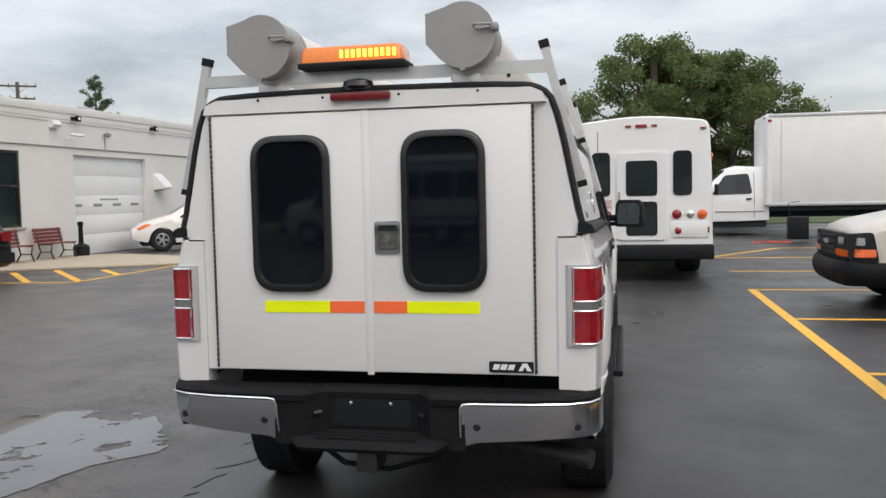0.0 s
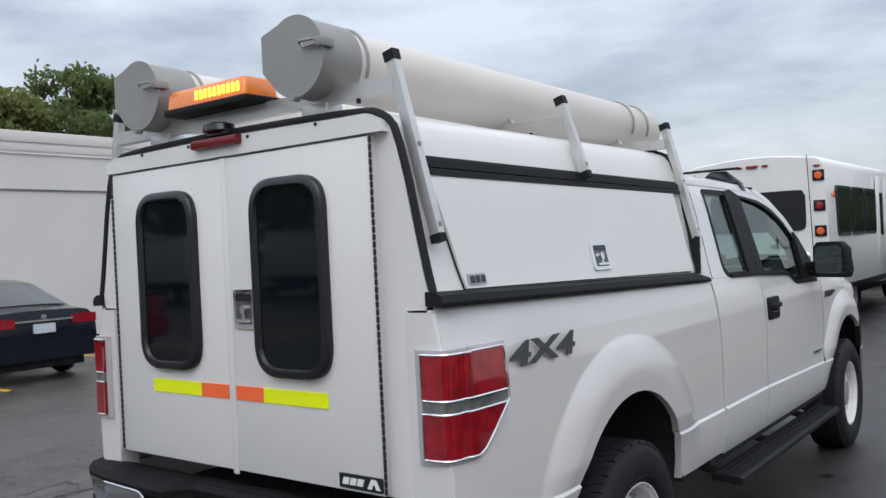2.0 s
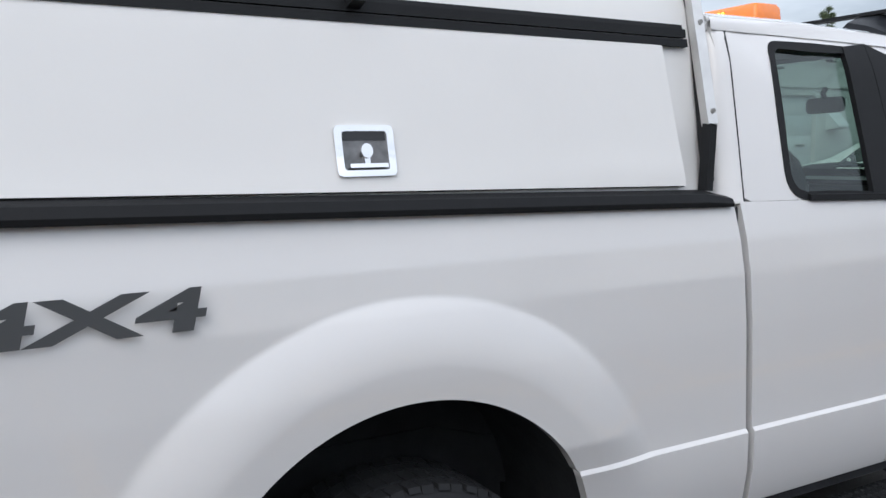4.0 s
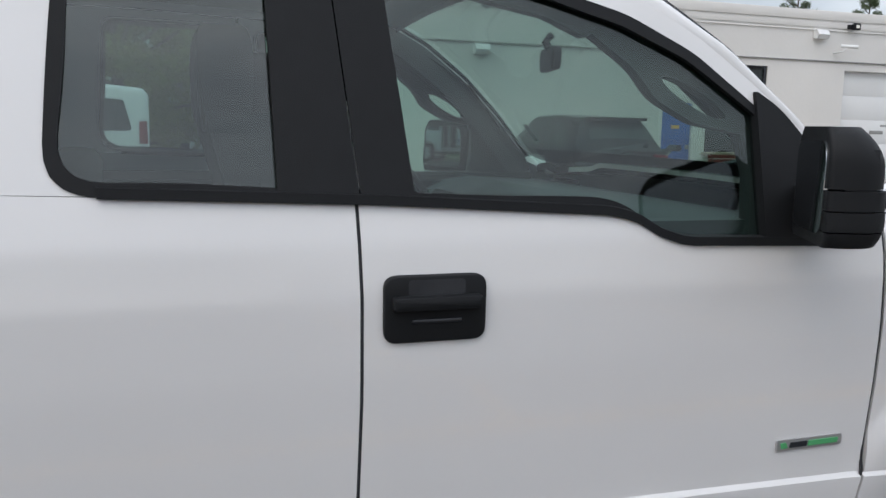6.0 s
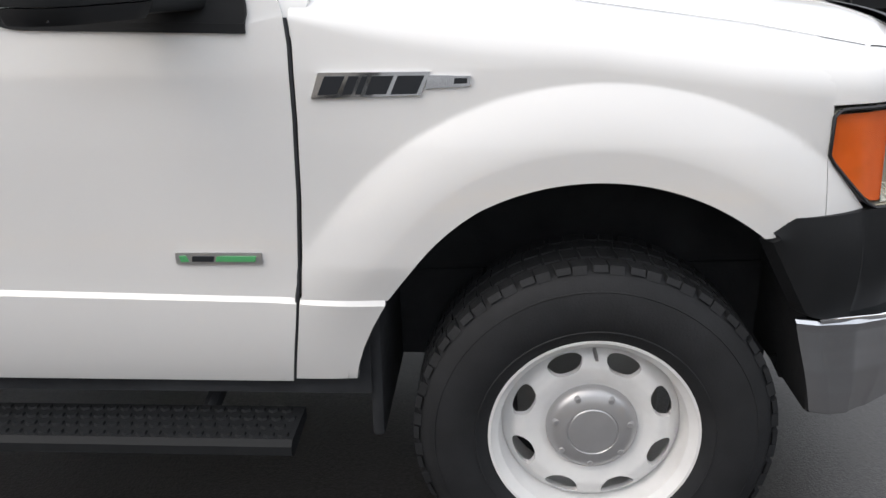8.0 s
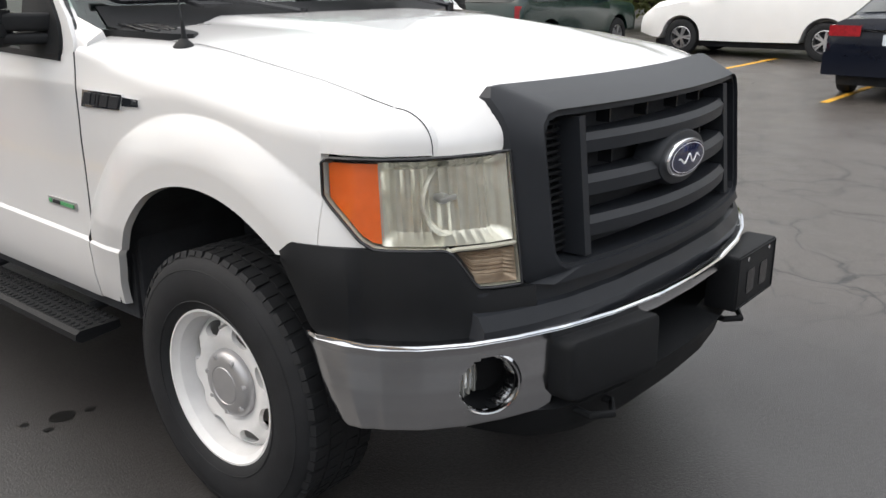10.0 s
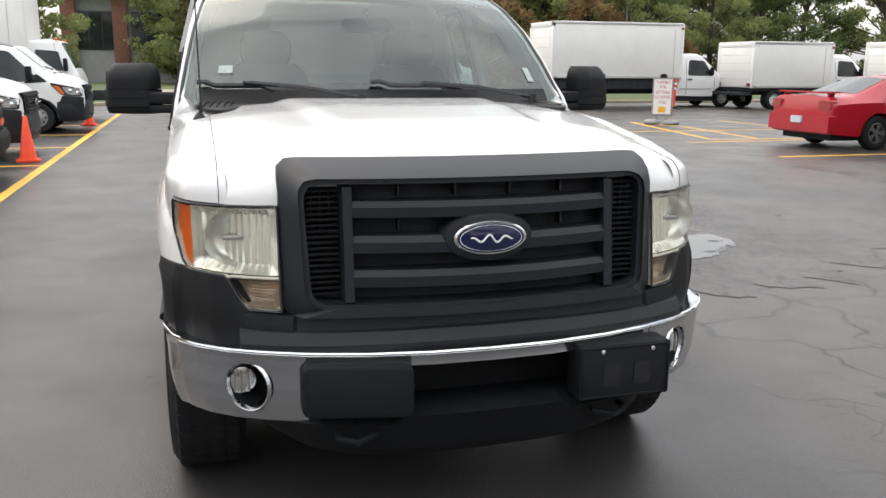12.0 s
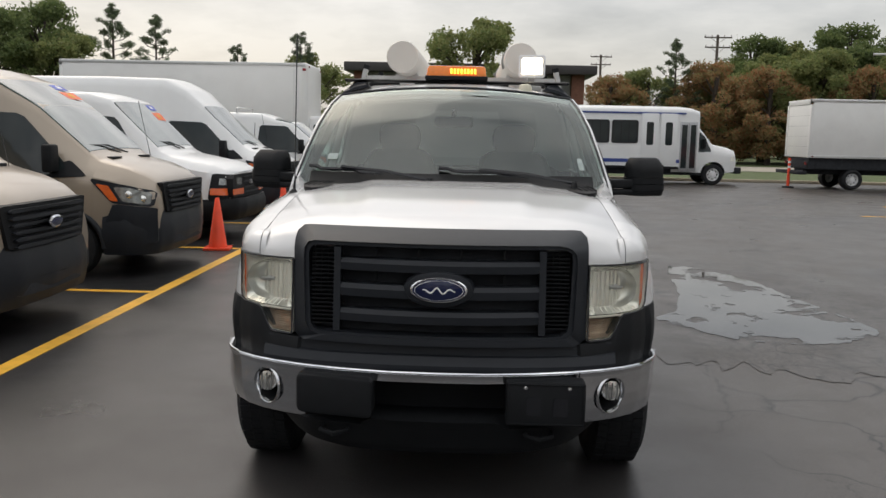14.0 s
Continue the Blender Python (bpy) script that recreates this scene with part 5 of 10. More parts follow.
# ---- door handles and badges
for s in (1, -1):
    handle = thing("door_handle", "", "")
    handle.parent = truck
    bm = BM()
    X = 0.968
    prism(bm, rrect(1.858, 2.066, 1.113, 1.244, 0.028), "x", s * (X - 0.01), s * (X + 0.012), 0.006)
    part("handle_bezel", bm, BLACKP, handle)
    bm = BM()
    prism(bm, rrect(1.905, 2.02, 1.205, 1.236, 0.008), "x", s * (X + 0.006), s * (X + 0.0125))
    part("handle_recess", bm, DARK, handle)
    bm = BM()
    prism(bm, rrect(1.872, 2.052, 1.178, 1.206, 0.008), "x", s * (X), s * (X + 0.032), 0.007)
    part("handle_lever", bm, BLACKP, handle)
    bm = BM()
    prism(bm, rrect(1.912, 2.014, 1.150, 1.160, 0.004), "x", s * (X + 0.006), s * (X + 0.016), 0.003)
    part("handle_rib", bm, BLACKG, handle)
    # fender badge: chrome-edged dark bars
    bg = thing("fender_badge", "", "")
    bg.parent = truck
    def plate_at(pts, d0, d1, mate, nm, zref):
        bm = BM()
        prism(bm, pts, "x", 0.0, 1.0)
        for v in bm.verts:
            v.co.x = s * (side_x(v.co.y, v.co.z) + (d1 if v.co.x > 0.5 else d0))
        return part(nm, bm, mate, bg, smooth=False)
    plate_at([(3.118, 1.146), (3.335, 1.152), (3.355, 1.197), (3.135, 1.197)], -0.005, 0.008, BRIGHT, "badge_plate", 1.17)
    plate_at([(3.345, 1.164), (3.432, 1.168), (3.434, 1.188), (3.35, 1.190)], -0.005, 0.006, BRIGHT, "badge_tail", 1.17)
    for a, b in ((3.132, 3.172), (3.180, 3.200), (3.206, 3.218), (3.226, 3.268), (3.276, 3.328)):
        plate_at([(a, 1.154), (b, 1.155), (b + 0.016, 1.190), (a + 0.016, 1.190)], 0.0, 0.011, GREYP, "badge_bar", 1.17)
    plate_at([(3.40, 1.173), (3.426, 1.174), (3.427, 1.184), (3.402, 1.184)], 0.0, 0.0085, GREYP, "badge_bar", 1.17)
    # engine badge on the door
    plate_at(rrect(2.803, 2.990, 0.796, 0.822, 0.004), -0.004, 0.006, SILVER, "door_badge", 0.8)
    plate_at([(2.815, 0.802), (2.832, 0.803), (2.826, 0.816), (2.812, 0.815)], 0.0, 0.009, GREEN, "badge_leaf", 0.8)
    plate_at([(2.838, 0.803), (2.885, 0.803), (2.888, 0.815), (2.841, 0.815)], 0.0, 0.009, GREYP, "badge_bar", 0.8)
    plate_at([(2.890, 0.803), (2.975, 0.803), (2.978, 0.815), (2.893, 0.815)], 0.0, 0.009, GREEN, "badge_bar", 0.8)
    # 4X4 lettering on the bed side
    m_ = Matrix(((0, 0, s, s * 0.979), (s, 0, 0, -0.672), (0, 1, 0, 1.258), (0, 0, 0, 1)))
    lettering("bed_lettering", "4X4", 0.112, DECAL, m_, truck, 0.0015, 0.1, 2.25, 0.0035)

# antenna
bm = BM()
loft(bm, [[(0.838 + x * k, 3.476 + y * k * 1.5, z) for x, y in oval(0.03, 0.03, 20)] for k, z in ((1.05, 1.285), (1.0, 1.322), (0.66, 1.336), (0.34, 1.348))])
cyl(bm, (0.835, 3.476, 1.342), (0.832, 3.468, 1.395), 0.0085, 0.005, 10)
ant = part("antenna", bm, BLACKP, truck)
bm = BM()
tube(bm, [(0.832, 3.468, 1.375), (0.834, 3.43, 1.75), (0.838, 3.37, 2.17)], 0.0032, 6)
part("antenna_mast", bm, BLACKG, ant)

# ---- cab interior
inner = thing("cab_interior", "", "")
inner.parent = truck
bm = BM()
box(bm, -0.88, 0.88, 1.12, 3.0, 0.55, 0.75)
box(bm, -0.90, -0.84, 1.2, 3.0, 0.7, 1.33)
box(bm, 0.84, 0.90, 1.2, 3.0, 0.7, 1.33)
part("cab_floor", bm, DASH, inner)
bm = BM()
loops = []
for x in np.linspace(-0.86, 0.86, 21):
    h = 0.04 if -0.6 < x < -0.15 else 0.0
    loops.append([(x, 3.05, 1.30), (x, 2.72, 1.315), (x, 2.58, 1.30 + h), (x, 2.46, 1.25 + h), (x, 2.44, 1.12), (x, 2.52, 0.85), (x, 3.0, 0.8)])
loft(bm, loops)
part("dashboard", bm, DASH, inner)
bm = BM()
c, tilt = Vector((-0.38, 2.36, 1.22)), radians(62)
ringpts = [c + Vector((0.19 * math.cos(a), -0.19 * math.sin(a) * math.cos(tilt), 0.19 * math.sin(a) * math.sin(tilt))) for a in np.linspace(0, 2 * math.pi, 33)[:-1]]
tube(bm, ringpts, 0.016, 8, True)
for a in (0.1, 3.04, -1.57):
    tube(bm, [c + Vector((0, 0.02, 0)), c + Vector((0.19 * math.cos(a), -0.19 * math.sin(a) * math.cos(tilt), 0.19 * math.sin(a) * math.sin(tilt)))], 0.018, 6)
cyl(bm, c + Vector((0, 0.0, 0.0)), c + Vector((0, 0.12, -0.05)), 0.06)
part("steering_wheel", bm, BLACKP, inner)


def seat(x, y, w):
    bm = BM()
    box(bm, x - w / 2, x + w / 2, y - 0.05, y + 0.48, 0.86, 1.04, 0.05, 3)
    loft(bm, [[(x + u * w / 2 * k, y + dy + d, z) for u, d in ((-1, 0), (-0.85, 0.07), (0.85, 0.07), (1, 0), (0.85, -0.07), (-0.85, -0.07))] for z, dy, k in ((0.95, 0.0, 0.95), (1.2, -0.05, 1.0), (1.42, -0.11, 0.98), (1.50, -0.13, 0.88), (1.545, -0.135, 0.66))])
    ob = part("seat", bm, SEAT, inner)
    bm = BM()
    loft(bm, [[(x + u * 0.155 * k, y - 0.16 + d * (0.5 + 0.5 * k), z) for u, d in rrect(-1, 1, -0.06, 0.06, 0.055, 4)] for z, k in ((1.50, 0.62), (1.54, 0.86), (1.60, 0.99), (1.66, 1.0), (1.70, 0.92), (1.728, 0.72), (1.742, 0.40))])
    part("headrest", bm, SEAT, ob)


seat(-0.42, 1.98, 0.54)
seat(0.42, 1.77, 0.54)
bm = BM()
box(bm, -0.80, 0.80, 1.14, 1.30, 0.9, 1.42, 0.05, 3)
box(bm, -0.80, 0.80, 1.20, 1.60, 0.86, 0.98, 0.04, 3)
part("rear_bench", bm, SEAT, inner)
bm = BM()
prism(bm, rrect(-0.125, 0.125, 1.700, 1.772, 0.03), "y", 2.645, 2.672, 0.006)
bmesh.ops.rotate(bm, verts=bm.verts, cent=(0, 2.66, 1.736), matrix=Matrix.Rotation(radians(-16), 3, "Z"))
tube(bm, [(0, 2.668, 1.745), (0.0, 2.64, 1.79), (0, 2.66, 1.812)], 0.013, 6)
part("rear_view_mirror", bm, BLACKP, inner)
bm = BM()
grid(bm, [[(x, y, ROOFZ(y) + 0.035 * (1 - x * x / 0.5) - 0.015) for x in np.linspace(-0.72, 0.72, 9)] for y in np.linspace(1.12, 2.2, 7)])
part("headliner", bm, mat("headliner_cloth", (0.3, 0.3, 0.29), 0.9, vary=0.05), inner)
# pillar lining with a grab handle along its inner edge
for s in (1, -1):
    lin0, lin1 = (lambda p: (s * (gx(p[1]) - 0.070), p[0], p[1])), (lambda p: (s * (gx(p[1]) - 0.030), p[0], p[1]))
    bm = BM()
    slot = resample([(2.60 + 0.090 * math.cos(a) * 0.88 + 0.020 * math.sin(a) * 0.47, 1.598 - 0.090 * math.cos(a) * 0.47 + 0.020 * math.sin(a) * 0.88) for a in np.linspace(0, 2 * math.pi, 33)[:-1]], 48)
    edge, slot = match(rounded([(2.33, 1.725), (2.40, 1.697), (2.455, 1.655), (2.50, 1.592), (2.60, 1.540), (2.715, 1.522), (2.86, 1.50), (2.70, 1.675), (2.48, 1.80)], 0.02), slot, 48)
    ring_mesh(bm, edge, slot, lin0, lin1)
    part("pillar_lining", bm, DASH, inner, "dark lining with a grab handle")
    bm = BM()
    rows = []
    for p, q in zip(resample(A_IN, 20, False), resample(A_OUT, 20, False)):
        rows.append([(s * (p[0] - 0.018), p[1] - 0.01, p[2] - 0.012), (s * (p[0] - 0.045), p[1] - 0.05, p[2] - 0.045), (s * (p[0] - 0.055), p[1] - 0.12, p[2] - 0.055), (s * (q[0] - 0.045), q[1] - 0.06, q[2] - 0.055)])
    grid(bm, rows)
    part("pillar_lining", bm, DASH, inner)
    for pts in ([(2.02, 1.80), (2.25, 1.758), (2.34, 1.72), (2.485, 1.798), (2.43, 1.815), (2.22, 1.862), (2.02, 1.88)], [(2.715, 1.524), (2.735, 1.43), (2.72, 1.28), (2.98, 1.28), (2.98, 1.40), (2.855, 1.505)]):
        bm = BM()
        prism(bm, pts, "x", 0, 1)
        for v in bm.verts:
            v.co.x = s * (gx(v.co.z) - (0.068 if v.co.x < 0.5 else 0.032))
        part("pillar_lining", bm, DASH, inner)

# ---- wheels
def truck_wheel(s, y, group):
    w = thing("wheel", "", "")
    w.parent = truck
    w.matrix_local = Matrix.Translation((s * 0.866, y, 0.398 if y < 1 else 0.395)) @ (Matrix.Identity(4) if s > 0 else Matrix.Rotation(math.pi, 4, "Z"))
    bm = BM()
    prof = [(0.216, 0.085), (0.233, 0.116), (0.260, 0.132), (0.30, 0.139), (0.345, 0.134), (0.372, 0.122), (0.388, 0.106), (0.397, 0.074), (0.400, 0.0), (0.397, -0.074), (0.388, -0.106), (0.345, -0.134), (0.30, -0.139), (0.24, -0.118), (0.212, -0.085)]
    lathe(bm, prof, (0, 0, 0), "x", 80)
    for rr_ in (0.262, 0.352):
        tube(bm, [(float(np.interp(rr_, [0.262, 0.30, 0.345, 0.372], [0.1325, 0.139, 0.134, 0.122])), rr_ * math.cos(a), rr_ * math.sin(a)) for a in np.linspace(0, 2 * math.pi, 73)[:-1]], 0.0022, 5, True)
    tyre = part("tyre", bm, RUBBER, w)
    # shoulder lugs and tread blocks
    vs, fs = [], []
    def lug(a, da, r0, r1, x0, x1):
        i = len(vs)
        for ang, rr, xx in ((a - da, r0, x0), (a + da, r0, x0), (a + da, r1, x0 * 0.93 if abs(x0) > 0.1 else x0), (a - da, r1, x0 * 0.93 if abs(x0) > 0.1 else x0),
                            (a - da + 0.01, r0, x1), (a + da + 0.01, r0, x1), (a + da + 0.01, r1, x1), (a - da + 0.01, r1, x1)):
            vs.append((xx, rr * math.cos(ang), rr * math.sin(ang)))
        fs.extend([(i, i + 1, i + 2, i + 3), (i + 4, i + 7, i + 6, i + 5), (i, i + 4, i + 5, i + 1), (i + 1, i + 5, i + 6, i + 2), (i + 2, i + 6, i + 7, i + 3), (i + 3, i + 7, i + 4, i)])
    for k in range(64):
        a = 2 * math.pi * k / 64
        for q in (1, -1):
            lug(a + (0.012 if k % 2 else 0), 0.0385, 0.384 if k % 2 else 0.389, 0.4015, q * 0.112, q * 0.06)
            lug(a + 0.05, 0.038, 0.39, 0.4025, q * 0.052, q * 0.010)
    me = bpy.data.meshes.new("tread")
    me.from_pydata(vs, [], fs)
    me.materials.append(RUBBER)
    tr = new("tread", me)
    tr.parent = tyre
    tr["kind"] = "stuff"
    # steel rim: flange and barrel
    bm = BM()
    lathe(bm, [(0.232, 0.098), (0.2370, 0.110), (0.234, 0.118), (0.228, 0.118), (0.222, 0.108), (0.211, 0.099), (0.2055, 0.07), (0.2015, 0.03), (0.198, -0.06)], (0, 0, 0), "x", 72)
    rim = part("rim", bm, STEELW, w, "white steel rim with eight windows")
    # disc with eight oval windows
    def depth(r):
        return float(np.interp(r, [0.07, 0.095, 0.108, 0.125, 0.15, 0.175, 0.192, 0.206], [0.062, 0.062, 0.066, 0.074, 0.078, 0.07, 0.052, 0.035]))
    bm = BM()
    n = 40
    for k in range(8):
        c0 = 2 * math.pi * (k + 0.5) / 8
        def P(r, a):
            return (depth(r), r * math.cos(c0 + a), r * math.sin(c0 + a))
        A, R0, R1 = math.pi / 8, 0.116, 0.204
        rect, holes = [], []
        for i in range(n):
            t = 2 * math.pi * i / n
            cx, cy = math.cos(t), math.sin(t)
            m_ = max(abs(cx), abs(cy))
            rect.append((lerp(R0, R1, (cy / m_ + 1) / 2), A * cx / m_))
            e = 2.6
            hx, hy = math.copysign(abs(cx) ** (2 / e), cx), math.copysign(abs(cy) ** (2 / e), cy)
            holes.append((0.164 + 0.022 * hy, (0.037 + 0.008 * hy) * hx / 0.165))
        rings = [[bm.verts.new(P(lerp(h[0], q[0], f), lerp(h[1], q[1], f))) for h, q in zip(holes, rect)] for f in (0, 0.12, 0.5, 1.0)]
        back = [bm.verts.new(Vector(P(*h)) + Vector((-0.016, 0, 0))) for h in holes]
        rings.insert(0, back)
        for a, b in zip(rings, rings[1:]):
            for i in range(n):
                bm.faces.new((a[i], a[(i + 1) % n], b[(i + 1) % n], b[i]))
    bmesh.ops.remove_doubles(bm, verts=bm.verts, dist=0.0008)
    bmesh.ops.recalc_face_normals(bm, faces=bm.faces)
    lathe(bm, [(0.1165, depth(0.1165)), (0.108, depth(0.108)), (0.095, 0.06)], (0, 0, 0), "x", 64)
    part("rim_disc", bm, STEELW, rim)
    bm = BM()
    lathe(bm, [(0.1035, 0.055), (0.1030, 0.070), (0.098, 0.082), (0.086, 0.090), (0.070, 0.0945), (0.058, 0.0955), (0.056, 0.093), (0.053, 0.0955), (0.0, 0.097)], (0, 0, 0), "x", 56)
    part("hub_cap", bm, SILVER, rim, "silver hub cap")
    for k in range(7):
        a = 2 * math.pi * k / 7 + 0.2
        bm = BM()
        cyl(bm, (0.080, 0.086 * math.cos(a), 0.086 * math.sin(a)), (0.0955, 0.084 * math.cos(a), 0.084 * math.sin(a)), 0.0095, 0.006, 10)
        part("hub_bump", bm, SILVER, rim)
    bm = BM()
    cyl(bm, (0.05, 0.0, 0.186), (0.095, 0.002, 0.178), 0.005, 0.004, 8)
    part("valve", bm, SILVER, rim)
    bm = BM()
    cyl(bm, (-0.06, 0, 0), (-0.035, 0, 0), 0.165, seg=40)
    cyl(bm, (-0.06, 0.08, 0.1), (0.0, 0.08, 0.1), 0.06, seg=16)
    part("brake_disc", bm, GREYM, rim)
    return w


for y in (0.0, 3.70):
    for s in (1, -1):
        truck_wheel(s, y, "")

# ---- underbody and wheel wells
for s in (1, -1):
    for yc, zc, r, _, _ in ARCHES:
        bm = BM()
        rows = []
        for k in range(25):
            a = math.pi * (0.03 + 0.955 * k / 24)
            y, z = yc - (r + 0.02) * math.cos(a), zc + (r + 0.02) * math.sin(a)
            rows.append([(s * 0.50, y, z), (s * 0.95, y, z)])
        grid(bm, rows)
        box(bm, s * 0.48, s * 0.50, yc - r, yc + r, 0.36, 1.05)
        part("wheel_liner", bm, DARK, truck)
    bm = BM()
    loft(bm, [[(s * (0.42 + a), y, z + b) for a, b in ((0, 0), (0.09, 0), (0.09, 0.14), (0, 0.14))] for y, z in ((-1.2, 0.55), (-0.5, 0.62), (0.3, 0.62), (0.8, 0.46), (3.0, 0.46), (4.2, 0.50))])
    part("chassis_rail", bm, DARK, truck)
    # running board
    board = thing("running_board", "", "")
    board.parent = truck
    bm = BM()
    loft(bm, [[(s * x, y, z) for x, z in ((0.90, 0.385), (1.040, 0.372), (1.060, 0.384), (1.058, 0.404), (1.042, 0.414), (0.90, 0.414))] for y in (1.04, 1.06, 3.02, 3.04)])
    bmesh.ops.recalc_face_normals(bm, faces=bm.faces)
    part("board_body", bm, BLACKP, board, sharp=30)
    vs, fs = [], []
    for y in np.arange(1.08, 3.03, 0.032):
        for j in range(4):
            x = 0.918 + 0.036 * j
            yy = y + (0.016 if j % 2 else 0)
            i = len(vs)
            for k in range(6):
                a = k * math.pi / 3
                vs.append((s * (x + 0.012 * math.cos(a)), yy + 0.011 * math.sin(a), 0.419))
            for k in range(6):
                a = k * math.pi / 3
                vs.append((s * (x + 0.015 * math.cos(a)), yy + 0.014 * math.sin(a), 0.413))
            fs += [(i + k, i + (k + 1) % 6, i + 6 + (k + 1) % 6, i + 6 + k) for k in range(6)] + [tuple(range(i, i + 6))]
    me = bpy.data.meshes.new("grip_studs")
    me.from_pydata(vs, [], fs)
    me.materials.append(BLACKP)
    st = new("grip_studs", me)
    st.parent = board
    st["kind"] = "stuff"
    for y in (1.2, 2.0, 2.8):
        bm = BM()
        tube(bm, [(s * 0.96, y, 0.37), (s * 0.80, y, 0.40), (s * 0.5, y, 0.50)], 0.022, 8)
        part("board_bracket", bm, DARK, board)
bm = BM()
box(bm, -0.85, 0.85, 0.75, 3.05, 0.46, 0.56)
box(bm, -0.45, 0.45, 3.0, 4.35, 0.45, 1.0)
box(bm, -0.48, 0.48, -1.1, 0.8, 0.58, 0.75)
cyl(bm, (-0.7, 0, 0.39), (0.7, 0, 0.39), 0.05)
lathe(bm, [(0.05, -0.2), (0.14, -0.1), (0.16, 0), (0.14, 0.1), (0.05, 0.2)], (0, 0, 0.39), "x", 20)
cyl(bm, (-0.7, 3.685, 0.42), (0.7, 3.685, 0.42), 0.05)
part("underbody", bm, DARK, truck)
bm = BM()
cyl(bm, (0.50, -0.95, 0.50), (0.93, -1.10, 0.47), 0.04, 0.042, 16)
part("exhaust_pipe", bm, IRON, truck)
bm = BM()
tube(bm, [(-0.30, -1.15, 0.52), (-0.15, -1.2, 0.44), (0.05, -1.2, 0.42), (0.25, -1.18, 0.47), (0.32, -1.15, 0.53)], 0.012, 6)
part("trailer_cable", bm, BLACKP, truck)

# ---- rear: bumper, lamps
rb = thing("rear_bumper", "", "")
rb.parent = truck


def rb_y(x):
    a = abs(x)
    return float(np.interp(a, [0, 0.4, 0.7, 0.85, 0.93, 0.965, 0.978], [-1.345, -1.345, -1.325, -1.295, -1.25, -1.18, -1.08]))


for s in (1, -1):
    bm = BM()
    pts = resample([(0.405, -1.345), (0.7, -1.325), (0.85, -1.295), (0.93, -1.25), (0.967, -1.18), (0.978, -1.07)], 40, False)
    rows = []
    for x, y in pts:
        lowz = float(np.interp(x, [0.4, 0.46, 0.978], [0.555, 0.575, 0.605]))
        rows.append([(s * x, y + dy, z) for dy, z in ((0.02, 0.757), (0.0, 0.752), (0.0, 0.738), (0.014, 0.66), (0.03, lowz + 0.01), (0.045, lowz))])
    grid(bm, rows)
    lip(bm, (0, 0.03, 0))
    part("bumper_chrome", bm, CHROME, rb, "chromed bumper corner")
    bm = BM()
    tube(bm, [(s * 0.402, -1.318, 0.575), (s * 0.402, -1.340, 0.66), (s * 0.404, -1.347, 0.735), (s * 0.415, -1.349, 0.753)] + [(s * x, y - 0.004, 0.756) for x, y in pts[2:]], 0.0055, 6)
    part("bumper_bright_edge", bm, BRIGHT, rb, "bright rolled edge")
    for x in (0.47, 0.88):
        bm = BM()
        lathe(bm, [(0.016, 0.02), (0.016, 0.0), (0.013, -0.003), (0.0, -0.003)], (s * x, rb_y(x) + 0.012, 0.655), "y", 20)
        part("parking_sensor", bm, BLACKG, rb)
bm = BM()
loops = []
for x in list(np.linspace(-0.972, 0.972, 121)):
    y = rb_y(x)
    saw = 0.004 * math.sin(x * 120)
    y += 0.085 * clamp((0.275 - abs(x)) / 0.06)
    loops.append([(x, -1.14, 0.72), (x, y - 0.004, 0.748), (x, y - 0.008, 0.774), (x, y + 0.012 + saw * 0.6, 0.790 + saw)] + [(x, lerp(y + 0.012, -1.14, q / 7), 0.789 + (0.0025 if q % 2 else -0.0025)) for q in range(1, 7)] + [(x, -1.14, 0.780)])
loft(bm, loops)
part("bumper_step_pad", bm, PADBLACK, rb, sharp=30)
bm = BM()
prism(bm, [(-0.42, -1.12), (-0.42, -1.331), (-0.275, -1.339), (-0.20, -1.258), (0.20, -1.258), (0.275, -1.339), (0.42, -1.331), (0.42, -1.12)], "z", 0.60, 0.752)
prism(bm, rounded([(-0.42, 0.555), (0.42, 0.555), (0.42, 0.604), (-0.42, 0.604)], 0.01), "y", -1.332, -1.12)
part("bumper_centre", bm, PADBLACK, rb, sharp=30)
bm = BM()
prism(bm, rrect(-0.175, 0.175, 0.625, 0.745, 0.012), "y", -1.264, -1.256)
part("plate_recess", bm, BLACKP, rb)
for s in (1, -1):
    bm = BM()
    tube(bm, [(s * 0.250, -1.318, 0.690), (s * 0.222, -1.292, 0.690)], 0.014, 8)
    part("plate_lamp", bm, BLACKG, rb)
for x in (-0.092, 0.086):
    bm = BM()
    lathe(bm, [(0.008, 0.0), (0.008, -0.006), (0.0, -0.008)], (x, -1.264, 0.728), "y", 12)
    part("bolt", bm, BRIGHT, rb)
for k in range(3):
    bm = BM()
    box(bm, -0.22, 0.22, -1.375 + 0.030 * k, -1.360 + 0.030 * k, 0.592, 0.606 + 0.004 * k, 0.003)
    part("tread_rib", bm, PADBLACK, rb)
bm = BM()
loft(bm, [[(x, -1.30, 0.545 + dz), (x, -1.405 + dy, 0.550 + dz), (x, -1.418 + dy, 0.568 + dz), (x, -1.395 + dy, 0.590), (x, -1.27, 0.610)] for x, dy, dz in ((-0.34, 0.06, 0.02), (-0.29, 0.01, 0.0), (-0.24, 0.0, 0.0), (0.24, 0.0, 0.0), (0.30, 0.01, 0.0), (0.35, 0.06, 0.02))])
part("bumper_step", bm, PADBLACK, rb)
bm = BM()
box(bm, -0.045, 0.045, -1.36, -1.2, 0.455, 0.54, 0.008)
part("hitch_receiver", bm, IRON, rb)
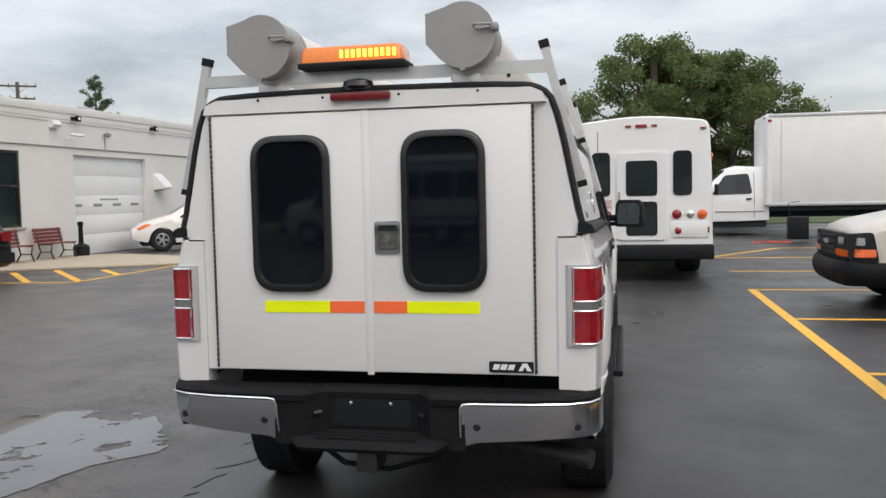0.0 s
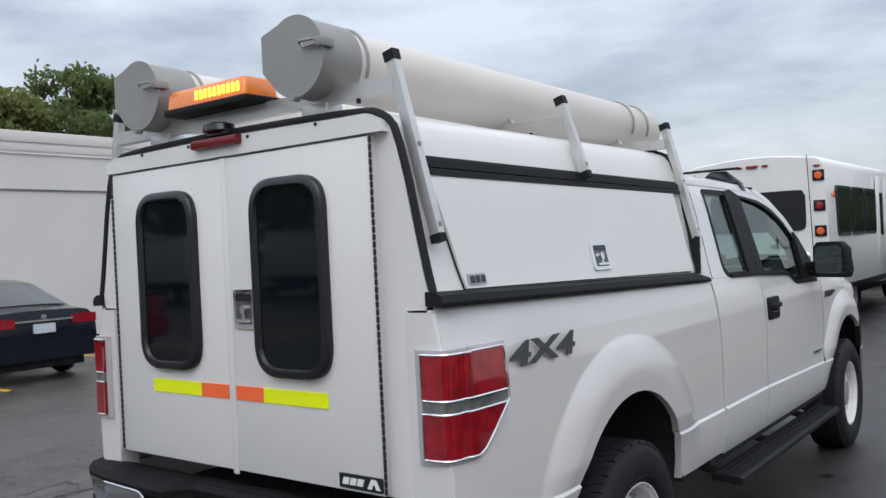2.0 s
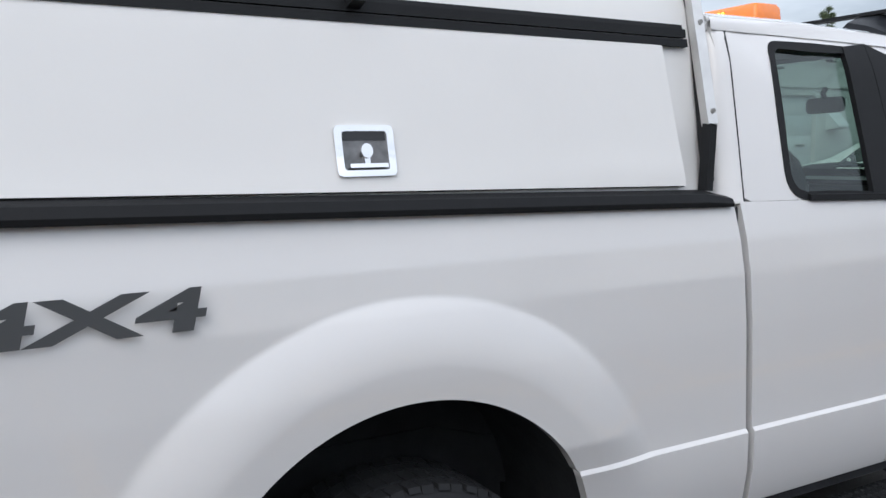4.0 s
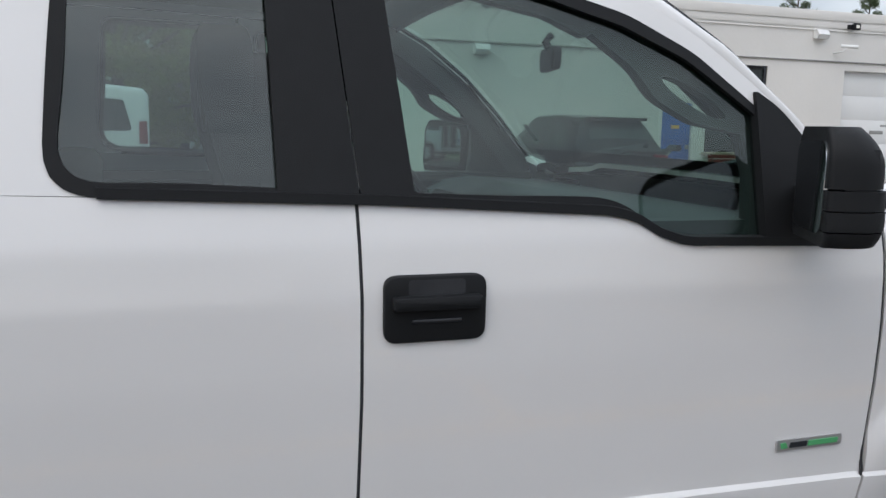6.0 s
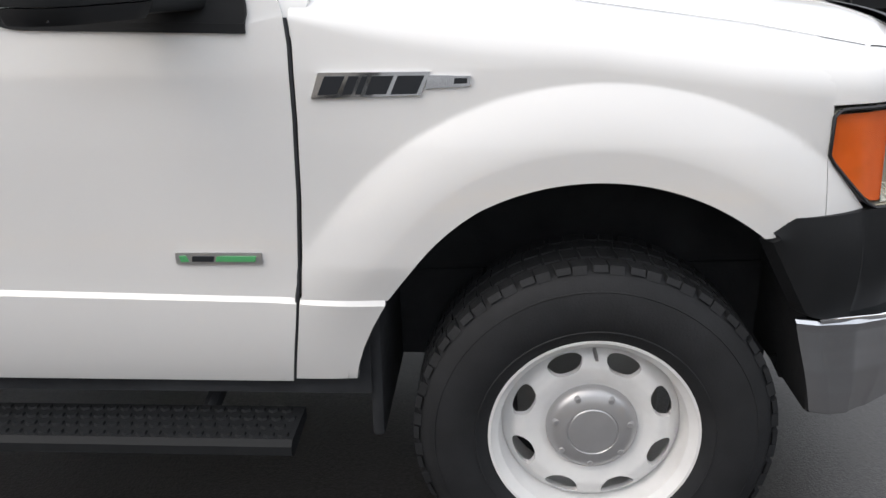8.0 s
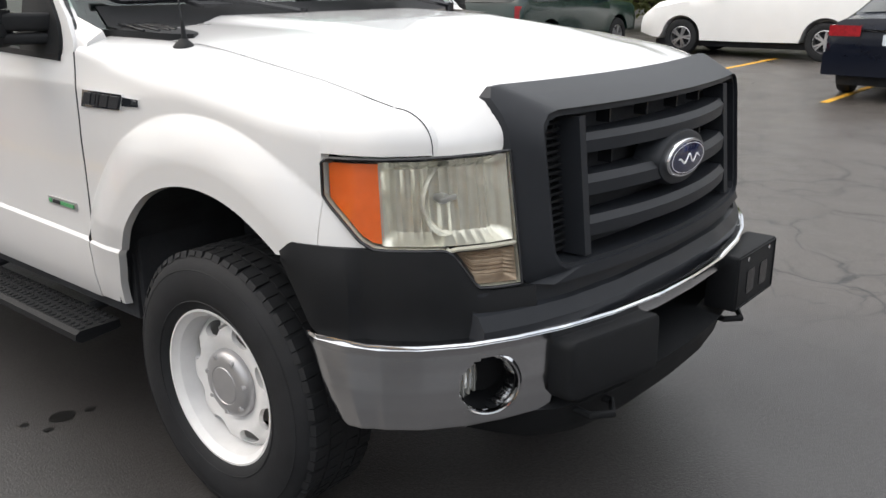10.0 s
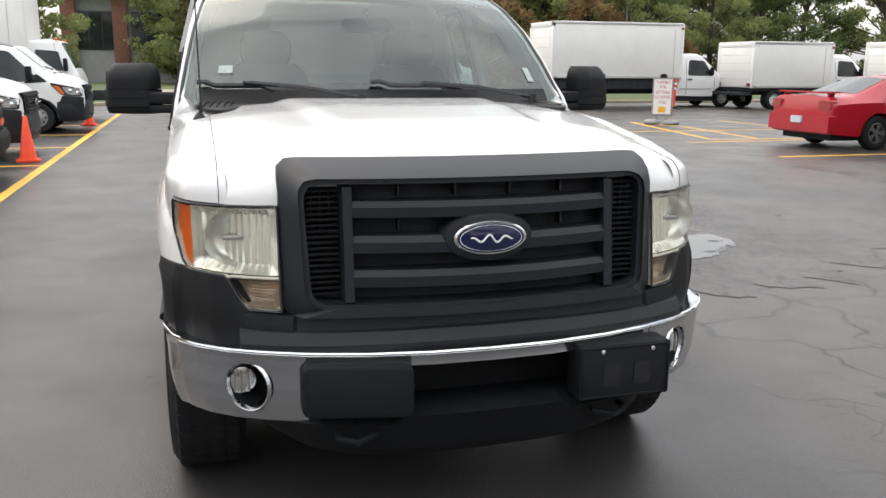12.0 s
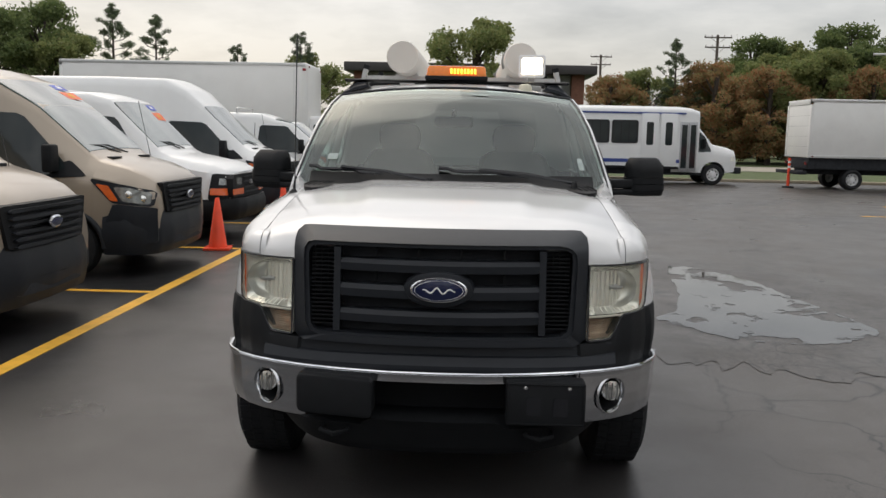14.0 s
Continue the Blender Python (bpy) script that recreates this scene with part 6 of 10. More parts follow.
for s in (1, -1):
    lamp = thing("tail_lamp", "", "")
    lamp.parent = truck
    # plan path of the lens round the bed corner, as (x, y) pairs
    path = resample([(0.842, -1.192), (0.90, -1.192), (0.936, -1.187), (0.955, -1.172), (0.963, -1.14), (0.970, -1.0), (0.974, -0.890)], 40, False)
    def tail_rows(off, inset, z0, z1, nz=8):
        rows = []
        for i, (x, y) in enumerate(path):
            if i < 2 and inset or i > 37 and inset:
                continue
            zb = 0.975 + (0.0 if y < -1.06 else (y + 1.06) / 0.18 * 0.175) + inset
            zt = 1.318 - inset - (0.03 * clamp((y + 0.90) / 0.03) ** 2 if y > -0.90 else 0)
            a, b = max(z0, zb), max(min(z1, zt), max(z0, zb) + 0.001)
            xx = x + (off if i > 18 else off * 0.3)
            yy = y - (off if i < 24 else 0)
            rows.append([(s * (xx + (side_x(y, zz) - side_x(y, 1.15) if i > 20 else 0)), yy, zz) for zz in np.linspace(a, b, nz)])
        return rows
    for nm, off, ins, z0, z1, mate, lab in (("lamp_bezel", 0.006, 0.0, 0.9, 1.4, SATIN, "chrome bezel"), ("upper_red_lens", 0.014, 0.015, 1.166, 1.4, RED, "red lens"), ("clear_band", 0.010, 0.014, 1.126, 1.166, REVERSE, "clear reversing lamp band"), ("lower_red_lens", 0.014, 0.015, 0.9, 1.126, RED, "red lens")):
        bm = BM()
        grid(bm, tail_rows(off, ins, z0, z1))
        lip(bm, (-0.012 * s, 0.012, 0))
        part(nm, bm, mate, lamp, lab)
    for z0, z1 in ((1.166, 1.4), (0.9, 1.126)):
        edge = tail_rows(0.013, 0.013, z0, z1)
        bm = BM()
        tube(bm, [r[0] for r in edge] + edge[-1][1:-1] + [r[-1] for r in edge[::-1]] + edge[0][-2:0:-1], 0.0038, 6, True)
        part("lens_rim", bm, BRIGHT, lamp, "chrome lens rim")

# ---- the cap: shell, rear doors, side doors
cap = thing("truck_cap", "white fibreglass utility cap with two rear doors on the truck bed", "truck cap")
CAP = [(0.905, 1.47), (0.885, 1.55), (0.855, 1.70), (0.83, 1.83), (0.80, 1.95), (0.778, 2.01), (0.748, 2.045), (0.69, 2.066), (0.55, 2.074), (0.3, 2.079), (0.0, 2.082)]


def cap_x(z):
    return float(np.interp(z, [p[1] for p in CAP], [p[0] for p in CAP]))


half = resample(CAP, 40, False)
outline = half + [(-x, z) for x, z in half[-2::-1]]
bm = BM()
loops = []
for y, k, dz in ((-1.165, 0.985, -0.012), (-1.15, 1.0, 0.0), (-0.9, 1.0, 0.002), (0.7, 1.0, 0.0), (0.96, 1.0, -0.004), (0.99, 0.985, -0.012)):
    loops.append([(x * k, y, z + dz * clamp((z - 1.5) / 0.3) - 0.026 * (y + 1.0) * clamp((1.62 - z) / 0.15)) for x, z in outline])
vs = [[bm.verts.new(p) for p in lp] for lp in loops]
for a, b in zip(vs, vs[1:]):
    for i in range(len(a) - 1):
        bm.faces.new((a[i], a[i + 1], b[i + 1], b[i]))
bm.faces.new(vs[-1])
for v in bm.verts:
    v.co.y += 0.065 * (v.co.z - 1.72) * clamp((v.co.y - 0.6) / 0.3)
part("shell", bm, CAPW, cap)
# rear wall down into the bed
bm = BM()
rear = [(x * 0.985, z) for x, z in outline if z > 1.475]
rear = [(0.80, 0.845), (0.80, 1.436), (0.905, 1.438), (0.902, 1.475)] + rear + [(-0.902, 1.475), (-0.905, 1.438), (-0.80, 1.436), (-0.80, 0.845)]
prism(bm, rear, "y", -1.175, -1.12)
part("rear_frame", bm, CAPW, cap)
bm = BM()
tube(bm, [(x * 1.004, -1.172, z + 0.003) for x, z in outline], 0.013, 8)
part("edge_trim", bm, RUBBER, cap, "black rubber edging")
bm = BM()
tube(bm, [(x * 1.006, 0.986 + 0.065 * (z - 1.72), z - 0.008) for x, z in outline], 0.0165, 8)
part("front_gasket", bm, RUBBER, cap)
# header above the doors
bm = BM()
loft(bm, [[(x, y, 1.995 + dz + 0.0) for x, dz in ((-0.765, 0.0), (0.76, 0.0), (0.748, 0.04), (0.70, 0.062), (-0.70, 0.062), (-0.755, 0.04))] for y in (-1.212, -1.17)])
bmesh.ops.recalc_face_normals(bm, faces=bm.faces)
part("door_header", bm, CAPW, cap)
for x in (-0.50, -0.20, 0.14, 0.48):
    bm = BM()
    lathe(bm, [(0.006, 0.0), (0.006, -0.005), (0.0, -0.006)], (x, -1.212, 2.05), "y", 10)
    part("screw", bm, BLACKG, cap)
bm = BM()
prism(bm, rrect(-0.16, 0.105, 2.030, 2.064, 0.012), "y", -1.238, -1.205, 0.006)
part("brake_light", bm, REDDARK, cap, "dark red third brake light")
DOORZ = (0.852, 1.988)
for x0, x1, wx in ((-0.732, -0.018, -0.36), (-0.012, 0.702, 0.325)):
    door = thing("rear_door", "", "")
    door.parent = cap
    bm = BM()
    box(bm, x0, x1, -1.207, -1.17, DOORZ[0], DOORZ[1], 0.006)
    part("door_leaf", bm, CAPW, door)
    bm = BM()
    o = resample(rrect(wx - 0.182, wx + 0.182, 1.205, 1.893, 0.115, 8), 80)
    i_ = resample(rrect(wx - 0.148, wx + 0.148, 1.240, 1.858, 0.085, 8), 80)
    loft(bm, [[(x, -1.206, z) for x, z in o], [(x, -1.228, z) for x, z in o], [(lerp(a[0], b[0], 0.2), -1.236, lerp(a[1], b[1], 0.2)) for a, b in zip(o, i_)], [(lerp(a[0], b[0], 0.8), -1.236, lerp(a[1], b[1], 0.8)) for a, b in zip(o, i_)], [(x, -1.222, z) for x, z in i_]], cap=False)
    part("window_frame", bm, BLACKG, door, "black rounded frame", sharp=50)
    bm = BM()
    bm.faces.new([bm.verts.new((x, -1.224, z)) for x, z in i_][::-1])
    part("window_pane", bm, DARKGLASS, door, "dark tinted pane")
# meeting strip and hinges
bm = BM()
box(bm, -0.030, 0.000, -1.211, -1.206, 0.84, 1.99, 0.002)
part("meeting_strip", bm, CAPW, cap)
for x in (-0.737, 0.707):
    bm = BM()
    prof = []
    for z in np.arange(0.86, 1.975, 0.0235):
        prof += [(0.0056, z), (0.0056, z + 0.019), (0.002, z + 0.0195), (0.002, z + 0.0233)]
    lathe(bm, prof, (x, -1.207, 0), "z", 8)
    part("piano_hinge", bm, IRON, cap, "long steel hinge")
# tape strips
for x0, x1, mate, nm in ((-0.50, -0.195, LIME, "yellow_tape"), (-0.195, -0.037, TAPEORANGE, "orange_tape"), (0.006, 0.155, TAPEORANGE, "orange_tape"), (0.155, 0.472, LIME, "yellow_tape")):
    bm = BM()
    box(bm, x0, x1, -1.2105, -1.2065, 1.112, 1.163)
    part(nm, bm, mate, cap, smooth=False)
# maker's plate: plain light marks on black
bm = BM()
prism(bm, rrect(0.508, 0.697, 0.862, 0.910, 0.006), "y", -1.2115, -1.2065)
mk = part("maker_plate", bm, BLACKG, cap, "black plate with white marks", smooth=False)
for pts in ([(0.522, 0.875), (0.548, 0.875), (0.556, 0.898), (0.530, 0.898)], [(0.554, 0.875), (0.580, 0.875), (0.588, 0.898), (0.562, 0.898)], [(0.586, 0.875), (0.612, 0.875), (0.620, 0.898), (0.594, 0.898)], [(0.632, 0.871), (0.650, 0.871), (0.660, 0.890), (0.670, 0.871), (0.688, 0.871), (0.670, 0.903), (0.650, 0.903)]):
    bm = BM()
    prism(bm, pts, "y", -1.2135, -1.2115)
    part("plate_mark", bm, WHITEP, mk, smooth=False)


def paddle_latch(parent, P, w, h):
    """A recessed T-handle latch; P maps (u, v, out) to the door face."""
    def poly(pts, d0, d1, mate, nm, bev=0.0):
        bm = BM()
        prism(bm, pts, "y", 0.0, 1.0)
        for v in bm.verts:
            v.co = Vector(P(v.co.x, v.co.z, d1 if v.co.y > 0.5 else d0))
        bmesh.ops.recalc_face_normals(bm, faces=bm.faces)
        return part(nm, bm, mate, parent, sharp=30)
    bm = BM()
    o = resample(rrect(-w / 2, w / 2, -h / 2, h / 2, 0.012), 48)
    k = 0.76
    i_ = resample(rrect(-w / 2 * k, w / 2 * k, -h / 2 * k, h / 2 * k, 0.006), 48)
    loft(bm, [[P(x, z, d) for x, z in lp] for lp, d in ((o, 0.0), (o, 0.006), (i_, 0.006), (i_, -0.018))], cap=False)
    part("latch_frame", bm, BRIGHT, parent, "stainless steel latch frame", sharp=30)
    bm = BM()
    bm.faces.new([bm.verts.new(P(x, z, 0.0012)) for x, z in i_])
    part("latch_tray", bm, LATCHTRAY, parent)
    # flush black strip drawn in place of the shade in the recess
    poly([(-w * 0.36, h * 0.20), (w * 0.36, h * 0.20), (w * 0.36, h * 0.37), (-w * 0.36, h * 0.37)], 0.0, 0.003, BLACKG, "latch_shadow_gap")
    poly(oval(0.014, 0.016, 20), 0.001, 0.014, BRIGHT, "latch_lock")
    poly([(-0.006, -h * 0.3), (0.006, -h * 0.3), (0.008, 0.0), (-0.008, 0.0)], 0.001, 0.010, BRIGHT, "latch_stem")
    poly([(-w * 0.30, -h * 0.33), (w * 0.34, -h * 0.33), (w * 0.34, -h * 0.25), (-w * 0.30, -h * 0.25)], 0.001, 0.012, BRIGHT, "latch_paddle")


lt = thing("latch", "", "")
lt.parent = cap
paddle_latch(lt, lambda u, v, o: (0.074 + u, -1.208 - o, 1.44 + v), 0.112, 0.142)

# side doors, hinge rails
for s in (1, -1):
    door = thing("side_door", "", "")
    door.parent = cap
    def face(y, z, o):
        return (s * (cap_x(z) + o), y, z)
    bm = BM()
    rows_o = []
    def dl(z):
        return lerp(-1.005, -1.085, (z - 1.47) / 0.39)
    def dr(z):
        return lerp(0.878, 0.852, (z - 1.44) / 0.41)
    for i in range(25):
        row = []
        for k in range(13):
            u, v = i / 24, k / 12
            zb, zt = lerp(1.492, 1.452, u), lerp(1.868, 1.845, u)
            z = lerp(zb, zt, v)
            row.append(face(lerp(dl(z), dr(z), u), z, 0.016))
        rows_o.append(row)
    grid(bm, rows_o)
    lip(bm, (-0.02 * s, 0, 0))
    part("door_leaf", bm, CAPW, door)
    bm = BM()
    edge = [r[0] for r in rows_o] + rows_o[-1] + [r[-1] for r in rows_o[::-1]] + rows_o[0][::-1]
    tube(bm, [Vector(p) + Vector((-0.013 * s, 0, 0)) for p in edge], 0.0045, 5, True)
    part("door_gasket", bm, BLACKG, door)
    for zc, th, oo in ((1.895, 0.012, 0.024), (1.868, 0.011, 0.024), (1.915, 0.006, 0.014)):
        bm = BM()
        loft(bm, [[(s * (cap_x(zc - 0.022 * (y + 1.1) / 2) - 0.01), y, zc - 0.022 * (y + 1.1) / 2 - th), (s * (cap_x(zc) + oo), y, zc - 0.022 * (y + 1.1) / 2 - th), (s * (cap_x(zc) + oo - 0.004), y, zc - 0.022 * (y + 1.1) / 2 + th), (s * (cap_x(zc) - 0.012), y, zc - 0.022 * (y + 1.1) / 2 + th)] for y in (-1.13, 0.0, 0.95)])
        part("hinge_rail", bm, BLACKP, cap, "black hinge rail", sharp=30)
    lt = thing("latch", "", "")
    lt.parent = door
    paddle_latch(lt, lambda u, v, o: (s * (cap_x(1.56 + v) + 0.017 + o), -0.068 + u, 1.562 + v), 0.142, 0.112)
    bm = BM()
    prism(bm, rrect(-1.0, -0.90, 1.502, 1.537, 0.004), "x", 0, 1)
    for v in bm.verts:
        v.co = Vector((s * (cap_x(v.co.z) + (0.020 if v.co.x > 0.5 else 0.014)), v.co.y, v.co.z))
    mk = part("maker_plate", bm, SILVER, door, smooth=False)
    for a in (-0.99, -0.96, -0.93):
        bm = BM()
        prism(bm, [(a, 1.508), (a + 0.022, 1.508), (a + 0.026, 1.531), (a + 0.004, 1.531)], "x", 0, 1)
        for v in bm.verts:
            v.co = Vector((s * (cap_x(v.co.z) + (0.022 if v.co.x > 0.5 else 0.018)), v.co.y, v.co.z))
        part("plate_mark", bm, BLACKG, mk, smooth=False)

# ---- pipe rack
rack = thing("roof_rack", "aluminium ladder rack with three crossbars on the truck cap", "ladder rack")


def square_tube(bm, p0, p1, w, d=None):
    p0, p1 = Vector(p0), Vector(p1)
    q = (p1 - p0).to_track_quat("Z", "Y")
    d = d or w
    loft(bm, [[p + q @ Vector((x, y, 0)) for x, y in ((-w / 2, -d / 2), (w / 2, -d / 2), (w / 2, d / 2), (-w / 2, d / 2))] for p in (p0, p1)])


for y, zb, zt in ((-1.13, 1.66, 2.235), (-0.06, 1.90, 2.205), (0.985, 1.615, 2.185)):
    zbar = zt - 0.086
    bm = BM()
    square_tube(bm, (-0.775, y, zbar), (0.765, y, zbar), 0.042, 0.05)
    part("crossbar", bm, ALU, rack)
    for s in (1, -1):
        bm = BM()
        bx = cap_x(zb) + 0.038
        top = (s * (0.752 if s > 0 else 0.775), y, zt)
        front = 0.055 if y > 0.9 else 0.0
        foot = (s * bx, y - 0.012 if front else y, zb)
        top = (top[0], y + 0.5 * front, zt)
        square_tube(bm, foot, top, 0.030, 0.036)
        post = part("post", bm, ALU, rack)
        bm = BM()
        d = (Vector(top) - Vector(foot)).normalized()
        square_tube(bm, Vector(top) - d * 0.012, Vector(top) + d * 0.022, 0.036, 0.042)
        part("post_cap", bm, BLACKP, post, "black plastic end cap")
        bm = BM()
        if front:
            square_tube(bm, (s * (cap_x(1.475) + 0.010), y - 0.030, 1.436), Vector(foot) + d * 0.004, 0.026, 0.036)
        else:
            square_tube(bm, Vector(foot) - d * 0.018, Vector(foot) + d * 0.008, 0.034, 0.040)
        part("post_foot", bm, BLACKP, post)
        for zz in (zb + 0.04, zb + 0.30):
            if zz < zt - 0.1:
                p = Vector(foot) + d * (zz - zb)
                bm = BM()
                cyl(bm, p + Vector((s * 0.013, 0, 0)), p + Vector((s * 0.021, 0, 0)), 0.009, seg=10)
                part("bolt", bm, GREYM, post)
    for x in (-0.48, 0.36, 0.60):
        bm = BM()
        cyl(bm, (x, y, zbar - 0.04), (x, y, zbar - 0.02), 0.008, seg=8)
        part("bolt", bm, BLACKG, rack)
    for x in (-0.46, 0.42):
        bm = BM()
        box(bm, x - 0.06, x + 0.06, y - 0.03, y + 0.05, zbar - 0.075, zbar - 0.02, 0.004)
        part("rack_foot", bm, ALU, rack)

# pipe carriers
for cx in (-0.468, 0.425):
    tb = thing("pipe_carrier", "long cream plastic pipe with grey metal end cap on the rack", "pipe carrier", "pipe tubes on the rack")
    zc = 2.282

    def slope(ob_bm):
        for v in ob_bm.verts:
            v.co.z -= 0.0145 * (v.co.y + 1.24)
    bm = BM()
    lathe(bm, [(0.115, -1.1), (0.124, -1.1), (0.124, 1.44), (0.116, 1.46), (0.0, 1.465)], (cx, 0, zc - 0.006), "y", 48)
    slope(bm)
    part("pipe", bm, PVC, tb)
    bm = BM()
    lathe(bm, [(0.128, -1.05), (0.132, -1.055), (0.132, -1.225), (0.127, -1.232), (0.0, -1.234)], (cx, 0, zc - 0.006), "y", 48)
    slope(bm)
    part("end_cap", bm, CAPMETAL, tb, "dull grey metal end cap")
    bm = BM()
    pts = [(cx - 0.156, zc + 0.088), (cx - 0.156, zc - 0.036)] + [(cx + 0.136 * math.cos(a), zc - 0.004 + 0.136 * math.sin(a)) for a in np.linspace(-2.35, 2.1, 30)]
    prism(bm, pts, "y", -1.243, -1.234)
    part("end_plate", bm, CAPMETAL, tb, "grey metal plate")
    bm = BM()
    tube(bm, [(cx + 0.048, -1.262, zc + 0.028), (cx + 0.062, -1.277, zc + 0.03), (cx + 0.12, -1.272, zc + 0.028), (cx + 0.125, -1.25, zc + 0.02), (cx + 0.062, -1.256, zc + 0.012), (cx + 0.048, -1.262, zc + 0.028)], 0.005, 6)
    box(bm, cx + 0.118, cx + 0.148, -1.262, -1.20, zc + 0.006, zc + 0.036, 0.004)
    part("latch_loop", bm, GREYM, tb)
    bm = BM()
    cyl(bm, (cx, -1.262, zc - 0.142), (cx, -1.232, zc - 0.142), 0.012, seg=12)
    part("pivot_pin", bm, GREYM, tb)
    for y in (-1.02, 1.08, 1.26):
        bm = BM()
        arc = [(cx + 0.1285 * math.cos(a), y, zc - 0.006 + 0.1285 * math.sin(a)) for a in np.linspace(-0.45, 2.0, 22)]
        tube(bm, arc, 0.0055, 6)
        slope(bm)
        part("strap", bm, GREYM, tb)
    for y, zt in ((-1.13, 2.235), (-0.06, 2.205), (0.985, 2.185)):
        bm = BM()
        zb = zt - 0.086
        zp = zc - 0.12 - 0.0145 * (y + 1.24)
        loft(bm, [[(cx + a * 0.11, y - 0.02, zb), (cx + a * 0.11, y + 0.02, zb), (cx + a * 0.075, y + 0.02, zp + 0.035), (cx + a * 0.075, y - 0.02, zp + 0.035)] for a in (-1, 1)])
        part("cradle", bm, ALU, tb)

# amber light bar at the back
def light_bar(y, x0, x1, z0, lit, lab):
    lb = thing("light_bar", lab, "warning light", "amber light bars")
    bm = BM()
    box(bm, x0 - 0.01, x1 + 0.01, y - 0.085, y + 0.085, z0, z0 + 0.026, 0.006)
    part("base", bm, BLACKP, lb)
    bm = BM()
    loft(bm, [[(x, yy, z) for x, yy in rrect(x0 + i, x1 - i, y - 0.08 + i, y + 0.08 - i, 0.02, 4)] for z, i in ((z0 + 0.026, 0.0), (z0 + 0.075, 0.004), (z0 + 0.092, 0.014), (z0 + 0.096, 0.03))])
    part("dome", bm, AMBER, lb, "amber plastic dome")
    n = 8
    for k in range(n):
        t = (k + 0.5) / n
        on = lit[0] <= t <= lit[1]
        if not on:
            continue
        for side in (-1, 1):
            bm = BM()
            xx = lerp(x0 + 0.02, x1 - 0.02, t)
            w = (x1 - x0 - 0.04) / n
            for q in (-0.25, 0.25):
                box(bm, xx + w * (q - 0.14), xx + w * (q + 0.14), y + side * 0.081 - 0.002, y + side * 0.081 + 0.002, z0 + 0.040, z0 + 0.074, 0.002)
            part("led", bm, AMBERLIT, lb, "lit amber segment")
    return lb


light_bar(-1.16, -0.29, 0.165, 2.170, (0.38, 1.0), "orange warning light bar lit at one end on the rack")
bm = BM()
loft(bm, [[(-0.045 + x * k, -1.19 + y * k, z) for x, y in oval(0.07, 0.055, 24)] for k, z in ((0.7, 2.080), (1, 2.092), (0.9, 2.115), (0.5, 2.124))])
tagged(part("rear_camera", bm, BLACKG), "black dome reversing camera on the cap roof edge", "camera")

# roof bar, front light bar, work lamp and puck on the cab
rbar = thing("roof_crossbar", "black flat crossbar on clamp feet across the cab roof", "roof bar")
bm = BM()
loft(bm, [[(x, y, z) for y, z in ((2.00, 2.022), (2.07, 2.030), (2.10, 2.022), (2.07, 2.014), (2.00, 2.010))] for x in np.linspace(-0.77, 0.77, 9)])
part("bar", bm, BLACKP, rbar)
for s in (1, -1):
    bm = BM()
    loft(bm, [[(s * x, y, lerp(b, z, k)) for x, z, b in ((0.62, 2.012, 1.985), (0.70, 2.010, 1.962), (0.775, 1.938, 1.930), (0.75, 1.925, 1.920), (0.70, 1.95, 1.945), (0.60, 1.975, 1.970))] for y, k in ((1.945, 0.05), (1.965, 0.35), (2.01, 0.9), (2.05, 1.0), (2.09, 0.9), (2.125, 0.35), (2.145, 0.05))])
    part("foot", bm, GREYP, rbar)
    bm = BM()
    loft(bm, [[(s * (0.762 + o), y, 1.955), (s * (0.788 + o), y, 1.925), (s * (0.804 + o), y, 1.880), (s * (0.786 + o), y, 1.882)] for y, o in ((2.022, 0.004), (2.073, 0.004))])
    part("clamp_strap", bm, BLACKG, rbar)
light_bar(2.03, -0.205, 0.205, 2.032, (0.12, 0.64), "orange warning light bar lit on the cab roof bar")
wl = thing("work_lamp", "white cased work lamp switched on above the cab roof", "work lamp")
bm = BM()
loft(bm, [[(x, y, z) for x, z in rrect(-0.545 - w, -0.545 + w, 2.17 - h, 2.17 + h, 0.02, 4)] for y, w, h in ((1.50, 0.05, 0.05), (1.54, 0.09, 0.075), (1.62, 0.098, 0.082), (1.625, 0.09, 0.074))])
part("housing", bm, WHITEP, wl)
bm = BM()
prism(bm, rrect(-0.62, -0.47, 2.112, 2.228, 0.012), "y", 1.624, 1.629)
part("lens", bm, WHITELIT, wl, "lit lens")
bm = BM()
box(bm, -0.57, -0.52, 1.53, 1.60, 2.02, 2.10, 0.006)
box(bm, -0.62, -0.47, 1.50, 1.62, 1.99, 2.03, 0.01)
part("bracket", bm, GREYM, wl)
bm = BM()
loft(bm, [[(-0.47 + x * k, 2.16 + y * k, z) for x, y in oval(0.045, 0.06, 24)] for k, z in ((1, 1.955), (1, 1.985), (0.8, 2.003), (0.4, 2.008))])
tagged(part("roof_antenna", bm, mat("cream_plastic", (0.6, 0.57, 0.45), 0.4)), "small cream antenna puck on the cab roof", "antenna")

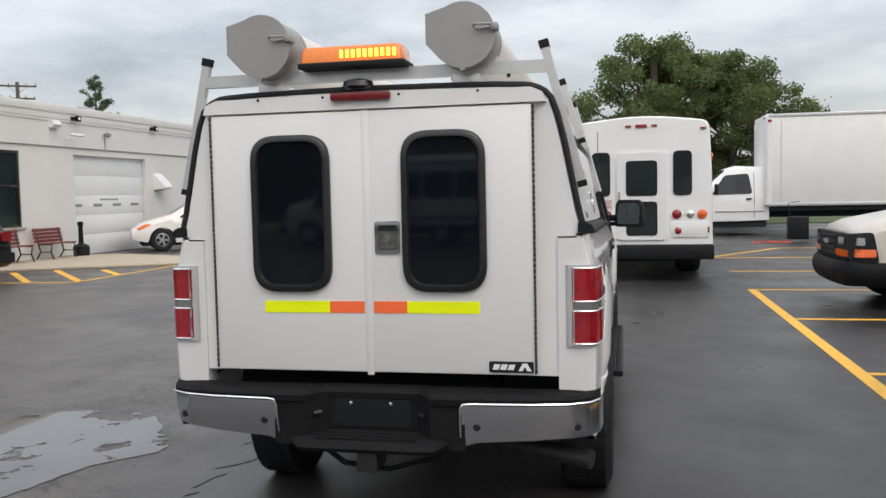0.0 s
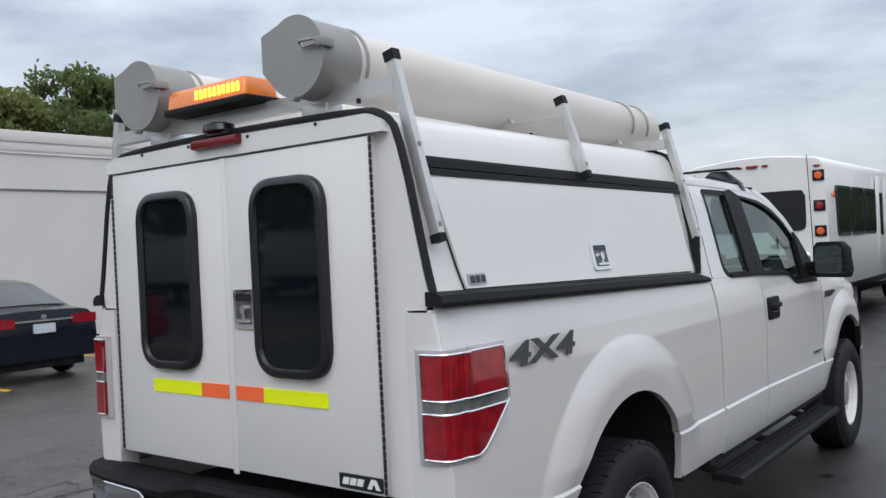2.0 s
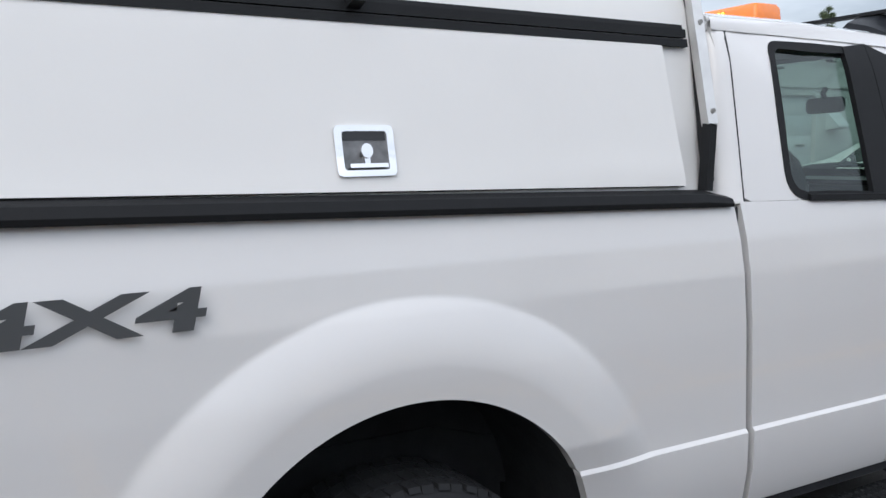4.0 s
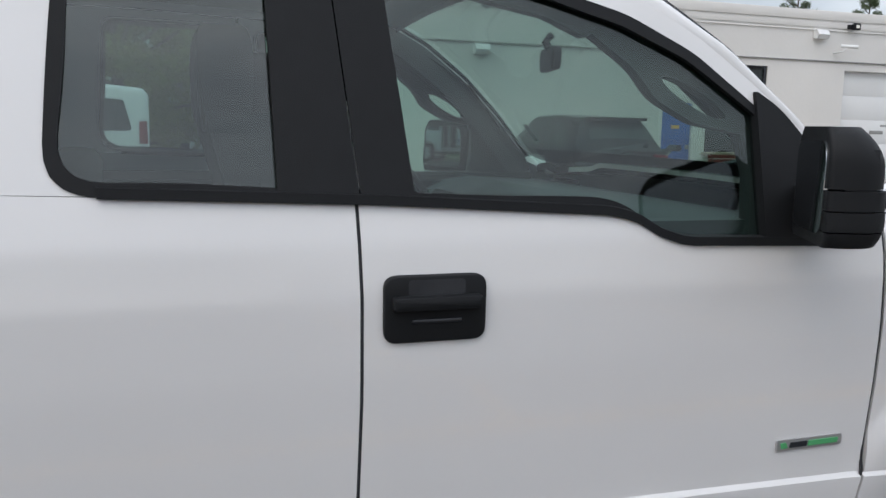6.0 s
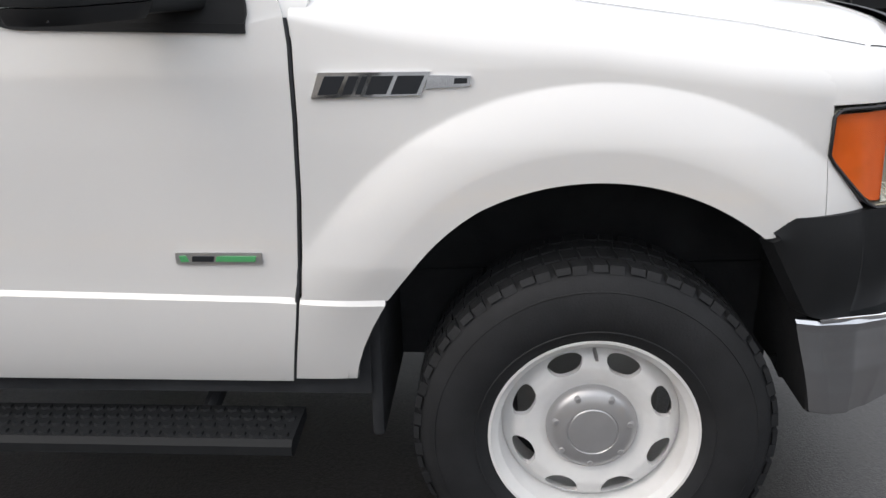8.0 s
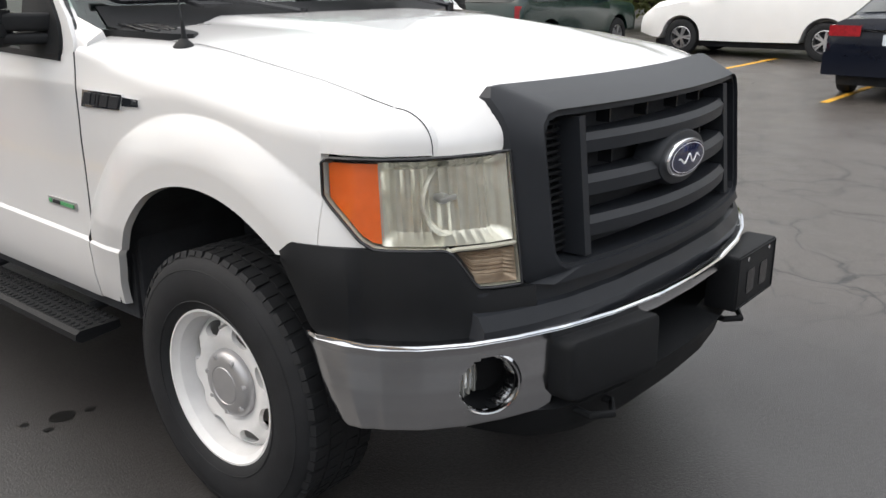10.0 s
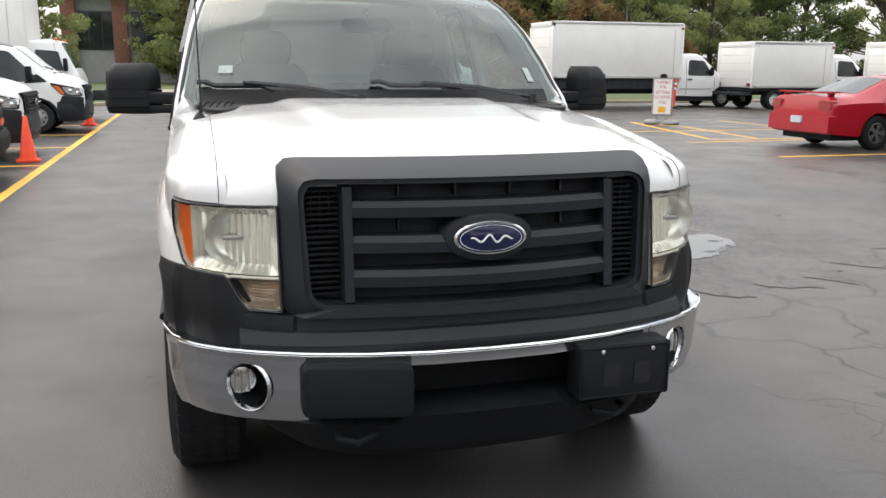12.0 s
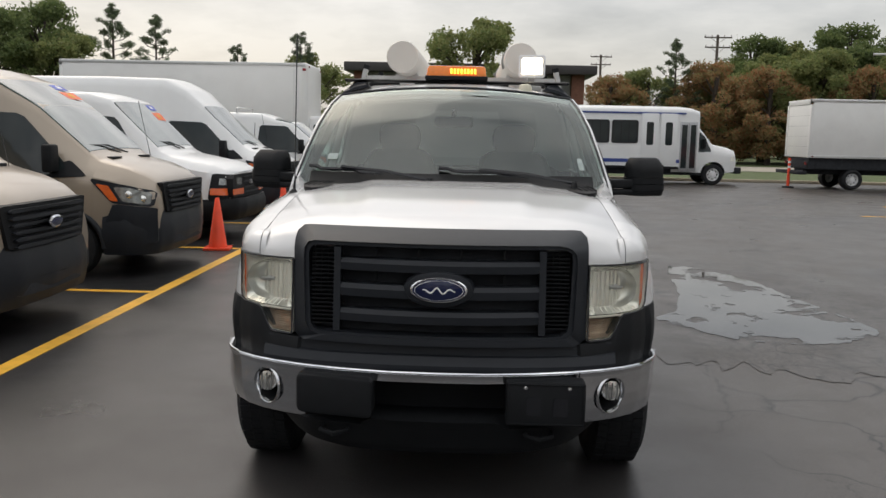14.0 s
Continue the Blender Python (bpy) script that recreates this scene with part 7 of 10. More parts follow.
# ---------------------------------------------------------------- parked vehicles (local: nose towards +y, middle at the origin)
class Hull:
    """A vehicle body by stations along y: (y, floor, belt, top, half-width low, at the belt, at the top)."""

    def __init__(self, stations, arches=(), crown=0.03):
        self.st, self.arches, self.crown = stations, arches, crown

    def at(self, y):
        ys = [s[0] for s in self.st]
        return [float(np.interp(y, ys, [s[k] for s in self.st])) for k in range(1, 7)]

    def side(self, y, z):
        zb, zl, zt, wb, wl, wt_ = self.at(y)
        mz = (zb + zl) / 2
        return float(np.interp(z, [zb, mz, zl, zl + (zt - zl) * 0.88, zt], [wb, max(wb, wl) + 0.015, wl, wt_ + 0.012, wt_ - 0.05]))

    def section(self, y):
        zb, zl, zt, wb, wl, wt_ = self.at(y)
        zf = zb
        for yc, zc, r in self.arches:
            if abs(y - yc) < r:
                zf = max(zf, zc + math.sqrt(r * r - (y - yc) ** 2))
        mz = max((zb + zl) / 2, zf + 0.03)
        g = zt - zl
        right = [(0.0, zf), (self.side(y, zf) - 0.10, zf), (self.side(y, zf), zf + 0.012), (self.side(y, mz), mz), (self.side(y, max(lerp(mz, zl, 0.6), mz)), lerp(mz, zl, 0.6)), (wl, zl), (lerp(wl, wt_ + 0.012, 0.5), zl + g * 0.45), (wt_ + 0.012, zl + g * 0.88),
                 (wt_ - 0.02, zl + g * 0.97), (wt_ - 0.09, zt + self.crown * 0.4), ((wt_ - 0.09) * 0.5, zt + self.crown * 0.85), (0.0, zt + self.crown)]
        return right + [(-x, z) for x, z in right[-2:0:-1]]

    def body(self, name, material, parent, label=""):
        y0, y1 = self.st[0][0], self.st[-1][0]
        ys = set(np.linspace(y0, y1, int((y1 - y0) / 0.11))) | {s[0] for s in self.st}
        for yc, zc, r in self.arches:
            ys |= {yc - r * math.cos(math.pi * k / 26) for k in range(27)}
        ys = sorted(ys)
        ys = [y for i, y in enumerate(ys) if i == 0 or y - ys[i - 1] > 0.008]
        bm = BM()
        loft(bm, [[(x, y, z) for x, z in self.section(y)] for y in ys])
        bmesh.ops.recalc_face_normals(bm, faces=bm.faces)
        return part(name, bm, material, parent, label, sharp=40)

    def side_patch(self, name, pts, material, parent, s, out=0.008, label="", r=0.04):
        """A pane or panel that lies on the side of the body; pts are (y, z)."""
        p = resample(rounded(pts, r, 3), 36)
        bm = BM()
        cy, cz = sum(q[0] for q in p) / len(p), sum(q[1] for q in p) / len(p)
        rings = [[bm.verts.new((s * (self.side(y, z) - 0.01), y, z)) for y, z in p]]
        for k in (1.0, 0.72, 0.42, 0.14):
            rings.append([bm.verts.new((s * (self.side(lerp(cy, y, k), lerp(cz, z, k)) + out), lerp(cy, y, k), lerp(cz, z, k))) for y, z in p])
        for a, b in zip(rings, rings[1:]):
            for i in range(len(a)):
                bm.faces.new((a[i], a[(i + 1) % len(a)], b[(i + 1) % len(b)], b[i]))
        bm.faces.new(rings[-1])
        return part(name, bm, material, parent, label)

    def top_patch(self, name, ya, yb, material, parent, k=0.93, out=0.008, label="", inset=0.0):
        """A pane on the upper surface, such as the windscreen, between two stations."""
        bm = BM()
        rows = []
        for y in np.linspace(ya, yb, 9):
            zb, zl, zt, wb, wl, wt_ = self.at(y)
            rows.append([(u * (wt_ - 0.03) * k, y, zt + out + self.crown * float(np.interp(abs(u), [0, 0.5, 0.93, 1], [1, 0.85, 0.35, 0.1]))) for u in np.linspace(-1, 1, 13)])
        grid(bm, rows)
        lip(bm, (0, 0, -0.02))
        return part(name, bm, material, parent, label)


def wheel_at(parent, x, y, r, width, rim_mat, kind="steel", dual=False):
    s = 1 if x > 0 else -1
    w = thing("wheel", "", "")
    w.parent = parent
    w.matrix_local = Matrix.Translation((x, y, r)) @ (Matrix.Identity(4) if s > 0 else Matrix.Rotation(math.pi, 4, "Z"))
    h = width / 2
    rr = r * 0.6
    bm = BM()
    lathe(bm, [(rr * 0.98, h * 0.6), (rr * 1.05, h * 0.9), (r * 0.8, h), (r * 0.95, h * 0.85), (r, h * 0.5), (r, -h * 0.5), (r * 0.95, -h * 0.85), (r * 0.8, -h), (rr, -h * 0.8)], (0, 0, 0), "x", 36)
    part("tyre", bm, RUBBER, w)
    bm = BM()
    if kind == "steel":
        lathe(bm, [(rr, h * 0.75), (rr * 0.95, h * 0.8), (rr * 0.9, h * 0.5), (rr * 0.8, h * 0.25), (rr * 0.55, h * 0.42), (rr * 0.42, h * 0.42), (rr * 0.38, h * 0.75), (0.0, h * 0.8)], (0, 0, 0), "x", 32)
    else:
        lathe(bm, [(rr, h * 0.75), (rr * 0.93, h * 0.8), (rr * 0.9, h * 0.4), (rr * 0.85, -h * 0.3)], (0, 0, 0), "x", 32)
        for k in range(5):
            for da in (-0.16, 0.16):
                a = 2 * math.pi * k / 5 + da
                d = Vector((0, math.cos(a), math.sin(a)))
                square_tube(bm, Vector((h * 0.6, 0, 0)) + d * rr * 0.15, Vector((h * 0.62, 0, 0)) + d * rr * 0.92, rr * 0.16, 0.03)
        cyl(bm, (h * 0.4, 0, 0), (h * 0.72, 0, 0), rr * 0.22, seg=16)
    rim = part("rim", bm, rim_mat, w)
    if kind == "steel":
        for k in range(8):
            a = 2 * math.pi * k / 8
            bm = BM()
            c = Vector((h * 0.36, math.cos(a) * rr * 0.70, math.sin(a) * rr * 0.70))
            cyl(bm, c, c + Vector((0.012, 0, 0)), rr * 0.1, seg=10)
            part("rim_hole", bm, DARK, rim)
    else:
        bm = BM()
        cyl(bm, (-0.02, 0, 0), (0.0, 0, 0), rr * 0.85, seg=24)
        part("brake_disc", bm, DARK, rim)
    return w


def bx(name, mate, parent, x0, x1, y0, y1, z0, z1, bevel=0.01, label=""):
    bm = BM()
    box(bm, x0, x1, y0, y1, z0, z1, bevel)
    return part(name, bm, mate, parent, label)


def mirrors(v, hull, y, z, mate=BLACKP, size=(0.16, 0.10, 0.24)):
    for s in (1, -1):
        w = hull.side(y, z)
        bm = BM()
        box(bm, s * (w + 0.05), s * (w + 0.05 + size[0]), y - size[1] / 2, y + size[1] / 2, z - size[2] / 2, z + size[2] / 2, 0.03)
        box(bm, s * (w - 0.02), s * (w + 0.08), y - 0.03, y + 0.03, z - 0.08, z - 0.03, 0.01)
        part("wing_mirror", bm, mate, v)


def nose_patch(hull, name, pts, y, mate, parent, out=0.01, label="", depth=0.04, bow=0.12):
    """A piece on the nose; pts are (x, z), the face bows back to the sides."""
    bm = BM()
    prism(bm, resample(rounded(pts, 0.02, 3), 40), "y", 0, 1)
    for v in bm.verts:
        base = y - bow * (v.co.x / 0.9) ** 2
        v.co.y = base + (out if v.co.y > 0.5 else out - depth)
    return part(name, bm, mate, parent, label)


# ---- vans of the newer shape with a big black bumper
def transit(paint, high, label, sticker=False, low_top=2.12):
    v = thing("delivery_van", label, "van", "vans in the parking bays")
    top = 2.62 if high else low_top
    L = 5.6
    f = L / 2
    st = [(-f, 0.5, 1.1, top - 0.12, 0.90, 0.95, 0.86), (-f + 0.1, 0.38, 1.1, top - 0.02, 0.95, 0.99, 0.88), (-0.6, 0.34, 1.12, top, 0.97, 1.0, 0.88),
          (0.55, 0.34, 1.13, top - 0.02, 0.97, 1.0, 0.86), (0.95, 0.34, 1.13, min(top - 0.14, 2.4), 0.97, 1.0, 0.82)] + ([(1.25, 0.34, 1.13, 2.12, 0.97, 1.0, 0.78)] if high else []) + [
          (1.45, 0.34, 1.13, 1.88 if not high else 1.92, 0.97, 1.0, 0.77), (2.05, 0.36, 1.12, 1.36, 0.97, 0.99, 0.80), (2.15, 0.36, 1.12, 1.30, 0.97, 0.985, 0.82), (2.45, 0.38, 1.06, 1.22, 0.96, 0.95, 0.80),
          (2.62, 0.42, 1.0, 1.15, 0.92, 0.90, 0.76), (2.74, 0.50, 0.92, 1.07, 0.84, 0.82, 0.70), (2.79, 0.55, 0.85, 0.98, 0.78, 0.76, 0.64)]
    arch = [(1.82, 0.34, 0.43), (-1.55, 0.34, 0.43)]
    h = Hull(st, arch)
    h.body("body", paint, v)
    h.top_patch("windscreen", 1.0 if not high else 1.28, 2.02, WSCAR, v, 0.98)
    for s in (1, -1):
        zt = 1.80
        h.side_patch("side_window", [(0.55, 1.17), (1.62, 1.13), (1.86, 1.22), (1.30, zt), (0.62, zt + 0.02)], CARGLASS, v, s, 0.016)
        h.side_patch("quarter_trim", [(1.60, 1.10), (2.08, 1.13), (1.87, 1.30), (1.70, 1.25)], BLACKP, v, s, 0.012, r=0.02)
        h.side_patch("door_seam", [(0.48, 0.5), (0.495, 0.5), (0.495, 1.9), (0.48, 1.9)], DARK, v, s, 0.002, r=0.001)
        h.side_patch("side_moulding", [(-2.6, 0.55), (1.25, 0.55), (1.25, 0.68), (-2.6, 0.68)], BLACKP, v, s, 0.02)
        # headlamp sweeps back along the fender
        hl = h.side_patch("headlamp", [(2.10, 1.115), (2.34, 0.845), (2.76, 0.80), (2.77, 0.97), (2.52, 1.035)], GREYP, v, s, 0.012, "swept-back headlamp in a dark housing")
        h.side_patch("turn_signal", [(2.18, 1.055), (2.335, 0.87), (2.42, 0.862), (2.31, 1.035)], ORANGEL, hl, s, 0.017, r=0.015)
        h.side_patch("lamp_reflector", [(2.36, 1.02), (2.46, 0.862), (2.73, 0.825), (2.74, 0.95), (2.52, 1.015)], REVERSE, hl, s, 0.017, r=0.03)
        for yy, zz, rr_ in ((2.52, 0.935, 0.045), (2.66, 0.890, 0.04)):
            bm = BM()
            lathe(bm, [(rr_, 0.0), (rr_ * 0.8, 0.008), (0.0, 0.016)], (0, 0, 0), "x", 18)
            for q in bm.verts:
                q.co = Vector((s * (h.side(yy, zz) + 0.016 + q.co.x), yy + q.co.y, zz + q.co.z))
            part("lamp_lens", bm, REFLECT, hl)
        h.side_patch("corner_trim", [(2.25, 0.40), (2.27, 0.62), (2.36, 0.835), (2.785, 0.79), (2.785, 0.40)], GREYP, v, s, 0.016, r=0.015)
        # wheel arch rim
        bm = BM()
        for yc, zc, r in arch[:1]:
            tube(bm, [(s * (h.side(yc - r * math.cos(a), 0.6) - 0.01), yc - r * math.cos(a), zc + r * math.sin(a)) for a in np.linspace(0, math.pi, 20)], 0.035, 6)
        part("arch_trim", bm, GREYP, v)
        bm = BM()
        lathe(bm, [(0.055, 0.0), (0.05, 0.02), (0.0, 0.03)], (s * 0.62, 2.73, 0.52), "y", 20)
        part("fog_lamp", bm, CLEARL, v)
    # bumper
    bm = BM()
    loops = []
    wrap = resample([(0.0, 2.88), (0.5, 2.86), (0.78, 2.79), (0.93, 2.66), (1.005, 2.48), (1.012, 2.24)], 25, False)
    wrap = [(-x, y) for x, y in wrap[:0:-1]] + wrap
    for x, y in wrap:
        q = clamp((abs(x) - 0.55) / 0.45)
        loops.append([(x * (1 - o * 0.9 * q), y - o * (1 - q), z) for o, z in ((0.35, 0.30), (0.06, 0.27), (0.02, 0.36), (0.0, 0.52), (0.015, 0.62), (0.03, 0.70), (0.06, 0.79), (0.35, 0.83))])
    loft(bm, loops)
    part("bumper", bm, GREYP, v, "grey plastic bumper", sharp=30)
    nose_patch(h, "lower_intake", [(-0.55, 0.36), (0.55, 0.36), (0.50, 0.48), (-0.50, 0.48)], 2.87, DARK, v, 0.006)
    gr = nose_patch(h, "grille", [(-0.60, 0.72), (0.60, 0.72), (0.70, 1.065), (-0.70, 1.065)], 2.82, BLACKP, v, 0.035, depth=0.25, bow=0.07)
    for z in (0.745, 0.80, 0.855, 0.91, 0.965, 1.02):
        wz = lerp(0.54, 0.62, (z - 0.74) / 0.28)
        nose_patch(h, "grille_bar", [(-wz, z - 0.015), (wz, z - 0.015), (wz, z + 0.015), (-wz, z + 0.015)], 2.82, GREYP, gr, 0.057, depth=0.05, bow=0.07)
    bm = BM()
    loft(bm, [[(x * k, 2.875 + d, 0.90 + z * k) for x, z in oval(0.11, 0.05, 28)] for k, d in ((1, 0), (1, 0.02), (0.7, 0.03))])
    part("badge", bm, BRIGHT, gr)
    bm = BM()
    loft(bm, [[(x * k, 2.897 + d, 0.90 + z * k) for x, z in oval(0.085, 0.036, 28)] for k, d in ((1, 0), (1, 0.008), (0.6, 0.012))])
    part("badge_oval", bm, BLUE, gr)
    # hood vents and wipers
    for s in (1, -1):
        bx("hood_vent", BLACKP, v, s * 0.30, s * 0.56, 2.12, 2.20, 1.30, 1.335, 0.006)
        bm = BM()
        tube(bm, [(s * 0.1 - 0.05, 2.08, 1.37), (s * 0.1 + 0.30, 1.98, 1.46), (s * 0.1 + 0.62, 1.93, 1.46)], 0.010, 6)
        part("wiper", bm, BLACKG, v)
    mirrors(v, h, 1.72, 1.32, BLACKP, (0.19, 0.12, 0.30))
    bm = BM()
    tube(bm, [(-0.6, 2.2, 1.28), (-0.6, 2.05, 2.0)], 0.004, 5)
    part("antenna", bm, BLACKG, v)
    for y in (1.82, -1.55):
        for s in (1, -1):
            wheel_at(v, s * 0.88, y, 0.345, 0.23, SILVER)
    bx("underbody", DARK, v, -0.7, 0.7, -2.6, 2.5, 0.25, 0.4)
    if sticker:
        for x0, x1, ya, yb, mate in ((-0.70, -0.32, 1.17, 1.31, mat("orange_window_sticker", (0.85, 0.16, 0.05), 0.5)), (-0.68, -0.36, 1.03, 1.13, mat("blue_window_sticker", (0.10, 0.14, 0.55), 0.5)), (-0.56, -0.46, 1.20, 1.28, YELLOW), (-0.58, -0.46, 1.055, 1.105, WHITEP)):
            bm = BM()
            rows = []
            for y in (ya, (ya + yb) / 2, yb):
                zz = h.at(y)[2]
                rows.append([(x, y, zz + (0.040 if mate in (YELLOW, WHITEP) else 0.036)) for x in (x0, x1)])
            grid(bm, rows)
            part("window_sticker", bm, mate, v, smooth=False)
    return v


# ---- vans of the older, boxier shape
def express(paint, label, sticker=False):
    v = thing("cargo_van", label, "van", "vans in the parking bays")
    st = [(-2.85, 0.5, 1.15, 1.95, 0.92, 0.95, 0.80), (-2.75, 0.4, 1.15, 2.14, 0.96, 0.99, 0.82), (0.6, 0.38, 1.16, 2.17, 0.98, 1.0, 0.82), (0.95, 0.38, 1.16, 2.08, 0.98, 1.0, 0.80),
          (1.70, 0.38, 1.15, 1.34, 0.98, 1.0, 0.84), (1.85, 0.38, 1.12, 1.26, 0.98, 0.99, 0.84), (2.50, 0.40, 1.02, 1.14, 0.97, 0.94, 0.80), (2.70, 0.45, 0.95, 1.06, 0.93, 0.88, 0.76), (2.76, 0.5, 0.85, 1.0, 0.86, 0.80, 0.68)]
    arch = [(1.85, 0.36, 0.45), (-1.58, 0.36, 0.45)]
    h = Hull(st, arch)
    h.body("body", paint, v)
    h.top_patch("windscreen", 1.0, 1.66, WSCAR, v, 0.98)
    for s in (1, -1):
        h.side_patch("side_window", [(0.45, 1.22), (1.45, 1.20), (1.05, 1.82), (0.50, 1.86)], CARGLASS, v, s, 0.016)
        h.side_patch("door_seam", [(0.38, 0.5), (0.395, 0.5), (0.395, 1.9), (0.38, 1.9)], DARK, v, s, 0.002, r=0.001)
        h.side_patch("lamp_panel", [(2.46, 0.62), (2.76, 0.62), (2.76, 1.0), (2.52, 1.02)], BLACKP, v, s, 0.022)
        h.side_patch("turn_signal", [(2.50, 0.70), (2.75, 0.70), (2.75, 0.80), (2.50, 0.80)], ORANGEL, v, s, 0.030, r=0.01)
        h.side_patch("side_reflector", [(2.62, 0.85), (2.75, 0.85), (2.75, 0.94), (2.62, 0.95)], REVERSE, v, s, 0.030, r=0.01)
    g = nose_patch(h, "grille", [(-0.92, 0.66), (0.92, 0.66), (0.88, 1.0), (-0.88, 1.0)], 2.86, BLACKP, v, 0.01, depth=0.2, bow=0.055)
    for s in (1, -1):
        nose_patch(h, "headlamp", [(s * 0.56, 0.85), (s * 0.76, 0.85), (s * 0.76, 0.955), (s * 0.56, 0.955)][:: 1 if s > 0 else -1], 2.86, REVERSE, v, 0.016, bow=0.055)
        nose_patch(h, "turn_signal", [(s * 0.46, 0.70), (s * 0.90, 0.70), (s * 0.90, 0.79), (s * 0.46, 0.79)][:: 1 if s > 0 else -1], 2.86, ORANGEL, v, 0.018, bow=0.055)
    for z in (0.72, 0.80, 0.88, 0.96):
        nose_patch(h, "grille_bar", [(-0.44, z - 0.012), (0.44, z - 0.012), (0.44, z + 0.012), (-0.44, z + 0.012)], 2.86, GREYP, g, 0.022, bow=0.055)
    nose_patch(h, "badge", [(-0.13, 0.84), (0.13, 0.84), (0.13, 0.90), (-0.13, 0.90)], 2.86, SILVER, g, 0.03, bow=0.055)
    bm = BM()
    loops = []
    wrap = resample([(0.0, 2.97), (0.6, 2.95), (0.86, 2.87), (0.98, 2.74), (1.012, 2.58), (1.012, 2.34)], 23, False)
    for x, y in [(-x, y) for x, y in wrap[:0:-1]] + wrap:
        q = clamp((abs(x) - 0.65) / 0.35)
        loops.append([(x * (1 - o * 0.9 * q), y - o * (1 - q), z) for o, z in ((0.4, 0.34), (0.1, 0.32), (0.03, 0.40), (0.0, 0.50), (0.01, 0.58), (0.04, 0.645), (0.4, 0.66))])
    loft(bm, loops)
    part("bumper", bm, BLACKP, v, "black bumper", sharp=30)
    for s in (1, -1):
        bm = BM()
        tube(bm, [(s * 0.1 - 0.05, 1.74, 1.36), (s * 0.1 + 0.30, 1.62, 1.46), (s * 0.1 + 0.60, 1.56, 1.47)], 0.010, 6)
        part("wiper", bm, BLACKG, v)
    mirrors(v, h, 1.28, 1.33, BLACKP, (0.17, 0.10, 0.22))
    for y in (1.85, -1.58):
        for s in (1, -1):
            wheel_at(v, s * 0.89, y, 0.365, 0.24, SILVER)
    bx("underbody", DARK, v, -0.7, 0.7, -2.7, 2.5, 0.28, 0.42)
    # rack bars on the roof
    for y in (-1.6, 0.2):
        bm = BM()
        tube(bm, [(-0.80, y, 2.02), (-0.80, y, 2.2), (0.80, y, 2.2), (0.80, y, 2.02)], 0.018, 8)
        part("roof_bar", bm, VANW, v)
    if sticker:
        for x0, x1, ya, yb, mate in ((-0.68, -0.32, 1.15, 1.27, bpy.data.materials["orange_window_sticker"]), (-0.68, -0.38, 1.03, 1.11, bpy.data.materials["blue_window_sticker"]), (-0.54, -0.45, 1.18, 1.245, YELLOW), (-0.57, -0.47, 1.05, 1.09, WHITEP)):
            bm = BM()
            rows = []
            for y in (ya, (ya + yb) / 2, yb):
                zz = h.at(y)[2]
                rows.append([(x, y, zz + (0.040 if mate in (YELLOW, WHITEP) else 0.036)) for x in (x0, x1)])
            grid(bm, rows)
            part("window_sticker", bm, mate, v, smooth=False)
    return v


def turned(x, y, deg):
    return Matrix.Translation((x, y, 0)) @ Matrix.Rotation(radians(deg), 4, "Z")


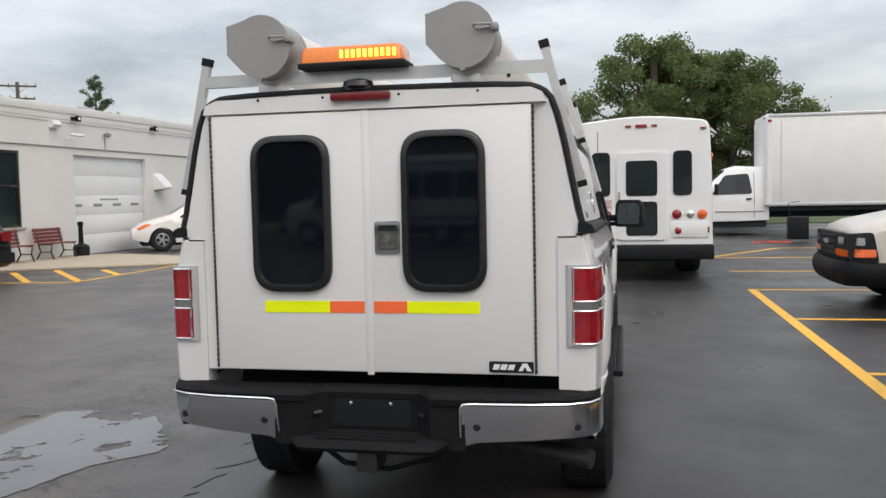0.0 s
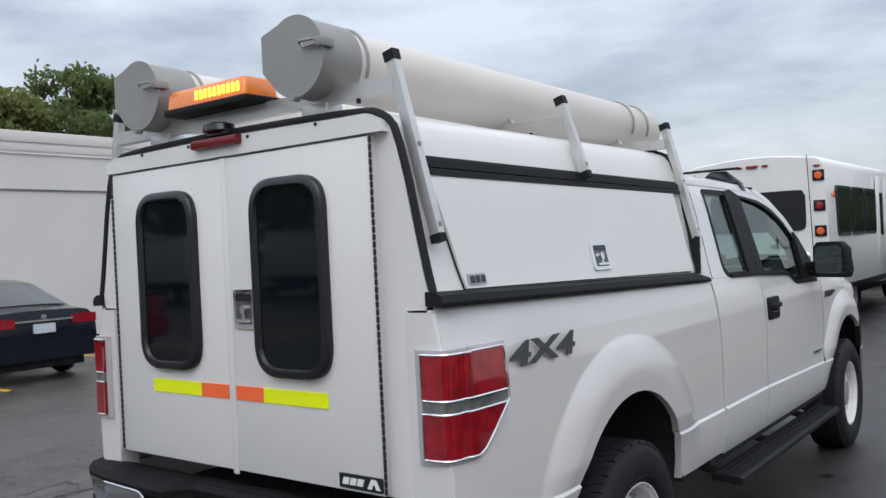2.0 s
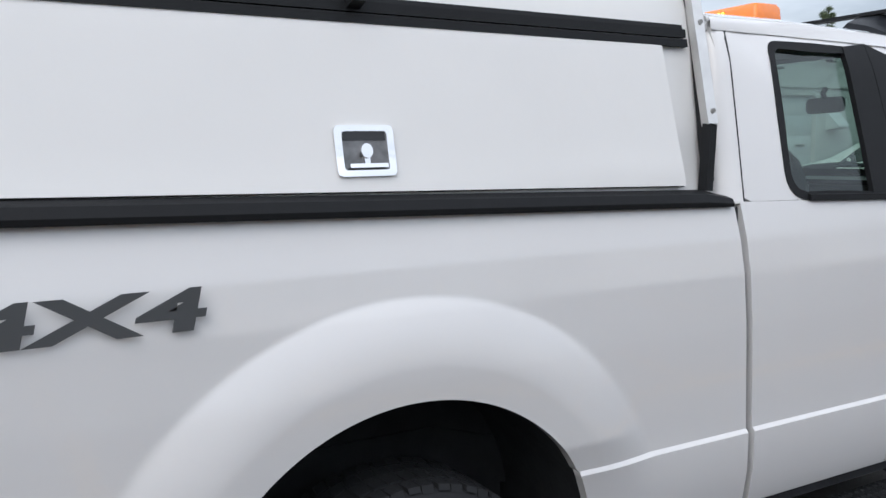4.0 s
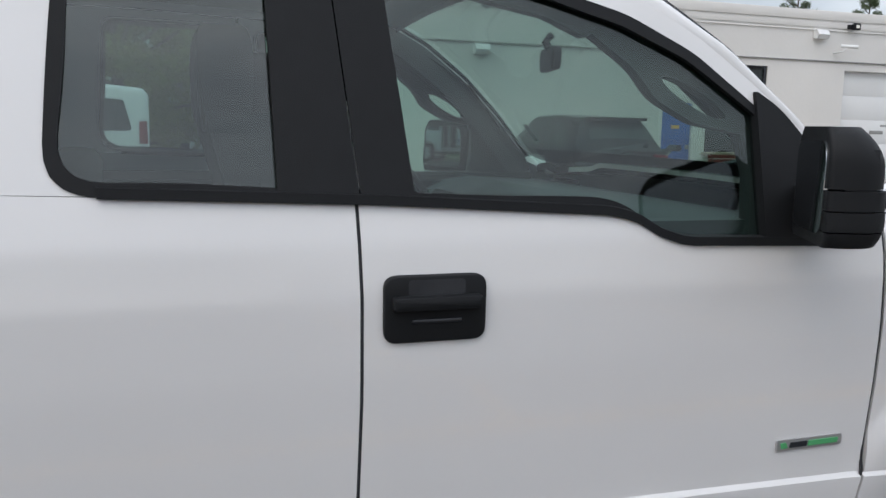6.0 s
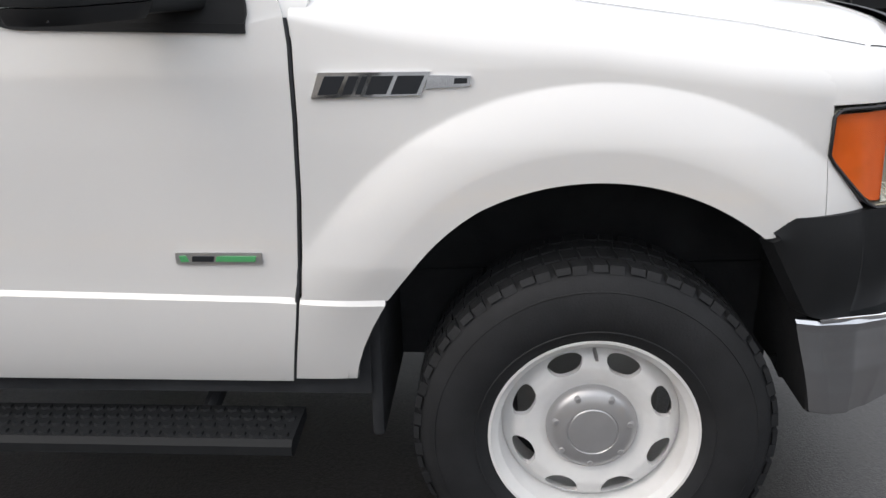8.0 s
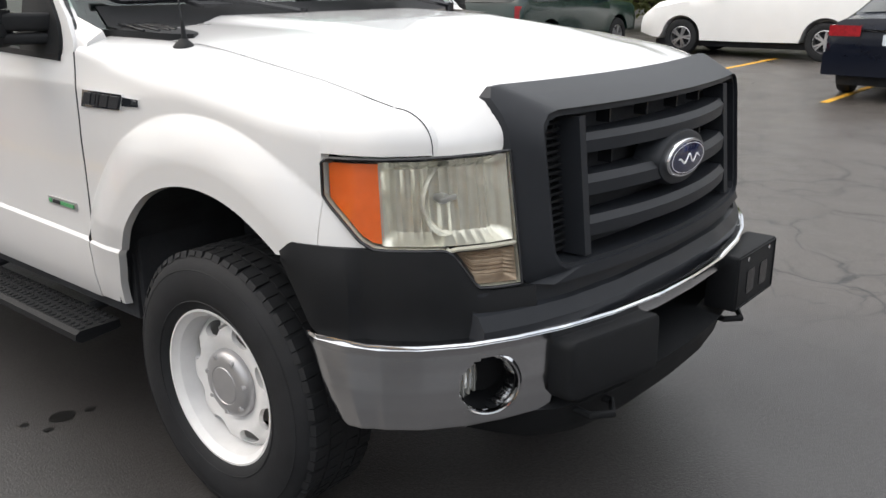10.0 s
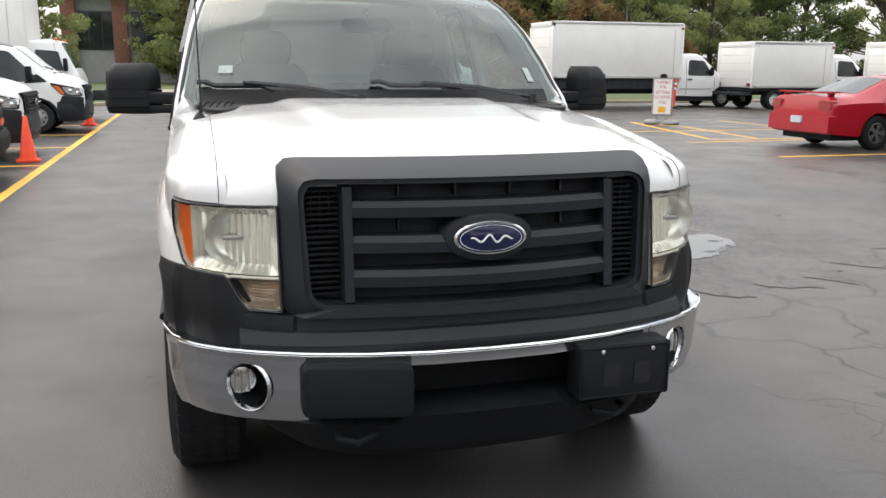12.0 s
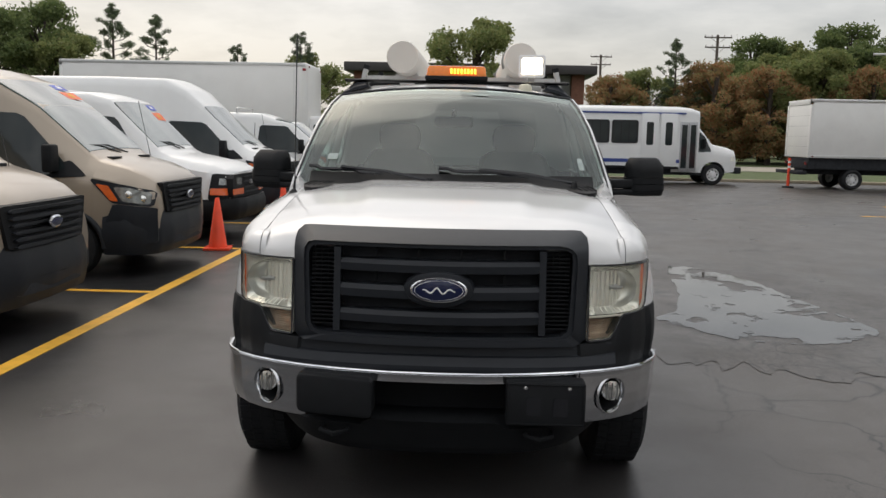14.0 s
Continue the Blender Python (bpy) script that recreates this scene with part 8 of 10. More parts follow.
# ---- box trucks: a cutaway cab and a tall white box
def box_truck(label, box_len=5.2, top=3.25, base=1.08, cab=1.0):
    v = thing("box_truck", label, "box truck", "white box trucks")
    st = [(-0.35, 0.45, 1.20, 2.0, 0.96, 0.98, 0.82), (0.55, 0.42, 1.20, 2.06, 0.98, 1.0, 0.82), (0.85, 0.42, 1.20, 1.98, 0.98, 1.0, 0.80), (1.55, 0.42, 1.18, 1.34, 0.98, 1.0, 0.84), (2.3, 0.44, 1.05, 1.18, 0.97, 0.95, 0.80), (2.6, 0.5, 0.9, 1.05, 0.92, 0.86, 0.74)]
    if cab < 1:
        # short flat-nosed cab over the front axle
        st = [(-0.35, 0.45, 1.30, 2.12, 0.96, 0.98, 0.84), (0.2, 0.42, 1.30, 2.16, 0.98, 1.0, 0.84), (0.55, 0.42, 1.30, 2.10, 0.98, 1.0, 0.82), (0.9, 0.44, 1.10, 1.34, 0.97, 0.95, 0.84), (1.0, 0.5, 0.9, 1.1, 0.92, 0.90, 0.8)]
        h = Hull(st, [(0.35, 0.37, 0.42)])
        h.body("cab", VANW, v)
        h.top_patch("windscreen", 0.57, 0.88, WSCAR, v, 0.98)
        for s in (1, -1):
            h.side_patch("side_window", [(-0.1, 1.36), (0.60, 1.34), (0.48, 1.86), (-0.1, 1.90)], CARGLASS, v, s, 0.016)
            wheel_at(v, s * 0.89, 0.35, 0.37, 0.24, STEELW)
            bx("marker_lamp", ORANGEL, v, s * 0.70, s * 0.84, 0.42, 0.50, 2.14, 2.20, 0.01)
        bx("bumper", BLACKP, v, -1.0, 1.0, 0.92, 1.12, 0.42, 0.66, 0.04)
        mirrors(v, h, 0.66, 1.50, BLACKP, (0.18, 0.10, 0.34))
        return box_body(v, box_len, top, base)
    h = Hull(st, [(1.72, 0.37, 0.45)])
    h.body("cab", VANW, v)
    h.top_patch("windscreen", 0.90, 1.50, WSCAR, v, 0.98)
    for s in (1, -1):
        h.side_patch("side_window", [(0.12, 1.24), (1.28, 1.22), (0.90, 1.80), (0.22, 1.84)], CARGLASS, v, s, 0.016)
        h.side_patch("door_seam", [(0.06, 0.5), (0.075, 0.5), (0.075, 1.9), (0.06, 1.9)], DARK, v, s, 0.002, r=0.001)
        h.side_patch("door_seam", [(1.31, 0.55), (1.325, 0.55), (1.325, 1.2), (1.31, 1.2)], DARK, v, s, 0.002, r=0.001)
        h.side_patch("door_handle", [(0.14, 1.06), (0.30, 1.06), (0.30, 1.11), (0.14, 1.11)], BLACKP, v, s, 0.03, r=0.01)
        h.side_patch("side_moulding", [(-0.25, 0.70), (1.20, 0.70), (1.20, 0.73), (-0.25, 0.73)], GREYM, v, s, 0.012, r=0.005)
        nose_patch(h, "headlamp", [(s * 0.5, 0.74), (s * 0.88, 0.74), (s * 0.86, 0.94), (s * 0.5, 0.94)][:: 1 if s > 0 else -1], 2.66, CLEARL, v, 0.016)
        wheel_at(v, s * 0.89, 1.72, 0.37, 0.24, STEELW)
    nose_patch(h, "grille", [(-0.46, 0.68), (0.46, 0.68), (0.46, 0.96), (-0.46, 0.96)], 2.66, BLACKG, v, 0.014)
    bx("bumper", BLACKP, v, -1.0, 1.0, 2.55, 2.80, 0.42, 0.66, 0.04)
    mirrors(v, h, 1.15, 1.40, BLACKP, (0.18, 0.10, 0.30))
    bx("cab_underbody", DARK, v, -0.86, 0.86, -0.30, 2.30, 0.24, 0.46, 0.02)
    return box_body(v, box_len, top, base)


def box_body(v, box_len, top, base):
    y1, y0 = -0.30, -0.30 - box_len
    bm = BM()
    box(bm, -1.16, 1.16, y0, y1, base, top, 0.035)
    cargo = part("cargo_box", bm, BOXW, v)
    # rails along the box's edges and the roll-up door at its end
    for s in (1, -1):
        bx("box_rail", ALU, cargo, s * 1.155, s * 1.178, y0, y1, top - 0.10, top - 0.01, 0.004)
        bx("box_rail", ALU, cargo, s * 1.155, s * 1.178, y0, y1, base, base + 0.09, 0.004)
        bx("box_post", BOXW, cargo, s * 1.02, s * 1.17, y0 - 0.03, y0 + 0.06, base, top - 0.01, 0.01)
        bm = BM()
        cyl(bm, (s * 1.178, y0 + 0.12, base + 0.05), (s * 1.19, y0 + 0.12, base + 0.05), 0.03, seg=10)
        part("marker_lamp", bm, REDDARK, cargo)
    # moulded cap over the front of the box with clearance lamps
    bm = BM()
    loft(bm, [[(x, y1 + d, z) for x, z in rounded([(-1.17 + i, base + 0.02), (1.17 - i, base + 0.02), (1.17 - i, top + 0.012 - i), (-1.17 + i, top + 0.012 - i)], [0.02, 0.02, 0.10, 0.10])] for d, i in ((-0.10, 0.0), (0.0, 0.0), (0.05, 0.02), (0.08, 0.07))])
    part("front_cap", bm, BOXW, cargo)
    for s in (1, -1):
        bx("clearance_lamp", RED, cargo, s * 1.14, s * 1.182, y1 - 0.09, y1 + 0.02, top - 0.24, top - 0.16, 0.01)
        bx("clearance_lamp", RED, cargo, s * 0.92, s * 1.04, y1 + 0.04, y1 + 0.10, top - 0.14, top - 0.08, 0.01)
        bm = BM()
        tube(bm, [(s * 1.168, y1 - 0.35, base + 0.1), (s * 1.168, y1 - 0.35, top - 0.2)], 0.008, 5)
        part("panel_seam", bm, ALU, cargo)
    bx("box_header", BOXW, cargo, -1.17, 1.17, y0 - 0.03, y0 + 0.06, top - 0.20, top - 0.005, 0.01)
    bx("roller_door", BOXW, cargo, -1.01, 1.01, y0 - 0.012, y0 + 0.01, base + 0.03, top - 0.205, 0.004)
    for k in range(1, 5):
        z0 = lerp(base + 0.03, top - 0.21, k / 5)
        bx("door_joint", GREYM, cargo, -1.005, 1.005, y0 - 0.014, y0 - 0.010, z0 - 0.003, z0 + 0.003, 0.0)
    bx("chassis", DARK, v, -0.45, 0.45, y0 + 0.1, 1.6, 0.52, 0.80, 0.02)
    bx("subframe", DARK, v, -1.05, 1.05, y0 + 0.05, y1 - 0.05, min(0.72, base - 0.12), base, 0.01)
    bx("rear_step", DARK, v, -1.10, 1.10, y0 - 0.35, y0, 0.52, 0.64, 0.02)
    for s in (1, -1):
        bx("tail_lamp", REDDARK, v, s * 0.85, s * 1.05, y0 - 0.05, y0 - 0.02, 0.86, 0.98, 0.01)
    ry = y0 + box_len * 0.30
    for s in (1, -1):
        wheel_at(v, s * 0.92, ry, 0.37, 0.44, STEELW)
    return v


# ---- shuttle buses
def shuttle(label, stripe=None, length=7.2, door_side=1, rear_door=True, caution=False):
    v = thing("shuttle_bus", label, "bus", "white shuttle buses")
    W, top, base = 1.215, 2.92, 0.62
    yb = -length / 2
    ye = yb + length - 2.2
    sec = rounded([(-W, base), (W, base), (W - 0.02, 2.0), (W - 0.06, top - 0.1), (0.0, top + 0.03), (-W + 0.06, top - 0.1), (-W + 0.02, 2.0)], [0.04, 0.04, 0.3, 0.16, 1.0, 0.16, 0.3], 6)
    bm = BM()
    loft(bm, [[(x * k, y, base + (z - base) * kz) for x, z in sec] for y, k, kz in ((yb, 0.985, 0.99), (yb + 0.04, 1, 1), (ye, 1, 1), (ye + 0.5, 0.97, 0.985), (ye + 0.75, 0.9, 0.95))])
    bmesh.ops.recalc_face_normals(bm, faces=bm.faces)
    body = part("coach_body", bm, VANW, v)
    st = [(ye - 0.2, 0.45, 1.20, 2.0, 0.98, 1.0, 0.9), (ye + 0.75, 0.44, 1.25, 2.2, 0.98, 1.0, 0.86), (ye + 1.32, 0.44, 1.25, 1.50, 0.98, 1.0, 0.86), (ye + 1.9, 0.46, 1.18, 1.38, 0.97, 0.97, 0.84), (ye + 2.14, 0.5, 1.1, 1.28, 0.94, 0.93, 0.80), (ye + 2.2, 0.55, 1.0, 1.18, 0.90, 0.88, 0.74)]
    h = Hull(st, [(ye + 1.35, 0.40, 0.46)])
    h.body("cab", VANW, v)
    h.top_patch("windscreen", ye + 0.78, ye + 1.28, WSCAR, v, 0.98)
    for s in (1, -1):
        h.side_patch("cab_window", [(ye + 0.30, 1.22), (ye + 1.02, 1.22), (ye + 0.72, 1.9), (ye + 0.34, 1.95)], CARGLASS, v, s, 0.01)
        h.side_patch("quarter_window", [(ye + 0.80, 1.24), (ye + 1.26, 1.24), (ye + 1.02, 1.80), (ye + 0.80, 1.98)], CARGLASS, v, s, 0.012)
        h.side_patch("side_lamp", [(ye + 1.98, 0.90), (ye + 2.14, 0.90), (ye + 2.13, 1.06), (ye + 2.0, 1.08)], CLEARL, v, s, 0.012, r=0.02)
        nose_patch(h, "headlamp", [(s * 0.52, 0.88), (s * 0.86, 0.88), (s * 0.84, 1.10), (s * 0.52, 1.10)][:: 1 if s > 0 else -1], ye + 2.26, CLEARL, v, 0.016)
        wheel_at(v, s * 0.9, ye + 1.35, 0.39, 0.24, STEELW)
        wheel_at(v, s * 0.92, yb + 2.05, 0.39, 0.46, STEELW)
    nose_patch(h, "grille", [(-0.48, 0.78), (0.48, 0.78), (0.48, 1.12), (-0.48, 1.12)], ye + 2.26, SILVER, v, 0.014)
    bx("bumper", GREYP, v, -1.0, 1.0, ye + 2.15, ye + 2.40, 0.44, 0.68, 0.04)
    mirrors(v, h, ye + 0.95, 1.55, BLACKP, (0.2, 0.1, 0.36))
    for s in (1, -1):
        # row of large dark windows
        n = 3
        span = ye - 1.5 - (yb + 0.5)
        ys = [yb + 0.5 + span * k / n for k in range(n + 1)]
        for k in range(n):
            bm = BM()
            pts = resample(rrect(ys[k] + 0.04, ys[k + 1] - 0.04, 1.50, 2.36, 0.08), 36)
            prism(bm, pts, "x", s * 1.17, s * 1.222)
            fr = part("window_frame", bm, BLACKG, body, smooth=False)
            for yy in np.linspace(ys[k] + 0.10, ys[k + 1] - 0.10, 4)[:-1]:
                w_ = (ys[k + 1] - ys[k] - 0.20) / 3
                bx("pane", CARGLASS, fr, s * 1.221, s * 1.226, yy + 0.015, yy + w_ - 0.015, 1.55, 2.31, 0.0)
        bx("side_step_trim", BLACKP, body, s * 1.19, s * 1.225, yb + 0.3, ye, base - 0.05, base + 0.05, 0.01)
        bm = BM()
        lathe(bm, [(0.055, 0.0), (0.05, 0.02), (0.0, 0.025)], (0, 0, 0), "x", 16)
        for v_ in bm.verts:
            v_.co = Vector((s * (1.215 + v_.co.x), yb + 0.3 + v_.co.y, 2.2 + v_.co.z))
        part("marker_lamp", bm, ORANGEL, body)
        if stripe:
            bx("stripe", stripe, body, s * 1.205, s * 1.222, yb + 0.02, ye + 0.1, 0.80, 0.93, 0.0)
            bx("stripe", stripe, body, s * 1.15, s * 1.195, yb + 0.05, ye + 0.2, 2.60, 2.66, 0.0)
    # entrance doors on one side
    s = door_side
    for yy, w_ in ((ye - 1.42, 0.62), (ye - 0.72, 0.62)):
        bx("lift_door", VANW, body, s * 1.2, s * 1.235, yy, yy + w_, 0.75, 2.62, 0.01)
        bm = BM()
        prism(bm, rrect(yy + 0.18, yy + 0.44, 1.45, 2.3, 0.07), "x", s * 1.23, s * 1.242)
        part("door_pane", bm, CARGLASS, body, smooth=False)
    for yy in (ye + 0.02, ye + 0.34):
        bx("entry_door", SILVER, body, s * 1.16, s * 1.225, yy, yy + 0.30, 0.50, 2.32, 0.01)
        bx("entry_pane", CARGLASS, body, s * 1.222, s * 1.229, yy + 0.05, yy + 0.25, 0.62, 2.22, 0.0)
    # rear face
    R = yb - 0.006
    def rp(name, pts, mate, o=0.012, label="", r=0.05):
        bm = BM()
        prism(bm, resample(rounded(pts, r, 4), 40), "y", R + 0.03, R - o)
        return part(name, bm, mate, body, label)
    bx("rear_bumper", BLACKP, v, -1.22, 1.22, yb - 0.16, yb + 0.12, 0.40, 0.66, 0.03)
    bm = BM()
    if rear_door:
        d = rp("rear_door", [(-0.43, 0.74), (0.43, 0.74), (0.43, 2.28), (-0.43, 2.28)], VANW, 0.03, r=0.03)
        for z0, z1 in ((0.82, 1.42), (1.52, 2.14)):
            bm = BM()
            prism(bm, rrect(-0.27, 0.27, z0, z1, 0.07), "y", R - 0.028, R - 0.04)
            part("window_frame", bm, BLACKG, d)
            bm = BM()
            prism(bm, rrect(-0.24, 0.24, z0 + 0.03, z1 - 0.03, 0.05), "y", R - 0.038, R - 0.046)
            part("pane", bm, CARGLASS, d)
        bm = BM()
        box(bm, -0.40, -0.37, R - 0.06, R - 0.03, 1.45, 1.60, 0.006)
        part("door_handle", bm, GREYM, d)
        for sx in (-1, 1):
            w = rp("rear_window_frame", [(sx * 0.70 - 0.16, 1.52), (sx * 0.70 + 0.16, 1.52), (sx * 0.70 + 0.16, 2.30), (sx * 0.70 - 0.16, 2.30)], BLACKG, 0.014, r=0.08)
            bm = BM()
            prism(bm, rrect(sx * 0.70 - 0.13, sx * 0.70 + 0.13, 1.55, 2.27, 0.06), "y", R - 0.012, R - 0.02)
            part("pane", bm, CARGLASS, w)
            bx("light_panel", VANW, body, sx * 0.50, sx * 1.12, R - 0.012, R + 0.02, 0.78, 1.06, 0.004)
    else:
        rp("rear_window_frame", [(-0.75, 1.62), (0.85, 1.62), (0.85, 2.3), (-0.75, 2.3)], BLACKG, 0.014, r=0.1)
        for z, mate in ((2.52, ORANGEL), (2.02, RED), (1.60, ORANGEL)):
            hs = bx("lamp_housing", BLACKP, body, 0.98, 1.16, R - 0.02, R + 0.02, z - 0.09, z + 0.09, 0.004)
            bm = BM()
            lathe(bm, [(0.062, 0.0), (0.06, -0.012), (0.0, -0.018)], (1.07, R - 0.02, z), "y", 20)
            part("lamp", bm, mate, hs)
    for sx in (-1, 1):
        for x, z, rr_, mate in ((0.60, 1.19, 0.082, RED), (0.83, 1.19, 0.065, REFLECT), (1.03, 1.19, 0.082, ORANGEL), (0.62, 0.90, 0.06, RED)):
            bm = BM()
            lathe(bm, [(rr_, 0.0), (rr_, -0.02), (rr_ * 0.8, -0.03), (0.0, -0.035)], (sx * x, R, z), "y", 24)
            part("rear_lamp", bm, mate, body)
        bx("corner_reflector", RED, body, sx * 1.12, sx * 1.15, R - 0.015, R + 0.01, 0.86, 0.96, 0.003)
        for x, z in ((1.05, 2.66), (0.22, 2.73)):
            bx("clearance_lamp", RED, body, sx * x - 0.05, sx * x + 0.05, R - 0.025, R + 0.02, z, z + 0.035, 0.008)
    bx("stop_lamp", RED, body, -0.10, 0.10, R - 0.03, R + 0.02, 2.72, 2.775, 0.012)
    if caution:
        for txt, z in (("CAUTION! MAKES", 1.42), ("FREQUENT STOPS", 1.325)):
            m_ = Matrix(((1, 0, 0, -0.80), (0, 0, -1, R - 0.006), (0, 1, 0, z), (0, 0, 0, 1)))
            lettering("rear_lettering", txt, 0.098, REDTXT, m_, body, 0.001, 0, 0.72)
    bx("underbody", DARK, v, -0.9, 0.9, yb + 0.2, ye + 1.8, 0.35, 0.62, 0.0)
    return v


# ---- cars
def car(name, label, cat, paint, st, arches, glassy, wheels, trim):
    v = thing(name, label, cat)
    h = Hull(st, arches)
    h.body("body", paint, v)
    for nm, kind, a in glassy:
        if kind == "top":
            h.top_patch(nm, a[0], a[1], CARGLASS if nm == "rear_window" else WSCAR, v, 0.95)
        else:
            for s in (1, -1):
                h.side_patch(nm, a, CARGLASS, v, s, 0.006)
    r, w, mate, kind = wheels
    for yc, zc, _ in arches:
        for s in (1, -1):
            wheel_at(v, s * (st[len(st) // 2][4] - w / 2 - 0.005), yc, r, w, mate, kind)
    y0 = st[0][0]
    for nm, x0, x1, z0, z1, mate, o in trim:
        bm = BM()
        prism(bm, rrect(x0, x1, z0, z1, 0.02), "y", y0 + 0.12, y0 - o - 0.02)
        for q in bm.verts:
            q.co.y += 0.05 * (q.co.x / 0.9) ** 2
        part(nm, bm, mate, v)
    mirrors(v, h, arches[0][0] - 0.75, st[len(st) // 2][2] + 0.1, paint, (0.15, 0.1, 0.14))
    bx("underbody", DARK, v, -0.7, 0.7, y0 + 0.2, st[-1][0] - 0.3, 0.18, 0.3)
    return v, h


# black crossover
suv, h = car("crossover_car", "black crossover car parked nose to the white building", "car", CARBLACK,
             [(-2.34, 0.45, 0.78, 0.86, 0.78, 0.80, 0.70), (-2.30, 0.38, 0.92, 1.02, 0.86, 0.86, 0.72), (-2.16, 0.32, 1.02, 1.20, 0.92, 0.92, 0.74), (-1.86, 0.30, 1.06, 1.56, 0.95, 0.95, 0.64), (-1.70, 0.28, 1.06, 1.66, 0.95, 0.96, 0.64), (-0.6, 0.26, 1.05, 1.71, 0.96, 0.96, 0.66), (0.3, 0.26, 1.03, 1.68, 0.96, 0.96, 0.66), (1.25, 0.26, 1.0, 1.12, 0.96, 0.95, 0.76), (2.0, 0.3, 0.85, 0.95, 0.92, 0.88, 0.72), (2.34, 0.4, 0.7, 0.78, 0.8, 0.72, 0.6)],
             [(1.42, 0.35, 0.40), (-1.40, 0.35, 0.40)],
             [("rear_window", "top", (-2.10, -1.84)), ("windscreen", "top", (0.4, 1.2)), ("rear_side_window", "side", [(-1.62, 1.14), (-0.62, 1.10), (-0.60, 1.58), (-1.30, 1.55)]), ("front_side_window", "side", [(-0.54, 1.10), (0.95, 1.06), (0.32, 1.56), (-0.52, 1.58)])],
             (0.37, 0.24, ALLOY, "alloy"),
             [("tail_lamp", -0.86, -0.56, 0.86, 1.05, RED, 0.02), ("tail_lamp", 0.56, 0.86, 0.86, 1.05, RED, 0.02), ("number_plate", -0.155, 0.155, 0.84, 0.97, PLATE, 0.02), ("rear_bumper", -0.88, 0.88, 0.42, 0.62, BLACKP, 0.06), ("badge", -0.08, 0.08, 1.04, 1.085, BRIGHT, -0.02)])
bx("roof_spoiler", CARBLACK, suv, -0.60, 0.60, -1.98, -1.70, 1.63, 1.69, 0.02)
bx("plate_mark", DECAL, suv, -0.11, 0.11, -2.365, -2.355, 0.885, 0.925, 0.0)
suv.matrix_world = turned(-13.55, 9.75, 90)

# dark saloon
sal, h = car("saloon_car", "dark blue saloon car parked nose to the white building", "car", CARBLUE,
             [(-2.26, 0.42, 0.70, 0.80, 0.76, 0.76, 0.66), (-2.20, 0.32, 0.86, 0.99, 0.82, 0.82, 0.70), (-1.75, 0.28, 0.93, 1.04, 0.86, 0.86, 0.68), (-1.0, 0.24, 0.94, 1.38, 0.875, 0.87, 0.55), (-0.5, 0.24, 0.93, 1.435, 0.875, 0.87, 0.56), (0.2, 0.24, 0.92, 1.42, 0.875, 0.87, 0.56), (1.3, 0.24, 0.88, 0.98, 0.87, 0.86, 0.68), (2.0, 0.28, 0.72, 0.82, 0.84, 0.80, 0.64), (2.26, 0.36, 0.6, 0.68, 0.74, 0.68, 0.55)],
             [(1.42, 0.31, 0.36), (-1.28, 0.31, 0.36)],
             [("rear_window", "top", (-1.72, -1.04)), ("windscreen", "top", (0.3, 1.25)), ("rear_side_window", "side", [(-1.30, 0.98), (-0.42, 0.97), (-0.42, 1.33), (-0.90, 1.30)]), ("front_side_window", "side", [(-0.36, 0.97), (1.0, 0.94), (0.30, 1.30), (-0.36, 1.33)])],
             (0.315, 0.20, ALLOY, "alloy"),
             [("tail_lamp", -0.80, -0.42, 0.80, 0.93, RED, 0.02), ("tail_lamp", 0.42, 0.80, 0.80, 0.93, RED, 0.02), ("chrome_strip", -0.42, 0.42, 0.865, 0.89, BRIGHT, 0.025), ("number_plate", -0.155, 0.155, 0.70, 0.83, PLATE, 0.022), ("rear_bumper", -0.84, 0.84, 0.32, 0.60, CARBLUE, 0.05), ("badge", -0.04, 0.04, 0.90, 0.96, BRIGHT, 0.0)])
bx("plate_mark", DECAL, sal, -0.11, 0.11, -2.288, -2.278, 0.745, 0.785, 0.0)
sal.matrix_world = turned(-11.65, 2.97, 90)

# pearl crossover before the roller door
prl, h = car("crossover_car", "pearl white crossover car parked beside the garage door", "car", CARPEARL,
             [(-2.35, 0.4, 0.85, 1.0, 0.8, 0.8, 0.7), (-2.2, 0.32, 1.0, 1.3, 0.9, 0.9, 0.68), (-1.7, 0.28, 1.04, 1.62, 0.93, 0.93, 0.64), (-0.5, 0.26, 1.02, 1.70, 0.94, 0.94, 0.64), (0.3, 0.26, 1.0, 1.66, 0.94, 0.94, 0.64), (1.2, 0.26, 0.98, 1.14, 0.94, 0.93, 0.74), (2.0, 0.3, 0.80, 0.92, 0.90, 0.85, 0.68), (2.35, 0.38, 0.62, 0.70, 0.76, 0.7, 0.55)],
             [(1.45, 0.35, 0.40), (-1.38, 0.35, 0.40)],
             [("windscreen", "top", (0.4, 1.15)), ("rear_side_window", "side", [(-1.62, 1.12), (-0.62, 1.08), (-0.60, 1.56), (-1.30, 1.53)]), ("front_side_window", "side", [(-0.54, 1.08), (0.95, 1.04), (0.32, 1.54), (-0.52, 1.56)])],
             (0.36, 0.23, ALLOY, "alloy"), [])
for s in (1, -1):
    h.side_patch("headlamp", [(1.75, 0.86), (2.15, 0.68), (2.22, 0.74), (1.95, 0.88)], ORANGEL, prl, s, 0.01)
prl.matrix_world = turned(-12.59, 21.60, 125)

